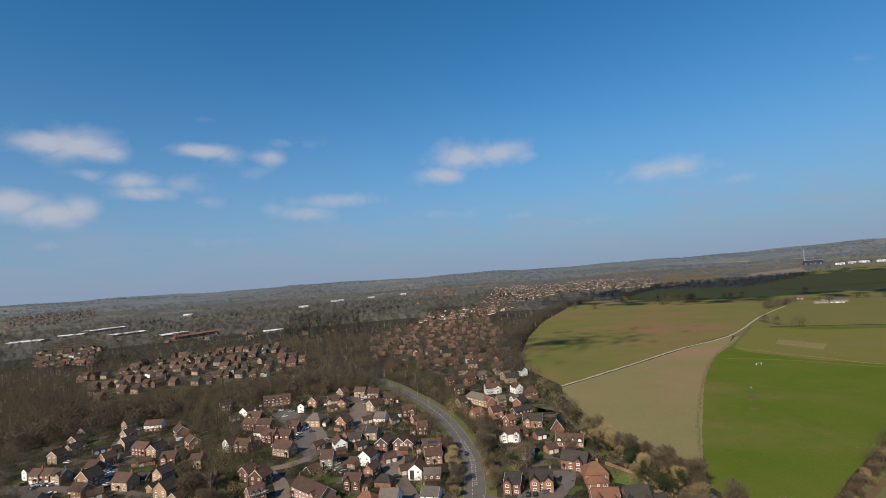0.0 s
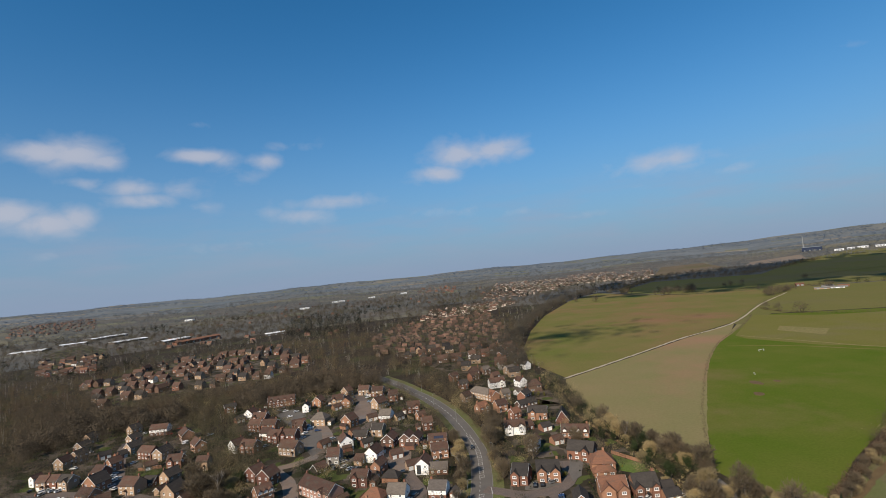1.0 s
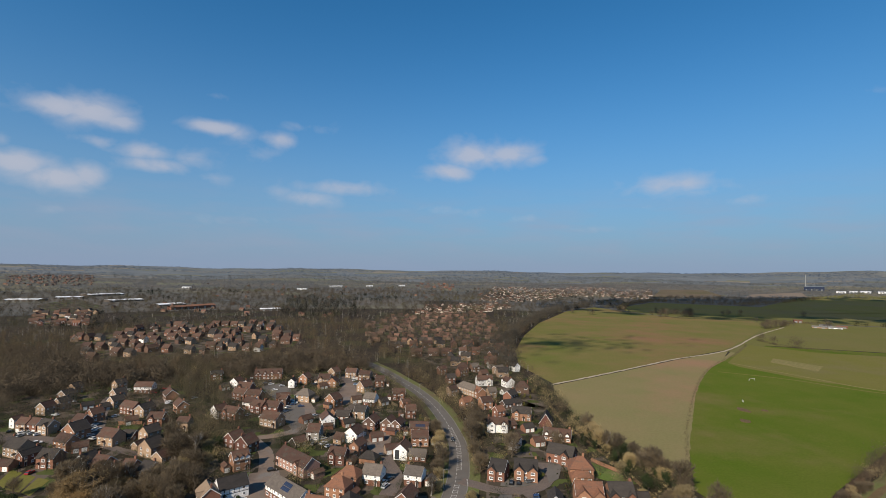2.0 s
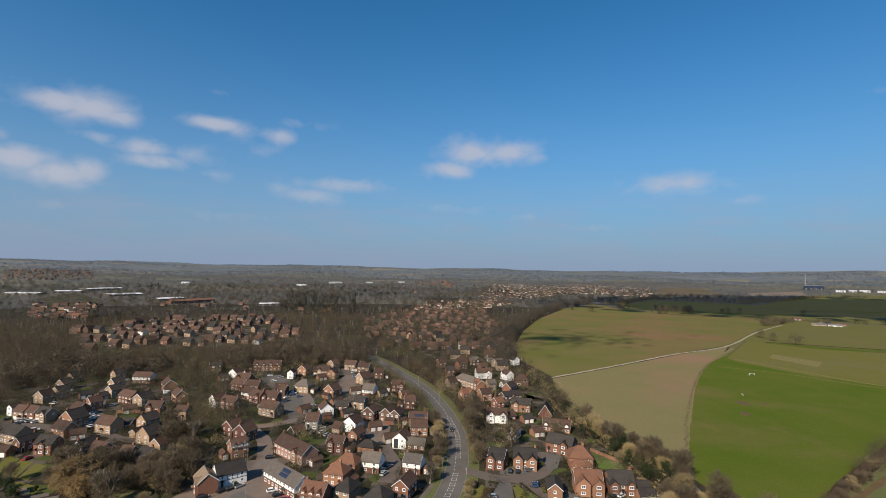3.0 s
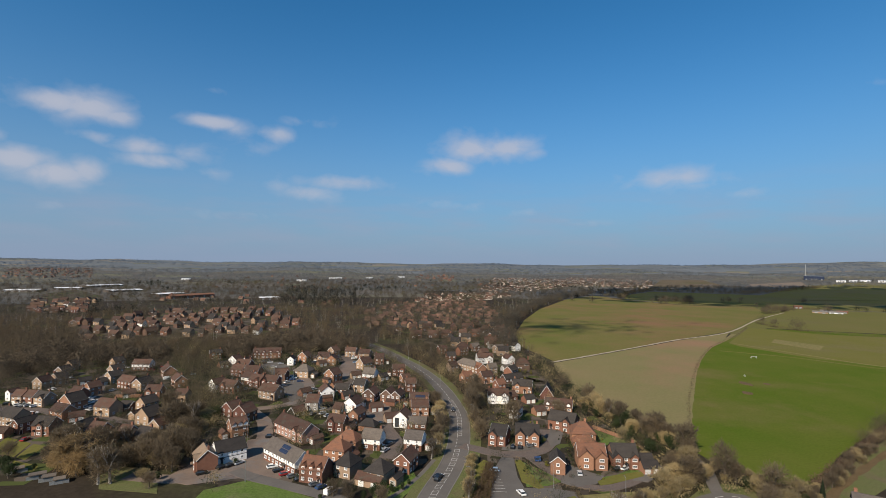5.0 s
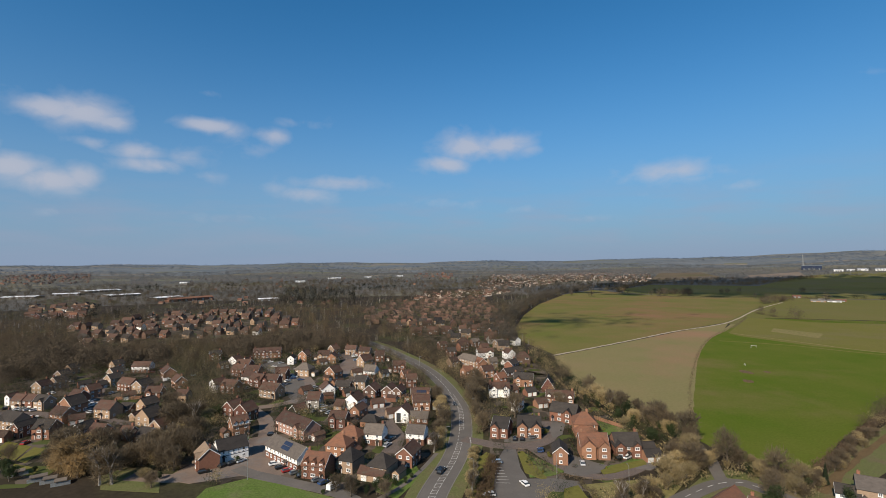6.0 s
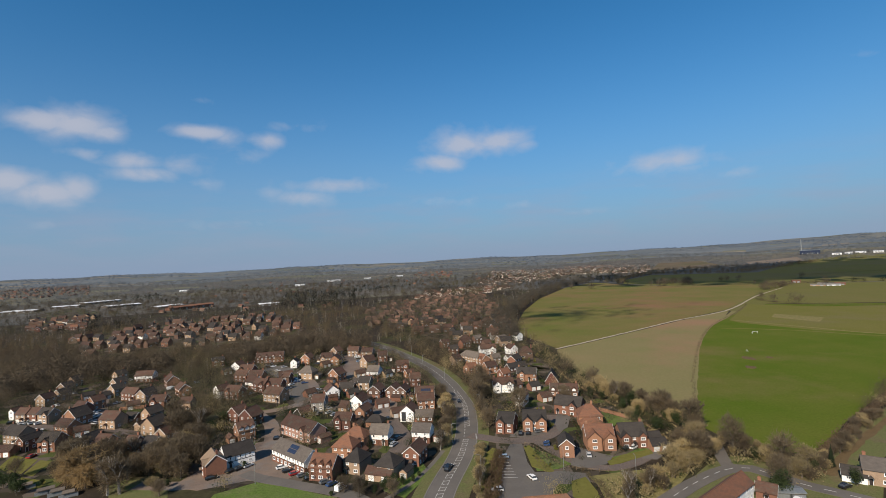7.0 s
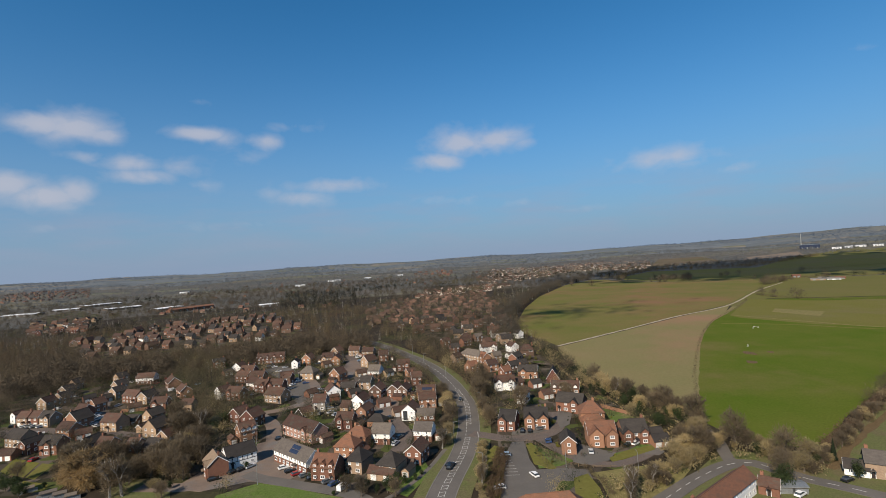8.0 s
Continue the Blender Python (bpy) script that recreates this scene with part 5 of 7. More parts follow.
for i in range(4):
    v, f = leafy(80 + i, 6 + i, 5.5 + i * 0.5, 1100)
    tree_kind("leafy", (Shape().bar((0, 0, -0.2), (0, 0, 3), 0.2, 0.12, 6).v, Shape().bar((0, 0, -0.2), (0, 0, 3), 0.2, 0.12, 6).f, M["bark"]), (v, f, M["leaf"]), "dense dark evergreen tree")
for i in range(2):
    v, f = leafy(90 + i, 2.2, 2.8, 420, 0.3, 6, 0.0)
    tree_kind("shrub", (Shape().bar((0, 0, -0.2), (0, 0, 1.2), 0.08, 0.05, 5).v, Shape().bar((0, 0, -0.2), (0, 0, 1.2), 0.08, 0.05, 5).f, M["bark"]), (v, f, M["leaf"]), "rounded evergreen garden shrub", "shrub")
v, f = leafy(95, 2.6, 3.0, 450, 0.3, 6, 0.0)
tree_kind("yellow", (Shape().bar((0, 0, -0.2), (0, 0, 1.2), 0.08, 0.05, 5).v, Shape().bar((0, 0, -0.2), (0, 0, 1.2), 0.08, 0.05, 5).f, M["bark"]), (v, f, M["yellow"]), "bright yellow-green garden shrub", "shrub")
for i in range(2):
    v, f = conifer_crown(97 + i, 13 + 4 * i, 5, 1300)
    tree_kind("conifer", (Shape().bar((0, 0, -0.2), (0, 0, 12), 0.25, 0.05, 6).v, Shape().bar((0, 0, -0.2), (0, 0, 12), 0.25, 0.05, 6).f, M["bark"]), (v, f, M["conifer"]), "tall dark green conifer")


WANTED = []


def tree(kind, x, y, size=1.0, group=""):
    WANTED.append((kind, x, y, size, group))


def tree_thing(kind, x, y, size, group):
    rg = random.Random(int(x * 13.7 + y * 7.3) + 5)
    wood, crown, label, cat = rg.choice(TREES[kind])
    t = new("shrub" if cat == "shrub" else "tree")
    t.matrix_basis = Matrix.LocRotScale((x, y, 0), Euler((0, 0, rg.uniform(0, 6.28))), (size * rg.uniform(0.9, 1.1), size * rg.uniform(0.9, 1.1), size * rg.uniform(0.88, 1.12)))
    tagged(t, label, cat, group)
    part("trunk", wood, t)
    part("crown", crown, t)
    return t


def scatter(outline, spacing, seed, keep=lambda x, y: True):
    """Jittered places inside an outline."""
    rg = random.Random(seed)
    xs, ys = [p[0] for p in outline], [p[1] for p in outline]
    pts = []
    y = min(ys)
    while y < max(ys):
        x = min(xs)
        while x < max(xs):
            pts.append((x + rg.uniform(-0.5, 0.5) * spacing, y + rg.uniform(-0.5, 0.5) * spacing))
            x += spacing
        y += spacing
    a = np.array(pts)
    ok = inside(a[:, 0], a[:, 1], outline)
    return [p for p, k in zip(pts, ok) if k and keep(*p)]


def clump_template(seed, twigs, high, wide, w, lean=0.6, stems=3, short=0.06, long=0.15, spread=0.38, up=0.35):
    """A far bare tree as a spray of twigs, for the joined woods: an array of triangles."""
    rg = np.random.RandomState(seed)
    n = twigs
    u = rg.normal(0, 1, (n, 3))
    u /= np.linalg.norm(u, axis=1)[:, None]
    u[:, 2] = np.abs(u[:, 2]) * np.where(rg.uniform(0, 1, n) < 0.22, -0.8, 1)
    lump = 1 + 0.18 * np.sin(u[:, 0] * 5 + seed) * np.sin(u[:, 1] * 5 + 2 * seed)
    # twigs gather round the ends of several limbs
    m = 7
    ends = u[:m][rg.randint(0, m, n)]
    u = np.where(rg.uniform(0, 1, (n, 1)) < 0.7, ends + rg.normal(0, spread, (n, 3)), u)
    k = rg.uniform(0.5, 1.0, n) ** 0.6 * lump
    p = np.stack([u[:, 0] * wide / 2 * k, u[:, 1] * wide / 2 * k, high * (0.42 + 0.5 * u[:, 2] * k)], 1)
    p[:, 2] = np.maximum(p[:, 2], 0.03 * high)
    d = u * np.array([lean, lean, 0.8]) + rg.normal(0, 0.55, (n, 3)) + np.array([0, 0, up])
    # most sprays lie along the outside of the crown, the rest stick out
    out = p - np.array([0, 0, 0.35 * high])
    out /= np.linalg.norm(out, axis=1)[:, None] + 1e-6
    out += rg.normal(0, 0.28, (n, 3))
    out /= np.linalg.norm(out, axis=1)[:, None]
    flat = rg.uniform(0, 1, (n, 1)) < 0.8
    d = np.where(flat, d - out * np.sum(d * out, axis=1)[:, None], d)
    d /= np.linalg.norm(d, axis=1)[:, None]
    d *= rg.uniform(short, long, (n, 1)) * high
    s = np.cross(d, np.where(flat, out, rg.normal(0, 1, (n, 3))))
    s /= np.linalg.norm(s, axis=1)[:, None]
    s *= rg.uniform(0.5, 1.0, (n, 1)) * w
    tri = np.stack([p - s, p + s, p + d], 1)
    # a few bare stems
    m = stems
    if m:
        a = rg.uniform(0, 2 * np.pi, m)
        q = np.stack([np.cos(a), np.sin(a), np.zeros(m)], 1) * rg.uniform(0, wide * 0.3, (m, 1))
        e = np.stack([-np.sin(a), np.cos(a), np.zeros(m)], 1) * w * 0.6
        tri = np.concatenate([tri, np.stack([q - e, q + e, q * 1.6 + np.array([0, 0, high * 0.85])], 1)])
    return tri


def woods(name, places, templates, mat, label, smin=0.8, smax=1.25, seed=0):
    """Many far trees joined in one mesh."""
    rg = np.random.RandomState(seed + 1)
    P = np.array(places)
    if not len(P):
        return None
    Z = height(P[:, 0], P[:, 1])
    out = []
    which = rg.randint(0, len(templates), len(P))
    for k, tp in enumerate(templates):
        q = P[which == k]
        z = Z[which == k]
        ang = rg.uniform(0, 2 * np.pi, len(q))
        s = rg.uniform(smin, smax, len(q))
        c, sn = np.cos(ang)[:, None, None], np.sin(ang)[:, None, None]
        X, Y, W = tp[None, :, :, 0], tp[None, :, :, 1], tp[None, :, :, 2]
        sc = s[:, None, None]
        out.append(np.stack([(X * c - Y * sn) * sc + q[:, 0][:, None, None], (X * sn + Y * c) * sc + q[:, 1][:, None, None], W * sc + z[:, None, None]], -1).reshape(-1, 3))
    V = np.concatenate(out)
    n = len(V) // 3
    me = bpy.data.meshes.new(name)
    me.vertices.add(len(V))
    me.vertices.foreach_set("co", V.ravel())
    me.loops.add(3 * n)
    me.loops.foreach_set("vertex_index", np.arange(3 * n))
    me.polygons.add(n)
    me.polygons.foreach_set("loop_start", np.arange(n) * 3)
    me.materials.append(mat)
    me.update(calc_edges=True)
    me.validate()
    return tagged(new(name, me), label, "woodland", kind="stuff")

# ---- houses on their plots ----
for rows, grp in ((CLOSE_EAST, "houses of the estate"), (CLOSE_NORTH, "houses of the estate"), (CLOSE_SOUTH, "houses of the estate"), (CLOSE_WEST, "houses of the estate"),
                  (WEST_LANE, "houses of the western estate"), (WEST_CLOSE, "houses of the western estate"), (NEW_CLOSE, "detached houses east of the road"), (LANE_HOUSES, "houses along the lane"), (OLD_VILLAGE, "old village houses"), (SOUTH_EAST, "")):
    for x, y, turn, long, deep, wall, roof, form, more in rows:
        house(x, y, turn, long, deep, wall, roof, form, group=grp, **more)

for row in GARAGES_EAST + GARAGES_WEST + GARAGES_LANE:
    garage_block(*row)

rg = random.Random(41)
SIDE_GARAGES = []
for r in CLOSE_EAST + CLOSE_NORTH + CLOSE_SOUTH + CLOSE_WEST + WEST_LANE + WEST_CLOSE:
    for sd in rg.sample((-1, 1), 2):
        p = pose(r[0], r[1], 0, 0, 0, r[2]) @ Vector((sd * (r[3] / 2 + 2.4), rg.uniform(-0.5, 2.0), 0))
        spots = [(q[0], q[1], max(q[3], q[4]) / 2) for g in (CLOSE_EAST, CLOSE_NORTH, CLOSE_SOUTH, CLOSE_WEST, WEST_LANE, WEST_CLOSE, GARAGES_EAST, GARAGES_WEST) for q in g if q is not r]
        if len(SIDE_GARAGES) < 34 and r[8].get("eaves", 5) > 4 and all(math.hypot(p.x - a, p.y - b) > c + 2.6 for a, b, c in spots) and all(math.hypot(p.x - a[0], p.y - a[1]) > 6 for a in SIDE_GARAGES) and all(away(np.array([p.x]), np.array([p.y]), w)[0] > 6.5 for w in (LANE, COURT_A, COURT_B, STREET_W, STREET_X, ROAD, LOOP)) and not inside(np.array([p.x]), np.array([p.y]), COURTYARD)[0]:
            SIDE_GARAGES.append((p.x, p.y, r[2] + 90, 5.5, 3.2, "red" if r[5] in ("white", "hung") else r[5], r[6]))
            break
for row in SIDE_GARAGES:
    garage_block(*row, doors=1, end=True)

# ---- woods ----
BUILT = [ESTATE_A, ESTATE_B, ESTATE_C, ESTATE_D, ESTATE_E, ESTATE_F]
FIELDS = [GREEN, TAN, OLIVE, PASTURE, DARK, HILL, HILL_PALE]
WARM = [clump_template(200 + i, 215, 10.5 + i, 9 + i % 3, 0.20, stems=5, short=0.035, long=0.075, up=0.9) for i in range(5)]
FARW = [clump_template(220 + i, 60, 9 + i, 10.5, 0.50, stems=2, short=0.12, long=0.24, up=0.8) for i in range(4)]
VFAR = [clump_template(240 + i, 16, 8 + i, 17, 1.6, stems=0, short=0.15, long=0.35) for i in range(4)]
rw = np.random.RandomState(3)


def free(n, rmin, rmax, amax=47, amin=-47):
    r = np.sqrt(rw.uniform(rmin ** 2, rmax ** 2, n))
    a = np.radians(rw.uniform(amin, amax, n))
    x, y = r * np.sin(a), r * np.cos(a)
    ok = np.ones(n, bool)
    for o in BUILT + FIELDS:
        ok &= ~inside(x, y, o)
    ok &= away(x, y, ROAD) > 9
    ok &= (away(x, y, TRACK) > 22) & (away(x, y, [(111, 225), (151, 306), (210, 412), (266, 495), (318, 554), (350, 590), (412, 668)]) > 20) & (away(x, y, [(355, 620), (600, 900)]) > 40) & (away(x, y, [(412, 668), (780, 520)]) > 20)
    return x[ok], y[ok]




def mixed(n, rmin, rmax, span, templates, label, smin, smax, kinds, ragged=0.0):
    """Woodland whose twig tones change in patches."""
    x, y = free(n, rmin, rmax)
    r = np.hypot(x, y)
    field = np.array([noise.noise(Vector((a / span, b / span, 3.0))) + 0.35 * noise.noise(Vector((a / span * 3.1, b / span * 3.1, 9.0))) for a, b in zip(x, y)])
    ok = (r < rmax * (1 - ragged) + rmax * ragged * (0.5 + field)) & (r > rmin * (1 + 0.3 * ragged * field))
    for lo, hi, mat, words in kinds:
        k = ok & (field >= lo) & (field < hi)
        woods("woodland", list(zip(x[k], y[k])), templates, M[mat], label + ", " + words, smin, smax)


mixed(3900, 420, 900, 70, WARM, "leafless winter woodland between the estates", 0.5, 1.25, ((-9, -0.22, "wood_grey", "grey-brown trees"), (-0.22, 0.14, "wood", "brown trees"), (0.14, 0.36, "wood_reddish", "reddish trees"), (0.36, 9, "ash", "pale olive ashes")))
pale = [clump_template(250 + i, 8, 10 + i, 8, 0.10, stems=7) for i in range(3)]
x, y = free(900, 420, 1100)
woods("woodland", list(zip(x, y)), pale, M["birch"], "pale slender birch trunks in the winter wood", 0.8, 1.2, 2)
# the brown and pale grey tones here have haze mixed into their colour
mixed(8500, 880, 2250, 150, FARW, "distant leafless woodland", 0.5, 1.25, ((-9, -0.30, "needles", "dark pines"), (-0.30, -0.05, "haze_brown_wood", "brown trees greyed for haze"), (-0.05, 0.30, "haze_pale_wood", "trees paled to grey for haze"), (0.30, 9, "ash", "pale olive ashes")), 0.12)
# haze is painted into these woods, bluer in the farther ring
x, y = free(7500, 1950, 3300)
woods("woodland", list(zip(x, y)), VFAR, M["haze_grey_wood"], "far woods on the low hills, greyed for haze")
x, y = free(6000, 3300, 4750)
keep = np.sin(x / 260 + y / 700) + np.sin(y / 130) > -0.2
woods("woodland", list(zip(x[keep], y[keep])), VFAR, M["haze_blue_wood"], "woods on the horizon hills, tinted blue-grey for haze")

# ---- planting plan ----
BELT = [(-342, 471), (-269, 490), (-201, 529), (-141, 550), (-86, 521), (-78, 494), (-129, 503), (-188, 501), (-209, 460), (-185, 370), (-239, 436), (-281, 448), (-317, 443)]
WEST_WOOD = [(-572, 562), (-493, 603), (-417, 560), (-327, 450), (-339, 436), (-295, 343), (-293, 290)]
COPSE = [(-153, 282), (-161, 322), (-138, 308), (-112, 256), (-109, 232), (-96, 192), (-118, 197), (-127, 210), (-120, 226), (-128, 240)]
ROADSIDE = [(-38, 458), (-13, 403), (9, 330), (15, 266), (15, 232), (21, 237), (24, 286), (24, 333), (5, 402), (-22, 464)]
HEDGE_EAST = [(79, 432), (83, 380), (84, 330), (86, 292), (91, 262), (98, 236), (104, 212)]
THICKET = [(44, 162), (57, 176), (73, 184), (85, 194), (92, 211), (103, 207), (98, 187), (78, 173), (63, 159)]
CORNER_WOOD = [(105, 197), (115, 187), (127, 179), (121, 169), (108, 166), (104, 173), (102, 185)]
HEDGE_SOUTH = [(118, 169), (140, 187), (173, 212), (204, 236), (276, 286)]
BEECH_HEDGE = [(10, 165), (13, 180), (17, 197), (19, 205)]
DIRT = [(126, 172), (150, 191), (186, 217), (245, 255)]
FIELD_HEDGE = [(452, 714), (451, 652), (470, 618)]
TOWN_WHITE = [(116, 1570), (239, 2295), (575, 2266), (485, 1834), (199, 1456)]
TOWN_EAST = [(462, 1869), (650, 2560), (983, 2302), (726, 1707)]
TOWN_RED = [(-122, 2150), (-124, 2778), (61, 2517), (48, 2030)]
TOWN_WEST = [(-1517, 1713), (-1985, 2242), (-1839, 2608), (-1351, 1916)]

HOUSE_SPOTS = [(r[0], r[1], max(r[3], r[4]) / 2 + 1.5) for g in (CLOSE_EAST, CLOSE_NORTH, CLOSE_SOUTH, CLOSE_WEST, WEST_LANE, WEST_CLOSE, NEW_CLOSE, LANE_HOUSES, OLD_VILLAGE, GARAGES_EAST, GARAGES_WEST, GARAGES_LANE, SOUTH_EAST, SIDE_GARAGES) for r in g]
WAYS = [(COURT_A, 4.5), (COURT_B, 4.5), (STREET_W, 4.5), (STREET_X, 4.0), (ROAD, 7.0), (SIDE, 5.0), (DRIVE, 4.0), (LANE, 5.5), (LOOP, 4.5), (SOUTH, 5.0), (SPUR, 4.0), (BRIDLE, 1.9)]


def clear(x, y, gap=0.0):
    """Not in a house and not on a road."""
    if any((x - a) ** 2 + (y - b) ** 2 < (r + gap) ** 2 for a, b, r in HOUSE_SPOTS):
        return False
    px, py = np.array([x]), np.array([y])
    if any(inside(px, py, o)[0] for o in (COURTYARD, VILLAGE_GREEN, CAR_PARK, FORECOURT, RED_COURT, NORTH_COURT)):
        return False
    return all(away(px, py, w)[0] > d + gap for w, d in WAYS)


def plant(outline, spacing, seed, mix, group, lo=0.8, hi=1.2, gap=0.0):
    rg = random.Random(seed)
    for x, y in scatter(outline, spacing, seed, lambda a, b: clear(a, b, gap)):
        tree(rg.choice(mix), x, y, rg.uniform(lo, hi), group)


plant(BELT, 9.5, 1, ["bare", "bare", "bare", "birch", "bare", "olive"], "trees of the belt")
plant(COPSE, 8.0, 3, ["bare", "bare", "birch", "bare", "olive", "leafy"], "trees of the copse", 0.7, 1.0)
plant(ROADSIDE, 7.0, 4, ["bare", "bare", "bare", "olive", "russet"], "roadside trees", 0.65, 1.0)
plant([(73, 184), (85, 194), (92, 211), (103, 207), (98, 187), (84, 177)], 5.5, 5, ["russet", "olive", "russet", "bare"], "thicket", 0.5, 0.85)
plant([(60, 172), (75, 178), (84, 176), (70, 164)], 6.0, 55, ["olive", "russet"], "thicket", 0.3, 0.5)
plant([(-173.3, 228.9), (-151.4, 229.1), (-126.1, 228.8), (-113.7, 226.8), (-101.2, 204.5), (-101.5, 191.4), (-120.2, 191.3), (-148.9, 199.1)], 6.5, 56, ["bare", "olive", "birch", "bare", "leafy", "bare"], "trees before the western estate", 0.55, 0.85)
plant(CORNER_WOOD, 6.5, 6, ["olive", "bare", "leafy", "olive"], "corner trees", 0.7, 1.0)


def along(pts, step, wide, seed, mix, group, lo, hi):
    rg = random.Random(seed)
    line = smooth(pts, step)
    for p, n in zip(line, sides(line)):
        q = p + n * rg.uniform(-wide, wide)
        if clear(q.x, q.y, -1.0):
            tree(rg.choice(mix), q.x, q.y, rg.uniform(lo, hi), group)


along(HEDGE_EAST, 3.4, 3.0, 7, ["leafy", "leafy", "bare", "leafy", "russet"], "boundary trees", 0.7, 1.0)
along([(x - 1.5, y) for x, y in BRIDLE], 3.6, 5.0, 8, ["leafy", "leafy", "bare", "leafy", "olive"], "boundary trees", 0.5, 0.85)
along(HEDGE_SOUTH, 4.0, 2.5, 9, ["russet", "bare", "bare"], "field hedge trees", 0.3, 0.48)
along([(-9, 300), (-18, 345), (-34, 390), (-48, 425)], 5.5, 2.5, 10, ["bare", "olive", "bare", "shrub"], "roadside trees", 0.5, 0.85)
along([(-4, 212), (-1, 235), (-1, 262), (-3, 290)], 5.5, 2.2, 11, ["bare", "russet", "olive", "birch"], "roadside trees", 0.5, 0.8)
along([(9, 152), (9, 172), (11, 190), (13, 210)], 4.5, 1.0, 12, ["birch", "olive", "olive"], "roadside trees", 0.35, 0.6)
along([(-28, 165), (-24, 176), (-20, 186)], 4.5, 2.5, 13, ["leafy", "bare", "olive"], "roadside trees", 0.5, 0.8)
for x, y, k, s in ((-143, 196, "willow", 1.0), (-137, 193, "willow", 0.8), (-149, 199, "willow", 0.7), (-124, 186, "birch", 1.0), (-120, 186.5, "birch", 1.1), (-136, 216, "willow", 0.45), (-105, 190, "shrub", 1.5), (-112, 192, "olive", 0.6), (-165, 194, "leafy", 1.2), (-171, 197, "leafy", 1.0), (-160, 190, "leafy", 1.0), (-174, 206, "bare", 0.6), (-157, 198, "shrub", 1.3), (-104, 183, "bare", 0.5), (-157, 205, "bare", 0.5), (-160, 214, "shrub", 0.9),
                   (-13, 312, "yellow", 1.6), (-12, 283, "conifer", 0.45), (59.6, 390.5, "yellow", 1.3), (64.1, 396, "yellow", 1.2), (67.9, 394.8, "yellow", 1.3), (71.2, 389, "yellow", 1.2), (58.3, 375.5, "yellow", 1.2), (62.3, 374.2, "yellow", 1.3), (65.9, 371, "yellow", 1.1), (53, 354, "yellow", 1.4), (58, 352, "yellow", 1.2), (46, 231, "yellow", 1.2), (76, 262, "yellow", 1.0),
                   (36, 256, "bare", 0.85), (61, 262, "bare", 0.8), (88, 268, "birch", 0.8), (92, 262, "bare", 0.8), (-62, 300, "conifer", 0.5), (42, 205, "yellow", 0.9),
                   (103, 214, "bare", 0.6), (110, 205, "olive", 0.6), (132, 178, "conifer", 0.6), (129, 164, "leafy", 0.8), (-82, 204, "leafy", 0.5), (-86, 201, "shrub", 1.0)):
    tree(k, x, y, s, "")

for x, y, k, s in ((69.8, 174.2, 'olive', 0.62), (75.7, 176.4, 'olive', 0.6), (64.5, 172.8, 'olive', 0.5), (81.1, 179.2, 'russet', 0.5), (68.9, 168.1, 'bare', 0.4), (62.4, 165.8, 'olive', 0.4), (56.6, 165.1, 'birch', 0.62), (64.2, 167.9, 'birch', 0.6), (53.8, 158.9, 'birch', 0.6), (88.1, 193.2, 'russet', 0.75), (92.1, 192.6, 'russet', 0.72), (97.2, 192.8, 'russet', 0.7), (93.9, 207.0, 'russet', 0.6), (101.8, 196.5, 'russet', 0.5), (110.5, 192.2, 'bare', 0.7), (116.6, 194.0, 'olive', 0.5), (116.5, 188.5, 'olive', 0.6), (118.5, 183.0, 'olive', 0.6), (99.5, 159.9, 'leafy', 1.0), (103.4, 161.2, 'leafy', 1.1), (106.1, 166.7, 'bare', 0.7), (106.2, 192.9, 'olive', 0.35), (106.9, 201.5, 'olive', 0.45), (96.9, 239.7, 'bare', 0.85), (100.0, 234.8, 'bare', 0.9), (97.2, 253.3, 'bare', 0.8), (103.0, 230.2, 'bare', 0.8), (93.1, 228.2, 'leafy', 0.5), (86.3, 233.5, 'leafy', 0.6)):
    tree(k, x, y, s, "bank bushes")
for x, y, k, s in ((-30.4, 178.8, 'leafy', 0.5), (-22.6, 179.4, 'leafy', 0.6), (-17.6, 181.3, 'leafy', 0.55), (-13.9, 183.4, 'leafy', 0.45), (-37.7, 178.2, 'bare', 0.45), (-31.6, 174.1, 'bare', 0.5), (-26.4, 175.0, 'leafy', 0.5), (-20.0, 172.5, 'bare', 0.5), (-41.6, 176.3, 'shrub', 1.0), (-12.1, 187.7, 'shrub', 1.2)):
    tree(k, x, y, s, "bushes beside the green")

# garden trees and shrubs
for outline, n, seed, mix in ((ESTATE_A, 6.8, 21, ["shrub", "leafy", "shrub", "leafy", "shrub"]), (ESTATE_B, 6.5, 22, ["shrub", "leafy", "shrub", "shrub"]), (ESTATE_E, 8.0, 23, ["shrub", "shrub", "shrub", "yellow", "shrub"])):
    rg = random.Random(seed)
    for x, y in scatter(outline, n, seed, lambda a, b: clear(a, b, -0.8)):
        tree(rg.choice(mix), x, y, rg.uniform(0.28, 0.55), "garden plants")

for outline, n, seed, mix in ((ESTATE_A, 9.0, 25, ["bare", "leafy", "bare", "olive"]), (ESTATE_B, 9.5, 26, ["bare", "leafy", "bare"]), (ESTATE_E, 11.0, 27, ["bare", "leafy", "olive"])):
    rg = random.Random(seed)
    for x, y in scatter(outline, n, seed, lambda a, b: clear(a, b, 1.6)):
        tree(rg.choice(mix), x, y, rg.uniform(0.3, 0.5), "garden plants")

plant([(1, 380), (-20, 470), (-50, 600), (70, 640), (72, 470), (70, 370), (40, 360)], 8.5, 24, ["bare", "leafy", "leafy"], "village trees", 0.6, 0.95, -1.0)

# far single trees and spinneys
for x, y in scatter([(449, 1070), (559, 1072), (600, 1180), (520, 1200)], 26, 31):
    tree("bare", x, y, 1.15, "field trees")
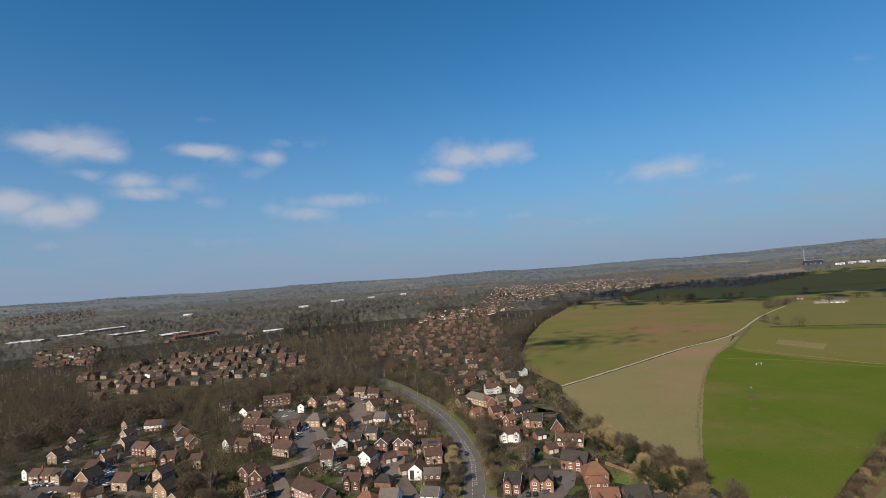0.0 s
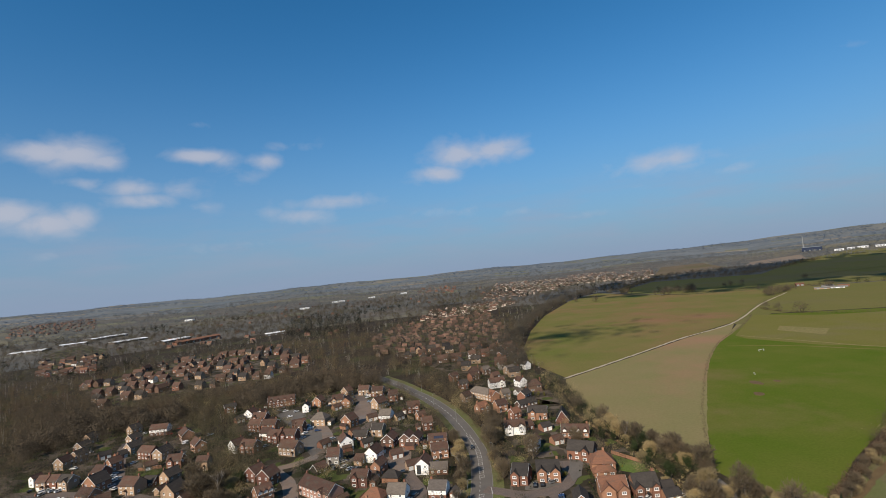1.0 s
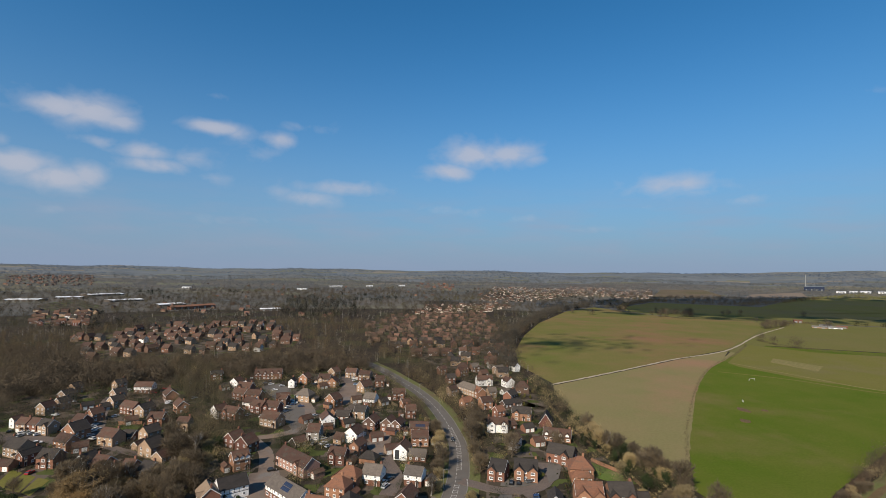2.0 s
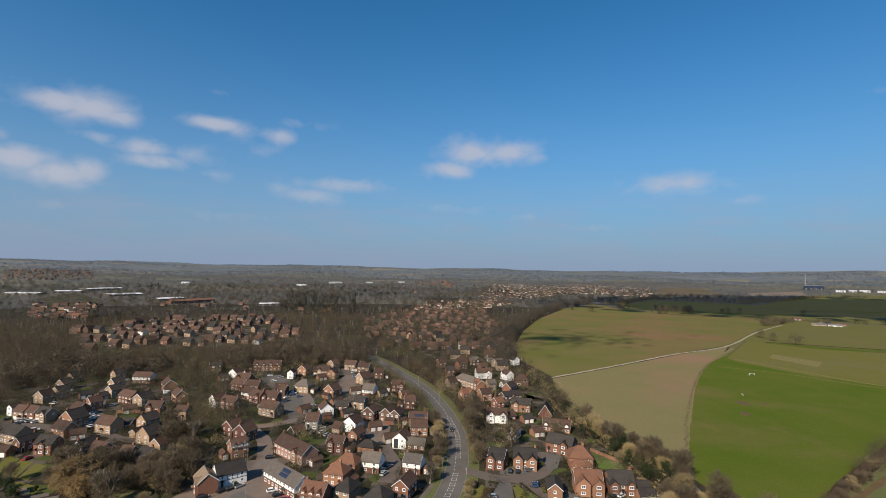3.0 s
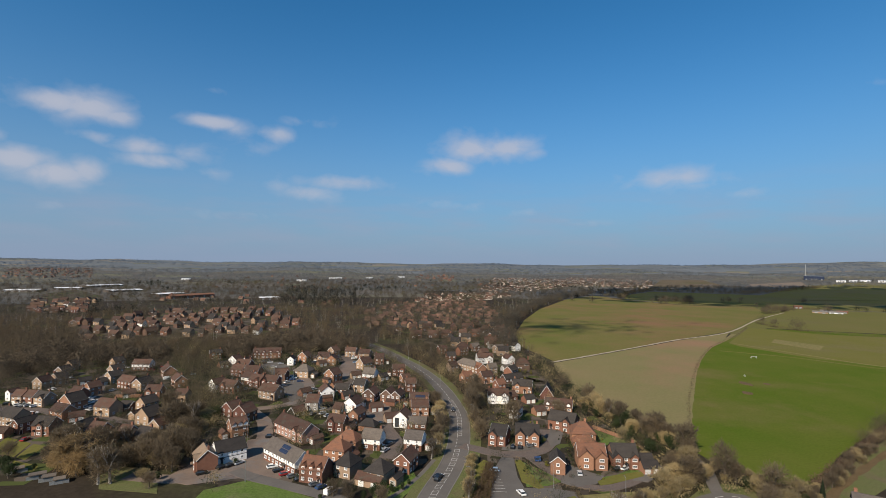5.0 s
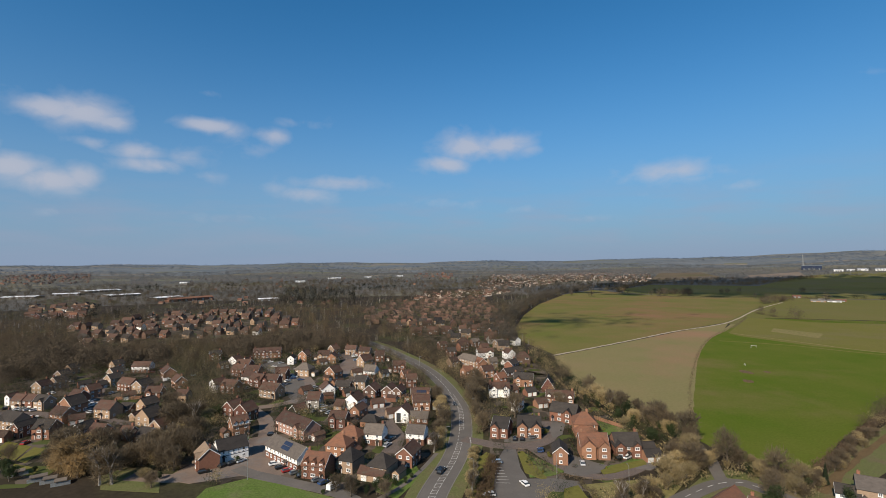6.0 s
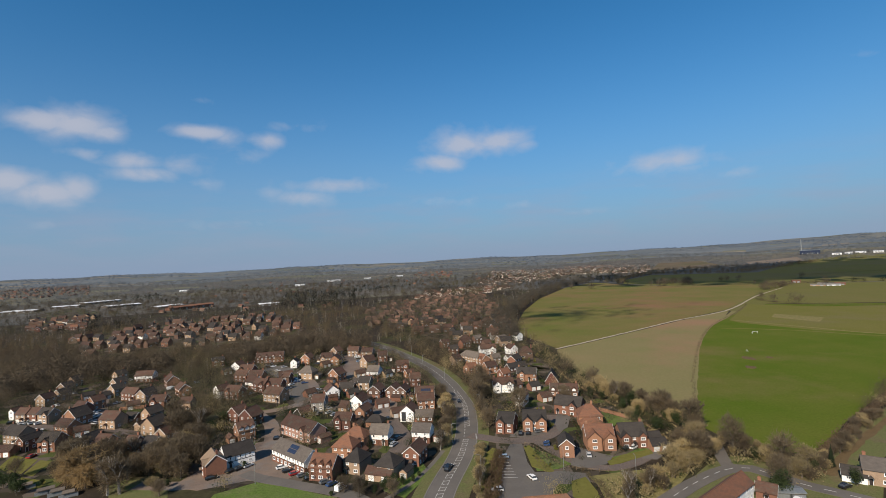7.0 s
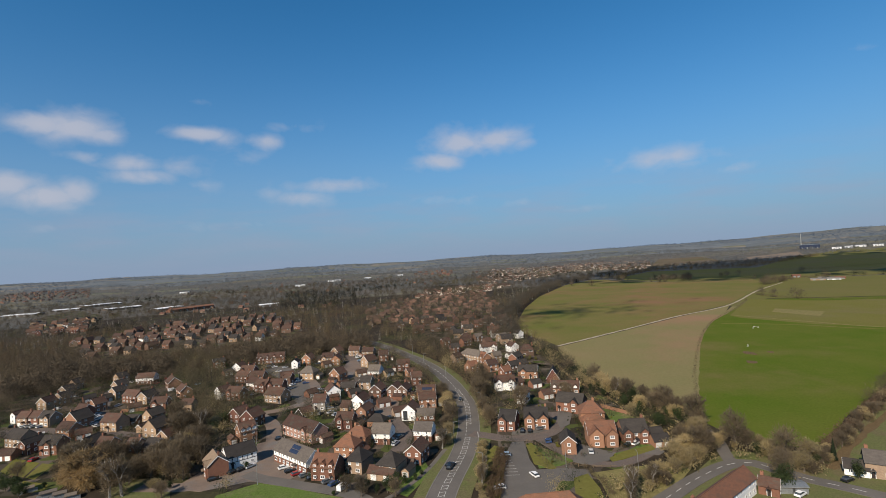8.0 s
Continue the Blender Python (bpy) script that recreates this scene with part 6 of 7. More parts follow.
for x, y, k in ((566, 862, 1.3), (580, 874, 1.4), (597, 884, 1.3), (612, 896, 1.2), (626, 906, 1.0), (590, 897, 1.3), (573, 884, 1.2), (642, 926, 1.1), (452, 700, 1.2), (450, 672, 1.1), (456, 640, 0.9),
                (300, 1140, 1.1), (330, 1090, 1.1), (642, 1130, 1.2), (660, 1140, 1.1), (684, 1136, 1.1), (820, 1120, 1.0), (700, 900, 0.9)):
    tree("bare", x, y, k, "field trees")

BUSH = [clump_template(260 + i, 54, 2.6, 3.4, 0.17, 0.6, 0, 0.10, 0.24) for i in range(4)]


def hedge_row(pts, step, label, mat, size=1.0, seed=0):
    line = smooth(pts, step)
    rg = random.Random(seed)
    woods("hedge", [(p.x + rg.uniform(-0.8, 0.8), p.y + rg.uniform(-0.8, 0.8)) for p in line], BUSH, mat, label, 0.7 * size, 1.2 * size, seed)


hedge_row([(112, 224), (129, 263), (151, 308), (211, 413), (267, 496), (319, 556), (352, 592), (410, 668)], 3.2, "low patchy leafless hedge between two fields", M["wood"], 0.6, 1)
hedge_row(FIELD_HEDGE + [(520, 585), (640, 520)], 3.0, "leafless hedge across the pasture", M["wood"], 1.2, 2)
hedge_row(BEECH_HEDGE, 0.5, "tall brown beech hedge beside the car park", M["beech"], 1.0, 3)
hedge_row([(13, 166), (16, 181), (20, 198)], 0.5, "tall brown beech hedge beside the car park", M["beech"], 1.0, 4)
hedge_row([(118, 172), (140, 190), (173, 215), (204, 239), (276, 290)], 0.8, "overgrown leafless hedge beside the green field", M["wood_reddish"], 1.3, 5)
hedge_row([(620, 905), (700, 965), (820, 925), (1100, 805)], 3.0, "leafless hedge across the pasture", M["wood"], 1.4, 6)
hedge_row([(500, 1048), (640, 1005), (720, 975)], 3.5, "leafless hedge across the pasture", M["wood"], 1.5, 7)
hedge_row([(47.4, 185.4), (48.2, 178.7), (49.8, 171.6), (49.0, 163.1)], 0.9, "dark clipped hedge between the car park and rough grass", M["wood"], 0.75, 12)
hedge_row([(60, 196), (66, 199), (72, 201)], 0.9, "clipped garden hedge", M["leaf"], 0.35, 8)

# garden hedges behind and beside the houses
rg = random.Random(101)
spots_h = []
for r in CLOSE_EAST + CLOSE_NORTH + CLOSE_SOUTH + CLOSE_WEST + WEST_LANE + WEST_CLOSE + NEW_CLOSE + LANE_HOUSES + OLD_VILLAGE:
    at = pose(r[0], r[1], 0, 0, 0, r[2])
    L, D = r[3], r[4]
    back, side = D / 2 + rg.uniform(5, 8), rg.choice((-1, 1)) * (L / 2 + 1.6)
    run = [(u, back) for u in np.arange(-L / 2, L / 2, 1.3)] + [(side, v) for v in np.arange(-D / 2 - 3, back, 1.5)] + [(u, -D / 2 - 2.2) for u in np.arange(-L / 2, L / 2, 2.6) if rg.random() < 0.4]
    run += [(-side, v) for v in np.arange(-D / 2, back, 1.4)] + [(u, back + 1.2) for u in np.arange(-L / 2 - 2, L / 2 + 2, 1.7)] + [(u, D / 2 + 1.4) for u in np.arange(-L / 2, L / 2, 2.2) if rg.random() < 0.5]
    for u, v in run:
        p = at @ Vector((u + rg.uniform(-0.3, 0.3), v + rg.uniform(-0.3, 0.3), 0))
        if rg.random() < 0.8 and clear(p.x, p.y, -2.4):
            spots_h.append((p.x, p.y))
CLIP = [clump_template(290 + i, 40, 2.1, 1.9, 0.18, 0.5, 0, 0.10, 0.22) for i in range(3)]
woods("hedge", [p for i, p in enumerate(spots_h) if i % 3], CLIP, M["leaf"], "dark evergreen garden hedges between houses", 0.6, 1.1, 31)
woods("hedge", spots_h[::3], CLIP, M["beech"], "brown leafless garden hedges between houses", 0.6, 1.1, 32)

# spruce wood and far woods round the fields
SPR = [clump_template(280 + i, 60, 14 + 3 * i, 8, 0.34, 1.0, 2) for i in range(3)]
woods("conifer_wood", scatter([(1512, 1859), (1650, 1804), (1672, 1831), (1529, 1908)], 17, 43), SPR, M["needles"], "dark conifers beside the depot", 0.5, 0.8, 19)
woods("conifer_wood", [p for p in scatter([(-296, 920), (-432, 1341), (-474, 1560), (-240, 1382), (-163, 939), (-226, 895)], 17, 41) if noise.noise(Vector((p[0] / 60, p[1] / 60, 0))) > -0.3], SPR, M["needles"], "dark green conifer wood among bare trees", 0.8, 1.2, 9)
rim = [(70, 470), (82, 590), (118, 738), (175, 915), (290, 1182), (408, 1340)]
rg = random.Random(5)
woods("woodland", [(p.x - abs(rg.gauss(8, 9)), p.y + rg.uniform(-6, 6)) for p in smooth(rim, 2.2)], WARM, M["haze_pale_wood"], "leafless wood edge beside the olive field, paled for haze", 0.9, 1.4, 10)
woods("woodland", [(p.x + rg.gauss(0, 6), p.y + rg.gauss(0, 8)) for p in smooth([(450, 1225), (520, 1395), (690, 1605), (900, 1485), (1300, 1705)], 5)], FARW, M["wood"], "leafless trees along the far field edge", 0.8, 1.2, 11)

EDGE = [(-468.3, 530.0), (-282.7, 320.8), (-283.8, 328.2), (-287.4, 352.5), (-300.0, 386.2), (-327.0, 456.7), (-364.6, 509.2)]
woods("woodland", scatter(EDGE, 6.5, 81, lambda a, b: clear(a, b, 1.5)), WARM, M["wood_grey"], "dense grey-brown trees behind the western estate", 0.7, 1.15, 14)

GAP = [(-288.6, 526.5), (-197.5, 446.8), (-143.7, 338.5), (-115.2, 292.1), (-97.1, 268.4), (-110.9, 252.2), (-145.6, 284.9), (-187.8, 349.2)]
woods("woodland", scatter(GAP, 6.0, 83, lambda a, b: clear(a, b, 0.5)), WARM, M["ash"], "pale olive leafless trees between the estates", 0.5, 0.95, 15)

# undergrowth
for outline, step, seed in ((BELT, 4.2, 71), (COPSE, 3.6, 72), (ROADSIDE, 3.2, 73), (CORNER_WOOD, 3.2, 74), (THICKET, 3.4, 75), (WEST_WOOD, 5.5, 76)):
    pts = scatter(outline, step, seed, lambda a, b: clear(a, b, -1.5))
    woods("undergrowth", pts, BUSH, M["twig_olive" if outline in (THICKET, CORNER_WOOD) else "wood"], "brown leafless undergrowth beneath the trees", 0.7, 1.7, seed)
    woods("undergrowth", pts[::14], BUSH, M["leaf"], "dark evergreen undergrowth beneath the trees", 0.6, 1.3, seed + 1)

rg = random.Random(78)
line = smooth(BRIDLE + [(98, 205)], 1.1)
strip = [(p.x + rg.uniform(-3.5, 12), p.y + rg.uniform(-2, 2)) for p in line]
strip = [p for p in strip if clear(*p, -0.8)]
woods("undergrowth", strip[::2], BUSH, M["leaf"], "dark evergreen scrub along the bridleway", 0.9, 1.7, 78)
woods("undergrowth", strip[1::2], BUSH, M["twig_olive"], "brown leafless scrub along the bridleway", 0.8, 1.6, 79)

# the nearest trees are things of their own; the rest are joined by kind
def make_trees():
    near = lambda w: math.hypot(w[1], w[2] - 60) + (150 if w[3] < 0.58 and w[4] == "garden plants" else 0)
    big = sorted([w for w in WANTED if w[0] not in ("shrub", "yellow")], key=near)
    low = sorted([w for w in WANTED if w[0] in ("shrub", "yellow")], key=near)
    for w in big[:250] + low[:130]:
        tree_thing(*w)
    SPARSE = {"bare": ("twig", 12, 9.5), "birch": ("twig", 13, 6), "willow": ("willow", 11, 10), "russet": ("twig_red", 8.5, 8.5), "olive": ("twig_olive", 7.5, 7.5), "leafy": ("leaf", 7, 6.5), "conifer": ("conifer", 14, 5), "shrub": ("leaf", 2.2, 2.8), "yellow": ("yellow", 2.5, 3)}
    for kind, (mat, high, wide) in SPARSE.items():
        rest = [w for w in big[250:] + low[130:] if w[0] == kind and near(w) < 560]
        far = [w for w in big[250:] if w[0] == kind and near(w) >= 560]
        if far:
            woods("trees", [(w[1], w[2]) for w in far], [clump_template(330 + i, 520, high * 1.1, wide * 1.2, 0.3, short=0.05, long=0.11) for i in range(3)], M["wood_grey"], TREES[kind][0][2] + "s across the fields", 0.9, 1.4, 21)
        if rest:
            tpl = [clump_template(300 + i, (240 if kind == "leafy" else 480) if high > 5 else 100, high, wide, 0.11, short=0.04 if high > 5 else 0.12, long=0.085 if high > 5 else 0.26) for i in range(4)]
            woods("trees" if high > 5 else "shrubs", [(w[1], w[2]) for w in rest], tpl, M[mat], TREES[kind][0][2] + "s, many together", 0.7, 1.1, 20)


make_trees()

# ---- far houses ----
def far_house(wall, roof, L, D, form="g"):
    h = new("house")
    tagged(h, "%s house with a %s roof among trees" % (WORDS[wall], ROOFS[roof]), "house", "houses beyond the trees")
    rise = round(D / 2 * 0.98, 2)
    part("wall", wall_mesh(L, D, 0.0, 5.0, wall, 0.0 if form == "h" else rise), h)
    part("roof", roof_mesh(L, D, 5.0, rise, roof, D * 0.42 if form == "h" else 0.0), h)
    key = ("far_window",)
    if key not in CACHE:
        s = Shape().box(-1.3, -0.05, 0, 1.3, 0.03, 1.3).box(-1.1, -0.07, 0.16, 1.1, 0.0, 1.14)
        CACHE[key] = s.mesh("window", [M["pvc"], M["glass"]], [0] * 6 + [1] * 6)
    for x, z in ((-L / 4, 0.95), (L / 4, 3.4)):
        part("window", CACHE[key], h, "", pose(x, -D / 2, z))
    part("chimney", chimney_mesh("red"), h, "", pose(L / 2 - 0.8, 0.3, 5.0 + rise + 0.1))
    return h


KINDS = [("dull", "brown", 12, 7, "g"), ("red", "brown", 9, 7, "g"), ("dull", "brown", 13.5, 6.5, "g"), ("tan", "slate", 10, 7, "g"), ("white", "brown", 8, 7, "g"), ("dull", "slate", 8, 7, "h"), ("dull", "brown", 10, 7.5, "h")]
MODELS = [far_house(*k) for k in KINDS]
spots = []
far_trees = []
for outline, sx, sy, turn, seed, most in ((ESTATE_C, 15.5, 30, -12, 51, 900), (ESTATE_D, 17, 29, 8, 52, 640), (ESTATE_F, 20, 40, 20, 53, 1300)):
    rg = random.Random(seed)
    c, s = math.cos(radians(turn)), math.sin(radians(turn))
    cx, cy = sum(p[0] for p in outline) / len(outline), sum(p[1] for p in outline) / len(outline)
    for i in range(-45, 46):
        for j in range(-30, 31):
            u, v = i * sx + rg.uniform(-1.5, 1.5), j * sy + rg.uniform(-2, 2) + 6 * math.sin(i * 0.25)
            x, y = cx + u * c - v * s, cy + u * s + v * c
            if not inside(np.array([x]), np.array([y]), outline)[0] or rg.random() < 0.28 or not clear(x, y, 3.0):
                if inside(np.array([x]), np.array([y]), outline)[0]:
                    far_trees.append((x, y))
                continue
            far_trees += [(x + rg.uniform(-6, 6), y + sy * rg.uniform(0.3, 0.62)), (x + rg.uniform(-6, 6), y + sy * rg.uniform(0.35, 0.6)), (x + rg.uniform(-7, 7), y - sy * rg.uniform(0.25, 0.5))]
            if math.hypot(x, y) < most:
                spots.append((x, y, turn + rg.choice((0, 0, 0, 90, 0, 0, 0)) + rg.uniform(-8, 8) - 6 * math.cos(i * 0.25), rg.choices(range(7), (5, 4, 4, 7, 1, 4, 3))[0]))
woods("trees", far_trees[::2], WARM, M["wood"], "leafless trees between the houses", 0.45, 0.95, 30)
woods("trees", far_trees[1::4], WARM, M["wood_grey"], "grey leafless trees between the houses", 0.4, 0.85, 33)
used = set()
for x, y, turn, k in spots:
    if k in used:
        copy_thing(MODELS[k], pose(x, y, 0, 0, 0, turn))
    else:
        used.add(k)
        MODELS[k].matrix_basis = pose(x, y, 0, 0, 0, turn)


# ---- towns on the horizon, joined ----
def town(outline, step, label, seed, wall=None, roof=None, turn=0.0, size=1.0):
    rg = random.Random(seed)
    s, idx = Shape(), []
    for x, y in scatter(outline, step, seed):
        z = float(height(x, y)) - 0.5
        L, D, e = rg.uniform(9, 15) * size, 8.5 * size, 4.0 * size
        a = radians(turn + rg.choice((0, 0, 90)) + rg.uniform(-15, 15))
        c, n = math.cos(a), math.sin(a)
        loc = [(-L / 2, -D / 2, 0), (L / 2, -D / 2, 0), (L / 2, D / 2, 0), (-L / 2, D / 2, 0), (-L / 2, -D / 2, e), (L / 2, -D / 2, e), (L / 2, D / 2, e), (-L / 2, D / 2, e), (-L / 2, 0, e + 4.3 * size), (L / 2, 0, e + 4.3 * size)]
        s.add([(x + u * c - v * n, y + u * n + v * c, z + w) for u, v, w in loc], [(0, 1, 5, 4), (1, 2, 6, 9, 5), (2, 3, 7, 6), (3, 0, 4, 8, 7), (4, 5, 9, 8), (6, 7, 8, 9)])
        idx += [0, 0, 0, 0, 1, 1]
    tagged(new("distant_houses", s.mesh("distant_houses", [wall or M["far_wall"], roof or M["far_roof"]], idx)), label, "houses", kind="stuff")


def leafy_town(outline, step, label, seed, wall, roof, size=0.75, trees=1.0):
    town(outline, step, label, seed, wall, roof, 0, size)
    woods("trees", scatter(outline, step / trees, seed + 100), FARW, M["haze_brown_wood"], "leafless trees among distant houses", 0.5, 0.85, seed)


leafy_town([(-95, 640), (-131, 865), (-95, 1015), (98, 1097), (85, 660)], 21, "red-roofed houses of the village among trees", 61, M["far_wall"], M["village_roof"], 0.7, 1.6)
leafy_town([(90, 1090), (-60, 1010), (-40, 1300), (150, 1420), (190, 1300)], 24, "red and white houses of the village street", 62, M["town_white"], M["village_roof"], 0.75, 1.5)
leafy_town(TOWN_WHITE, 27, "pale houses of a distant town", 63, M["town_white"], M["far_roof"], 0.62, 1.1)
leafy_town(TOWN_EAST, 27, "pale houses of a distant town", 64, M["town_white"], M["far_roof"], 0.62, 1.1)
leafy_town(TOWN_WEST, 38, "pale houses of a distant town", 65, M["far_wall"], M["far_roof"], 0.8, 0.9)
leafy_town(TOWN_RED, 60, "red-roofed buildings among distant woods", 67, M["far_wall"], M["far_roof"], 1.2, 0.9)
town([(-760, 1080), (-200, 880), (-250, 1180), (-700, 1300)], 75, "scattered houses among bare woods", 68, None, None, 0, 0.8)
town([(-900, 1500), (200, 1500), (400, 2300), (-1200, 2300)], 150, "scattered houses among bare woods", 69, None, None, 0, 0.8)
for x, y, turn, w in ((-624, 772, -60, "hung"), (-604, 780, -50, "white"), (-588, 790, -60, "white"), (-612, 800, 30, "hung"), (-570, 775, 20, "hung"), (-455, 616, -50, "tan")):
    house(x, y, turn, 10, 7, w, "rust", note="among bare trees")


# ---- sheds, farm and works ----
def shed(name, x, y, L, D, h, turn, mat, label, category, ridge=2.0, roofmat=None):
    z = float(height(x, y))
    g = new(name)
    g.matrix_basis = pose(x, y, z - 0.3, 0, 0, turn)
    tagged(g, label, category)
    part("wall", mesh_of("wall", *(lambda s: (s.v, s.f))(Shape().box(-L / 2, -D / 2, 0, L / 2, D / 2, h)), mat), g)
    a, b = L / 2 + 0.5, D / 2 + 0.5
    prof = [(-b, h), (0, h + ridge), (b, h), (b, h + 0.3), (0, h + ridge + 0.3), (-b, h + 0.3)]
    vs = [(-a, v, w) for v, w in prof] + [(a, v, w) for v, w in prof]
    part("roof", mesh_of("roof", vs, [(0, 1, 7, 6), (1, 2, 8, 7), (2, 3, 9, 8), (3, 4, 10, 9), (4, 5, 11, 10), (5, 0, 6, 11), (0, 5, 4, 1), (1, 4, 3, 2), (6, 7, 10, 11), (7, 8, 9, 10)], roofmat or M["shed"]), g)
    n = max(2, int(L / 14))
    for i in range(n):
        part("loading_door", simple("loading_door", "metal", -2.2, -0.1, 0, 2.2, 0.1, min(5.0, h * 0.7)), g, "grey loading door", pose(-L / 2 + L * (i + 0.5) / n, -D / 2, 0.3))
    return g


for x, y, L, D, tn in ((-1075, 1280, 74, 50, 14), (-1042, 1385, 60, 30, 30), (-1040, 1515, 100, 50, 62), (-846, 1318, 80, 40, 55), (-656, 1190, 66, 30, 60), (-378, 1088, 42, 16, 30)):
    shed("warehouse", x, y, L, D, 4.5, tn, M["grey"], "long pale-roofed warehouse among bare trees", "warehouse", 2.0)
for x, y, L, D, tn in ((-575, 1100, 60, 18, 55), (-552, 1145, 50, 16, 55)):
    shed("warehouse", x, y, L, D, 6, tn, M["red"], "long brick shed with a rust-red roof", "warehouse", 3.0, M["rust"])
for x, y, L in ((-560, 1975, 60), (-470, 2190, 90), (-337, 2300, 50), (-200, 2410, 60), (-1023, 1980, 50)):
    shed("warehouse", x, y, L * 0.6, 22, 5, 8, M["shed"], "white warehouse on the far side of the woods", "warehouse", 1.5)
for x, y, L, D, h, tn, m in ((678, 888, 22, 9, 2.6, -40, "tan"), (700, 880, 20, 8, 2.6, -35, "shed"), (722, 893, 16, 9, 2.6, -40, "red"), (702, 905, 18, 8, 3, -30, "shed"), (705, 980, 14, 8, 5, -25, "red")):
    shed("barn", x, y, L, D, h, tn, M[m], "low pale farm building beside the pasture", "barn", 1.6, M["rust"] if m == "red" else M["kerb"])
shed("works_building", 1544, 2046, 68, 33, 16, -35, M["panel"], "large blue-grey works building on the skyline", "works", 1.0, M["metal"])
for x, y, L in ((1530, 1890, 29), (1562, 1872, 24), (1595, 1857, 33), (1632, 1823, 29)):
    shed("depot_shed", x, y, L, 14, 6, -38, M["shed"], "white depot shed beside dark trees", "shed", 1.5)
cz = float(height(1534, 2079))
chim = tagged(new("works_chimney"), "tall slender pale works chimney", "chimney")
chim.matrix_basis = pose(1534, 2079, cz)
part("shaft", Shape().bar((0, 0, -1), (0, 0, 62), 1.9, 1.3, 12).mesh("shaft", M["metal"]), chim)
part("rim", Shape().bar((0, 0, 62), (0, 0, 63.5), 1.6, 1.6, 12).mesh("rim", M["metal"]), chim)

# ---- road markings ----
line = smooth(ROAD, 0.5)
nr = sides(line)
marks = Shape()


def dash(a, b, w, z=0.165):
    a, b = Vector(a), Vector(b)
    d = (b - a).normalized()
    n = Vector((d.y, -d.x)) * w / 2
    q = [a - n, a + n, b + n, b - n]
    marks.add([(p.x, p.y, z) for p in q] + [(p.x, p.y, z - 0.02) for p in q], [(0, 1, 2, 3), (0, 4, 5, 1), (1, 5, 6, 2), (2, 6, 7, 3), (3, 7, 4, 0)])


for i in range(0, len(line) - 8):
    y = line[i].y
    if y < 222 or 238 < y < 300:
        if i % 5 == 0:
            dash(line[i] - nr[i] * 0.95, line[i + 2] + nr[i + 2] * 0.95, 0.15)
        if i % 10 < 1:
            for s in (-1.05, 1.05):
                dash(line[i] + nr[i] * s, line[min(i + 7, len(line) - 1)] + nr[min(i + 7, len(line) - 1)] * s, 0.16)
    elif 300 <= y < 560 and i % 14 == 0:
        dash(line[i] - nr[i] * 0.2, line[i + 7] - nr[i + 7] * 0.2, 0.25)
    elif 222 <= y <= 238 and i % 8 == 0:
        dash(line[i] - nr[i] * 1.0, line[i + 4] - nr[i + 4] * 1.0, 0.2)
line = smooth(SOUTH, 0.5)
nr = sides(line)
for i in range(0, len(line) - 8, 12):
    dash(line[i], line[i + 6], 0.2, 0.175)
for k in range(8):
    dash((11.5, 224.5 + k * 0.9 - 3), (11.9, 225 + k * 0.9 - 3), 0.3, 0.29)
for k in range(6):
    dash((17.0 + 0.25 * k, 196 - 2.6 * k), (22.0 + 0.25 * k, 195.6 - 2.6 * k), 0.14, 0.185)
tagged(new("road_markings", marks.mesh("road_markings", M["paint"])), "worn white road markings and centre hatching", "road marking", kind="structure")

# ---- mud patches and goals on the field ----
for x, y, a, b in ((211, 349, 3.6, 6.5), (225, 348, 2.2, 3), (196, 323, 3.6, 4.5)):
    rgm = random.Random(int(x))
    pts = [(x + a * rgm.uniform(0.7, 1.1) * math.cos(t * math.pi / 7), y + b * rgm.uniform(0.7, 1.1) * math.sin(t * math.pi / 7)) for t in range(14)]
    area("mud_patch", pts, 0.3, M["mud"], "bare brown mud patch in the grass", "mud")


def goal(x, y, turn):
    g = tagged(new("goal"), "white football goal standing on grass", "goal")
    g.matrix_basis = pose(x, y, 0.1, 0, 0, turn)
    for sx in (-3.6, 3.6):
        part("post", Shape().bar((sx, 0, 0), (sx, 0, 2.4), 0.12, 0.12, 6).mesh("post", M["pvc"]), g)
        part("stay", Shape().bar((sx, 0, 2.4), (sx, 1.8, 0), 0.06, 0.06, 5).mesh("stay", M["pvc"]), g)
    part("crossbar", Shape().bar((-3.6, 0, 2.4), (3.6, 0, 2.4), 0.12, 0.12, 6).mesh("crossbar", M["pvc"]), g)
    return g


shed("garden_shed", 103.5, 159.5, 7.5, 4, 2.4, -10, M["fence"], "timber shed with a pale blue-grey metal roof", "shed", 0.4, M["metal"])

for x, y, tn, a in ((-161.3, 195.4, 40, 6), (-149.7, 190.7, 35, 8), (-144.1, 189.1, 30, 6), (-138.7, 187.1, 30, 5)):
    shed("garden_shed", x, y, a * 0.55, 2.3, 1.9, tn, M["fence"], "grey-roofed timber garden shed behind terraces", "shed", 0.5, M["grey"])
for row in ((277, 444, 10), (224, 371, 70)):
    goal(*row).scale = (0.72, 0.72, 0.72) if row[0] > 250 else (0.45, 0.45, 0.45)


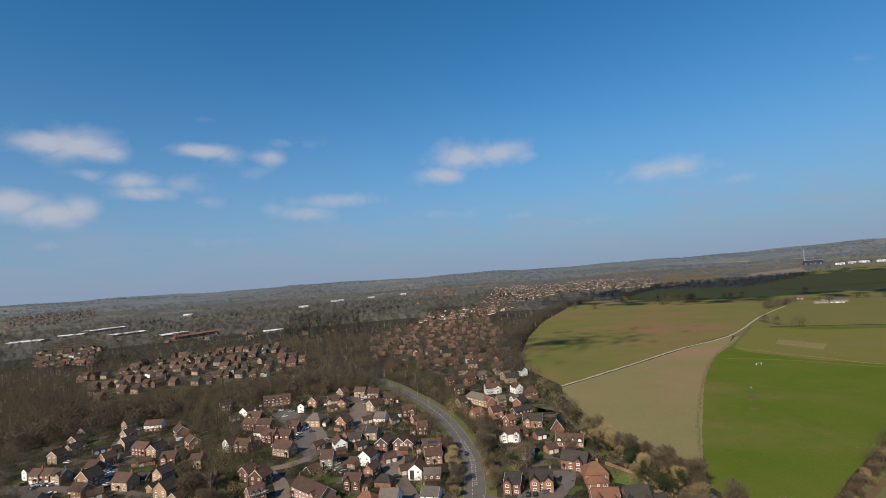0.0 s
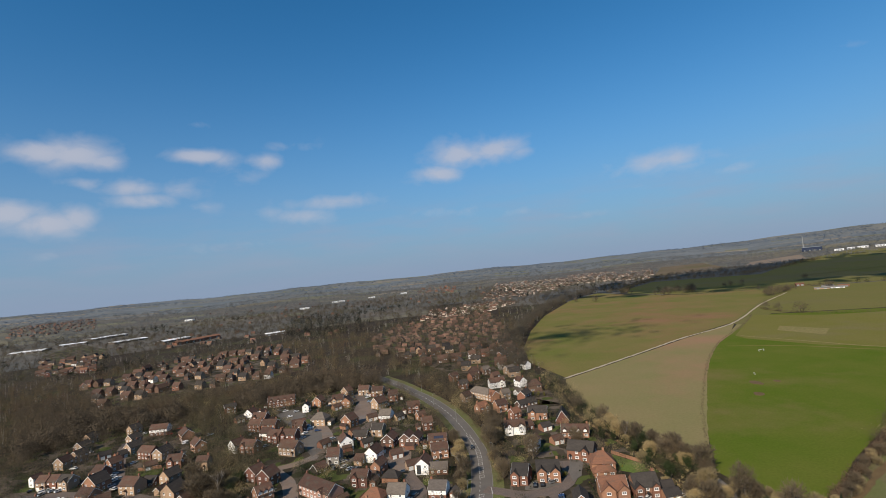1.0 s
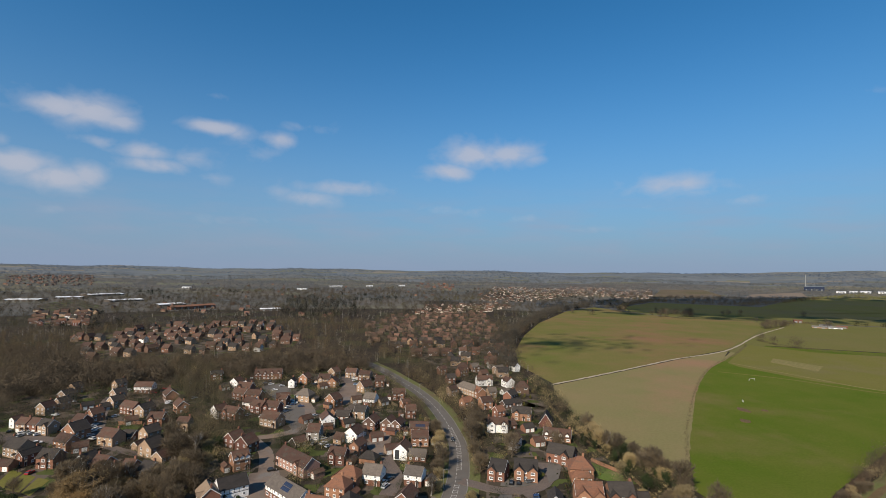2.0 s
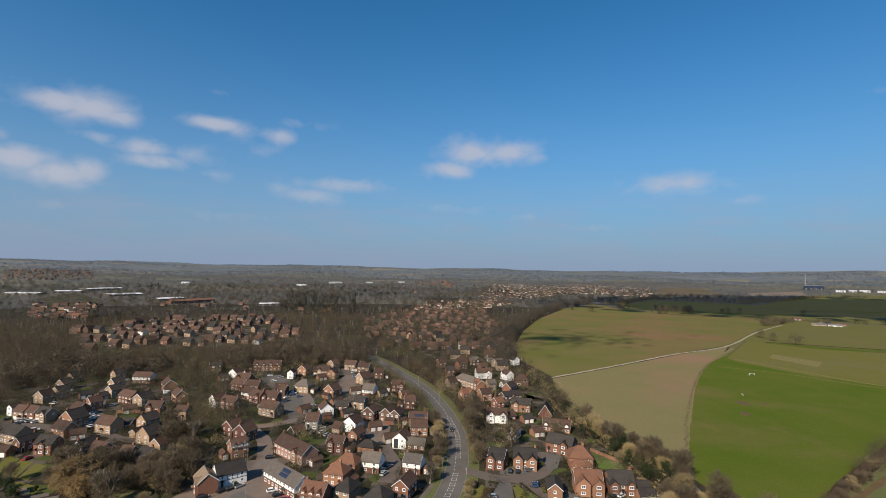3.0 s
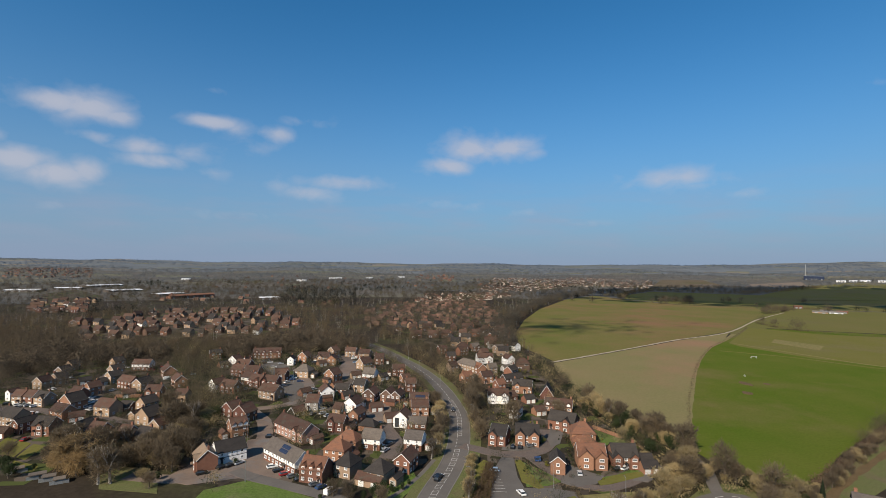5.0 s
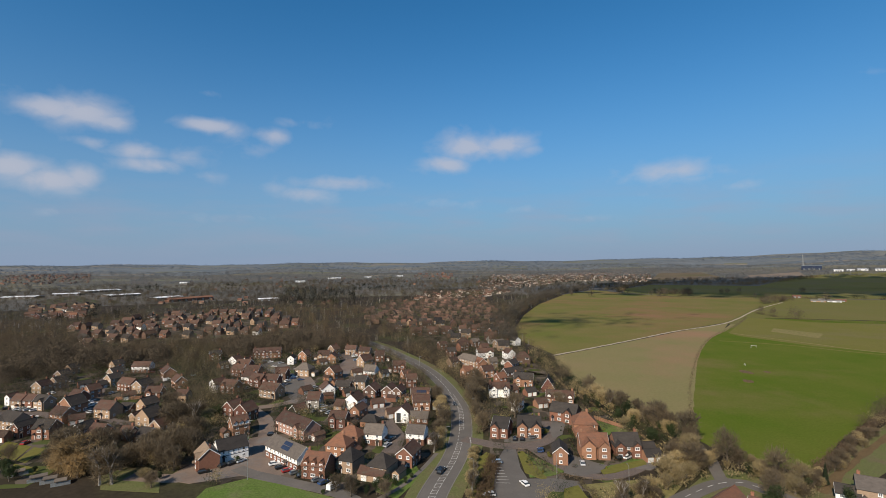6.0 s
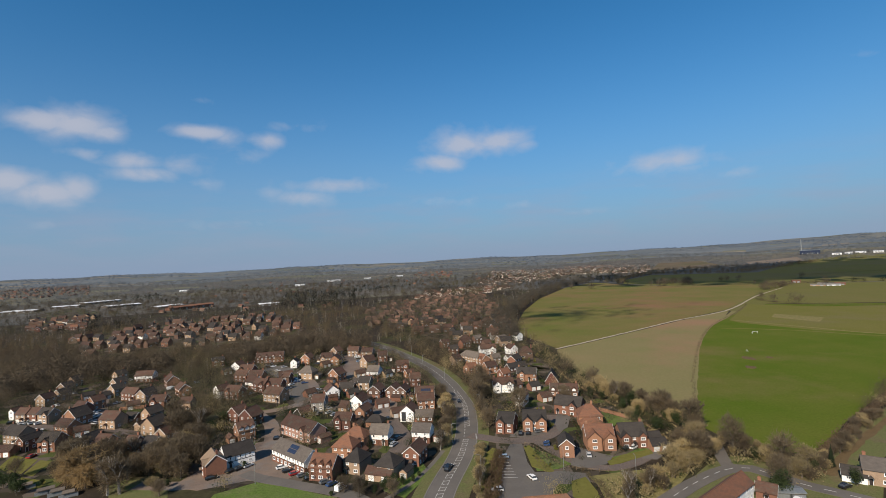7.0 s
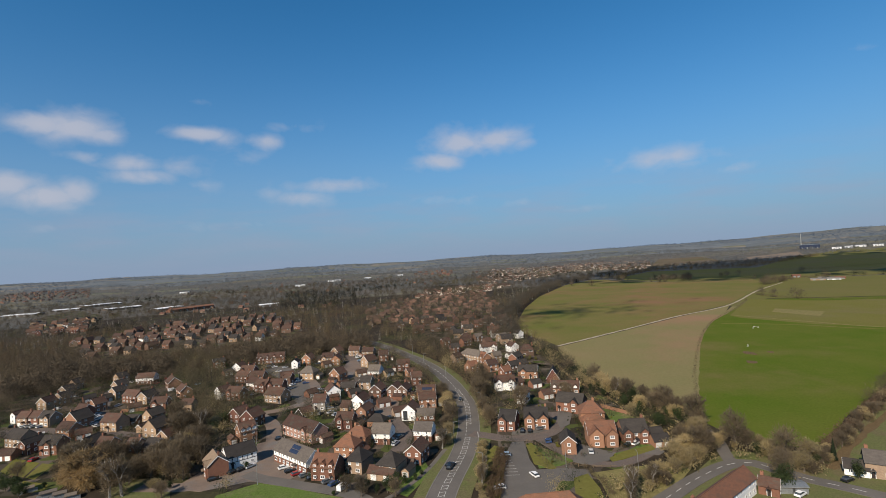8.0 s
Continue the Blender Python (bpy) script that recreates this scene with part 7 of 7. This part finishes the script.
# ---- street lamps ----
def street_lamp(x, y, turn, high=8.0):
    g = tagged(new("street_lamp"), "slim grey steel street lamp", "street lamp", "street lamps")
    g.matrix_basis = pose(x, y, 0.1, 0, 0, turn)
    if "lamp" not in CACHE:
        s = Shape().bar((0, 0, 0), (0, 0, 1.2), 0.14, 0.13, 8).bar((0, 0, 1.2), (0, 0, high), 0.09, 0.06, 8)
        arm = Shape().bar((0, 0, high), (0.5, 0, high + 0.25), 0.05, 0.05, 6).bar((0.5, 0, high + 0.25), (1.2, 0, high + 0.3), 0.05, 0.04, 6)
        head = Shape().box(1.1, -0.14, high + 0.22, 1.75, 0.14, high + 0.38)
        CACHE["lamp"] = (s.mesh("post", M["metal"]), arm.mesh("arm", M["metal"]), head.mesh("lantern", M["kerb"]))
    for nm, me in zip(("post", "arm", "lantern"), CACHE["lamp"]):
        part(nm, me, g)
    return g


for x, y, t in ((15, 292, 180), (16.5, 262, 180), (1.0, 219, 0), (10.5, 184, 180), (-17, 378, 0), (-1, 330, 180), (-72, 188.5, 60), (-88, 231, 0), (40.5, 185.5, 90), (63, 176, 90), (-28, 425, 180), (-95, 532, 0), (-62, 290, 90), (-100, 340, 0)):
    street_lamp(x, y, t)


# ---- cars ----
def car_meshes(colour):
    key = ("car", colour)
    if key in CACHE:
        return CACHE[key]
    paint = material("car_paint", colour, tuple(c * 0.9 for c in colour), 1.0, 0.25, 0, 6, 0.5, grain=0.04)
    L, W = 4.3, 1.78
    prof = [(-2.15, 0.35), (-2.15, 0.78), (-1.95, 0.92), (1.0, 0.95), (1.95, 0.80), (2.13, 0.62), (2.13, 0.35)]
    n = len(prof)
    vs = [(x, -W / 2, z) for x, z in prof] + [(x, W / 2, z) for x, z in prof]
    fs = [tuple(range(n))[::-1], tuple(range(n, 2 * n))] + [(i, (i + 1) % n, n + (i + 1) % n, n + i) for i in range(n)]
    body = mesh_of("body", vs, fs, paint)
    cab = [(-1.95, -0.8, 0.92), (1.05, -0.8, 0.94), (1.05, 0.8, 0.94), (-1.95, 0.8, 0.92), (-1.45, -0.62, 1.42), (0.25, -0.64, 1.44), (0.25, 0.64, 1.44), (-1.45, 0.62, 1.42)]
    glass = mesh_of("cabin_glass", cab, [(0, 1, 5, 4), (1, 2, 6, 5), (2, 3, 7, 6), (3, 0, 4, 7), (4, 5, 6, 7)], M["glass"])
    roof = Shape().box(-1.5, -0.66, 1.41, 0.3, 0.66, 1.49).mesh("roof", paint)
    tyre = Shape().bar((0, -0.1, 0), (0, 0.1, 0), 0.32, 0.32, 12).mesh("wheel", M["timber"])
    lamp = Shape().box(-0.03, -0.2, -0.07, 0.03, 0.2, 0.07).mesh("headlight", M["pvc"])
    CACHE[key] = (body, glass, roof, tyre, lamp)
    return CACHE[key]


PAINTS = {"white": (0.75, 0.75, 0.74), "black": (0.015, 0.016, 0.018), "grey": (0.12, 0.125, 0.13), "silver": (0.45, 0.46, 0.47), "blue": (0.03, 0.06, 0.14), "red": (0.28, 0.03, 0.03), "pale blue": (0.25, 0.33, 0.42), "yellow": (0.62, 0.36, 0.02)}


def car(x, y, turn, colour, z=0.16, van=False):
    body, glass, roof, tyre, lamp = car_meshes(PAINTS[colour])
    g = tagged(new("van" if van else "car"), "%s parked %s on paving" % (colour, "van" if van else "hatchback car"), "van" if van else "car", "parked cars")
    g.matrix_basis = pose(x, y, z, 0, 0, turn)
    part("body", body, g)
    part("cabin_glass", glass, g, "dark glass")
    part("roof", roof, g)
    if van:
        part("load_box", simple("load_box", "pvc", -2.6, -0.95, 0.4, 1.0, 0.95, 2.1), g, "white van box")
    for wx in (-1.35, 1.3):
        for wy in (-0.84, 0.84):
            part("wheel", tyre, g, "", pose(wx, wy, 0.32))
    for wy in (-0.62, 0.62):
        part("headlight", lamp, g, "", pose(2.13, wy, 0.7))
    return g


CARS_A = [(-39, 180.5, 62, "white"), (-1.4, 192, 70, "black"), (6.2, 279, 265, "black"), (39.3, 211, 85, "blue"), (28, 181, 110, "white"), (14.8, 173, 185, "silver"), (20.4, 200, 180, "pale blue"), (31.2, 224.5, 80, "black"), (34.4, 224.5, 82, "black"), (39.6, 226, 20, "grey")]
CARS_B = [(-24.2, 220, 60, "silver"), (-23.0, 227, 60, "grey"), (-63.4, 271, 50, "silver"), (-66.5, 201.5, 30, "white"), (-63, 198, 30, "black"), (-59.5, 195, 35, "red"), (-56, 193, 35, "grey"), (-52.5, 190.5, 35, "black"), (-46, 186.5, 40, "grey"), (-43.2, 184.3, 50, "blue")]
CARS_C = [(-86, 200.5, 55, "black"), (-83.5, 202.5, 55, "black"), (-81, 205, 55, "silver"), (-91, 195, 30, "black"), (-79, 235, 20, "black"), (-103, 351, 10, "white"), (-96, 342, 20, "blue"), (-135, 377, 80, "white"), (40.2, 211.4, 80, "blue"), (53.2, 197.5, 80, "silver"), (82.6, 201, 40, "black"), (86, 201.5, 30, "white")]
CARS_E = [(-199.8, 280.2, 60, 'white'), (-200.8, 283.3, 60, 'silver'), (-201.8, 286.5, 60, 'white'), (-202.8, 289.8, 60, 'grey'), (-203.9, 293.1, 60, 'white'), (-204.9, 296.5, 60, 'silver'), (-213.2, 371.1, 40, 'red'), (-187.4, 344.7, 40, 'yellow'), (-242.1, 282.8, 40, 'black'), (-233.8, 280.3, 40, 'white'), (-230.9, 281.6, 40, 'silver'), (-223.8, 279.3, 40, 'white'), (-213.8, 266.2, 40, 'white'), (-199.0, 235.1, 40, 'black'), (-177.4, 358.8, 40, 'pale blue'), (-102.5, 346.1, 40, 'blue'), (-1.2, 193.9, 40, 'black'), (-65.7, 278.5, 40, 'silver'), (69.5, 202.1, 40, 'black'), (72.6, 202.7, 40, 'white')]
CARS_D = [(124.3, 163, 20, "black"), (104, 156, 30, "white"), (-198, 285.6, 60, "white"), (-194.4, 278.3, 60, "silver"), (-198.5, 289.5, 60, "white"), (-233.6, 281, 60, "white"), (-228, 280, 60, "silver"), (-223.8, 279, 60, "white"), (-190, 349.7, 20, "white"), (-185, 344, 20, "grey"), (-213, 384.8, 20, "red"), (-75, 428, 0, "white"), (-30, 255, 10, "black")]
CARS_F = [(-102.6, 328.4, 60, 'silver'), (-103.9, 338.8, 60, 'white'), (-105.0, 354.6, 20, 'blue'), (-128.6, 385.6, 30, 'white'), (-137.8, 404.0, 30, 'white'), (-144.1, 408.0, 20, 'grey'), (-127.6, 399.1, 40, 'silver'), (-69.9, 407.4, 30, 'pale blue'), (-73.7, 422.4, 30, 'white'), (-55.7, 266.5, 60, 'grey'), (-81.3, 320.6, 50, 'silver'), (-25.4, 223.5, 70, 'white'), (-24.5, 219.4, 70, 'silver'), (-39.6, 300.4, 80, 'blue')]
for row in CARS_A + CARS_B + CARS_C + CARS_D + CARS_E + CARS_F:
    car(*row, z=0.30 if row[0] > 30 and row[1] > 195 else 0.18, van=row[:2] in ((-39, 180.5),) or row[3] == "yellow")


# more parked cars in front of houses
rgp = random.Random(19)
for rows in (CLOSE_EAST, CLOSE_NORTH, CLOSE_WEST, WEST_LANE, WEST_CLOSE):
    for r in rows[::2]:
        p = pose(r[0], r[1], 0, 0, 0, r[2]) @ Vector((rgp.uniform(-3, 3), -r[4] / 2 - 5.5, 0))
        if clear(p.x, p.y, -4.2) and not any((p.x - c[0]) ** 2 + (p.y - c[1]) ** 2 < 16 for c in CARS_A + CARS_B + CARS_C + CARS_D + CARS_E + CARS_F):
            car(p.x, p.y, r[2] + 90 + rgp.uniform(-12, 12), rgp.choice(("white", "black", "silver", "grey", "grey", "blue", "red")), 0.08)


# ---- fences ----
def fence(x0, y0, x1, y1, high=1.8, label="weathered brown board garden fence", mat="fence"):
    d = math.hypot(x1 - x0, y1 - y0)
    n = max(1, round(d / 3.0))
    g = tagged(new("fence"), label, "fence", "garden fences")
    g.matrix_basis = pose(x0, y0, 0.0, 0, 0, math.degrees(math.atan2(y1 - y0, x1 - x0)))
    w = round(d / n, 1)
    for i in range(n):
        part("panel", simple("panel", mat, 0.05, -0.03, 0.05, w - 0.05, 0.03, high), g, "", pose(i * w, 0, 0))
    for i in range(n + 1):
        part("post", simple("post", mat, -0.06, -0.06, 0, 0.06, 0.06, high + 0.1), g, "", pose(i * w, 0, 0))
    return g


rg = random.Random(77)
for rows in (CLOSE_EAST, CLOSE_NORTH, WEST_LANE, WEST_CLOSE, CLOSE_WEST):
    for r in rows:
        x, y, turn, L, D = r[:5]
        if rg.random() < 0.45:
            continue
        m = pose(x, y, 0, 0, 0, turn)
        s = rg.choice((-1, 1))
        a, b = m @ Vector((s * (L / 2 + 1.5), D / 2, 0)), m @ Vector((s * (L / 2 + 1.5), D / 2 + rg.choice((6, 9)), 0))
        if clear((a.x + b.x) / 2, (a.y + b.y) / 2, -2.5):
            fence(a.x, a.y, b.x, b.y)
fence(75, 252, 84, 238, 1.8, "orange brick garden wall", "orange")
fence(-192.2, 298.7, -178.9, 300.2, 2.0, "orange brick garden wall", "orange")
fence(-12, 228, -4, 226, 1.8, "orange brick garden wall", "orange")


def rail_fence(pts):
    g = tagged(new("rail_fence"), "weathered post and rail timber fence", "fence")
    line = smooth(pts, 2.2)
    for a, b in zip(line[:-1], line[1:]):
        part("post", simple("post", "fence", -0.08, -0.08, 0, 0.08, 0.08, 1.2), g, "", pose(a.x, a.y, 0.1))
        for z in (0.6, 1.05):
            part("rail", Shape().bar((a.x, a.y, z), (b.x, b.y, z), 0.06, 0.06, 4).mesh("rail", M["fence"]), g)


ribbon("track", DIRT, 3.0, 0.09, M["mud"], "muddy brown field track along the hedge", "track", wob=0.6)
rail_fence([(31, 213), (34, 209), (38, 197), (43, 188), (50, 184.5), (58, 183)])


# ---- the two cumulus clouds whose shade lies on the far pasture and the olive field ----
def puffs(s, rgc, count, place, small, large):
    base = bmesh.new()
    bmesh.ops.create_icosphere(base, subdivisions=1, radius=1.0)
    bv, bf = [v.co.copy() for v in base.verts], [tuple(v.index for v in f.verts) for f in base.faces]
    base.free()
    for i in range(count):
        px, py = place()
        pz, k = rgc.uniform(-0.5, 1) * large, rgc.uniform(small, large)
        s.add([(px + v.x * k * rgc.uniform(0.8, 1.2), py + v.y * k * rgc.uniform(0.8, 1.2), pz + max(v.z, -0.4) * k * 0.7) for v in bv], bf)


def cloud(x, y, z, wide, deep, seed, count, small, large, core):
    """A cumulus: a lumpy body with a flat base, where it has one, and small puffs that thin out round it."""
    rgc = random.Random(seed)
    s = Shape()
    if core:
        n, m = 48, 10
        for top in (1, 0):
            vs, fs = [(0, 0, 60.0 * top)], []
            for j in range(1, m + 1):
                for i in range(n):
                    t, q = 2 * math.pi * i / n, j / m
                    edge = 0.9 + 0.22 * noise.noise(Vector((2.2 * math.cos(t), 2.2 * math.sin(t), seed))) + 0.1 * noise.noise(Vector((7 * math.cos(t), 7 * math.sin(t), seed)))
                    lump = 60 * math.sqrt(max(0.0, 1 - q * q)) * (0.8 + 0.5 * noise.noise(Vector((5 * q * math.cos(t), 5 * q * math.sin(t), 2.0))))
                    vs.append((math.cos(t) * q * edge * wide, math.sin(t) * q * edge * deep, lump if top else 0.0))
            for i in range(n):
                fs.append((0, 1 + i, 1 + (i + 1) % n))
                fs += [(1 + j * n + i, 1 + (j + 1) * n + i, 1 + (j + 1) * n + (i + 1) % n, 1 + j * n + (i + 1) % n) for j in range(m - 1)]
            s.add(vs, fs)
        ring = lambda: (lambda t, q: (math.cos(t) * q * wide, math.sin(t) * q * deep))(rgc.uniform(0, 6.28), rgc.uniform(0.85, 1.15))
        puffs(s, rgc, count, ring, small, large)
    else:
        spread = lambda: (lambda t, q: (math.cos(t) * q * wide, math.sin(t) * q * deep))(rgc.uniform(0, 6.28), min(abs(rgc.gauss(0, 0.62)), 1.5))
        puffs(s, rgc, count, spread, small, large)
    c = tagged(new("cloud", s.mesh("cloud", M["cloud"])), "white broken cumulus cloud high over the fields", "cloud")
    c.matrix_basis = pose(x, y, z, 0, 0, rgc.uniform(-20, 20))
    return c


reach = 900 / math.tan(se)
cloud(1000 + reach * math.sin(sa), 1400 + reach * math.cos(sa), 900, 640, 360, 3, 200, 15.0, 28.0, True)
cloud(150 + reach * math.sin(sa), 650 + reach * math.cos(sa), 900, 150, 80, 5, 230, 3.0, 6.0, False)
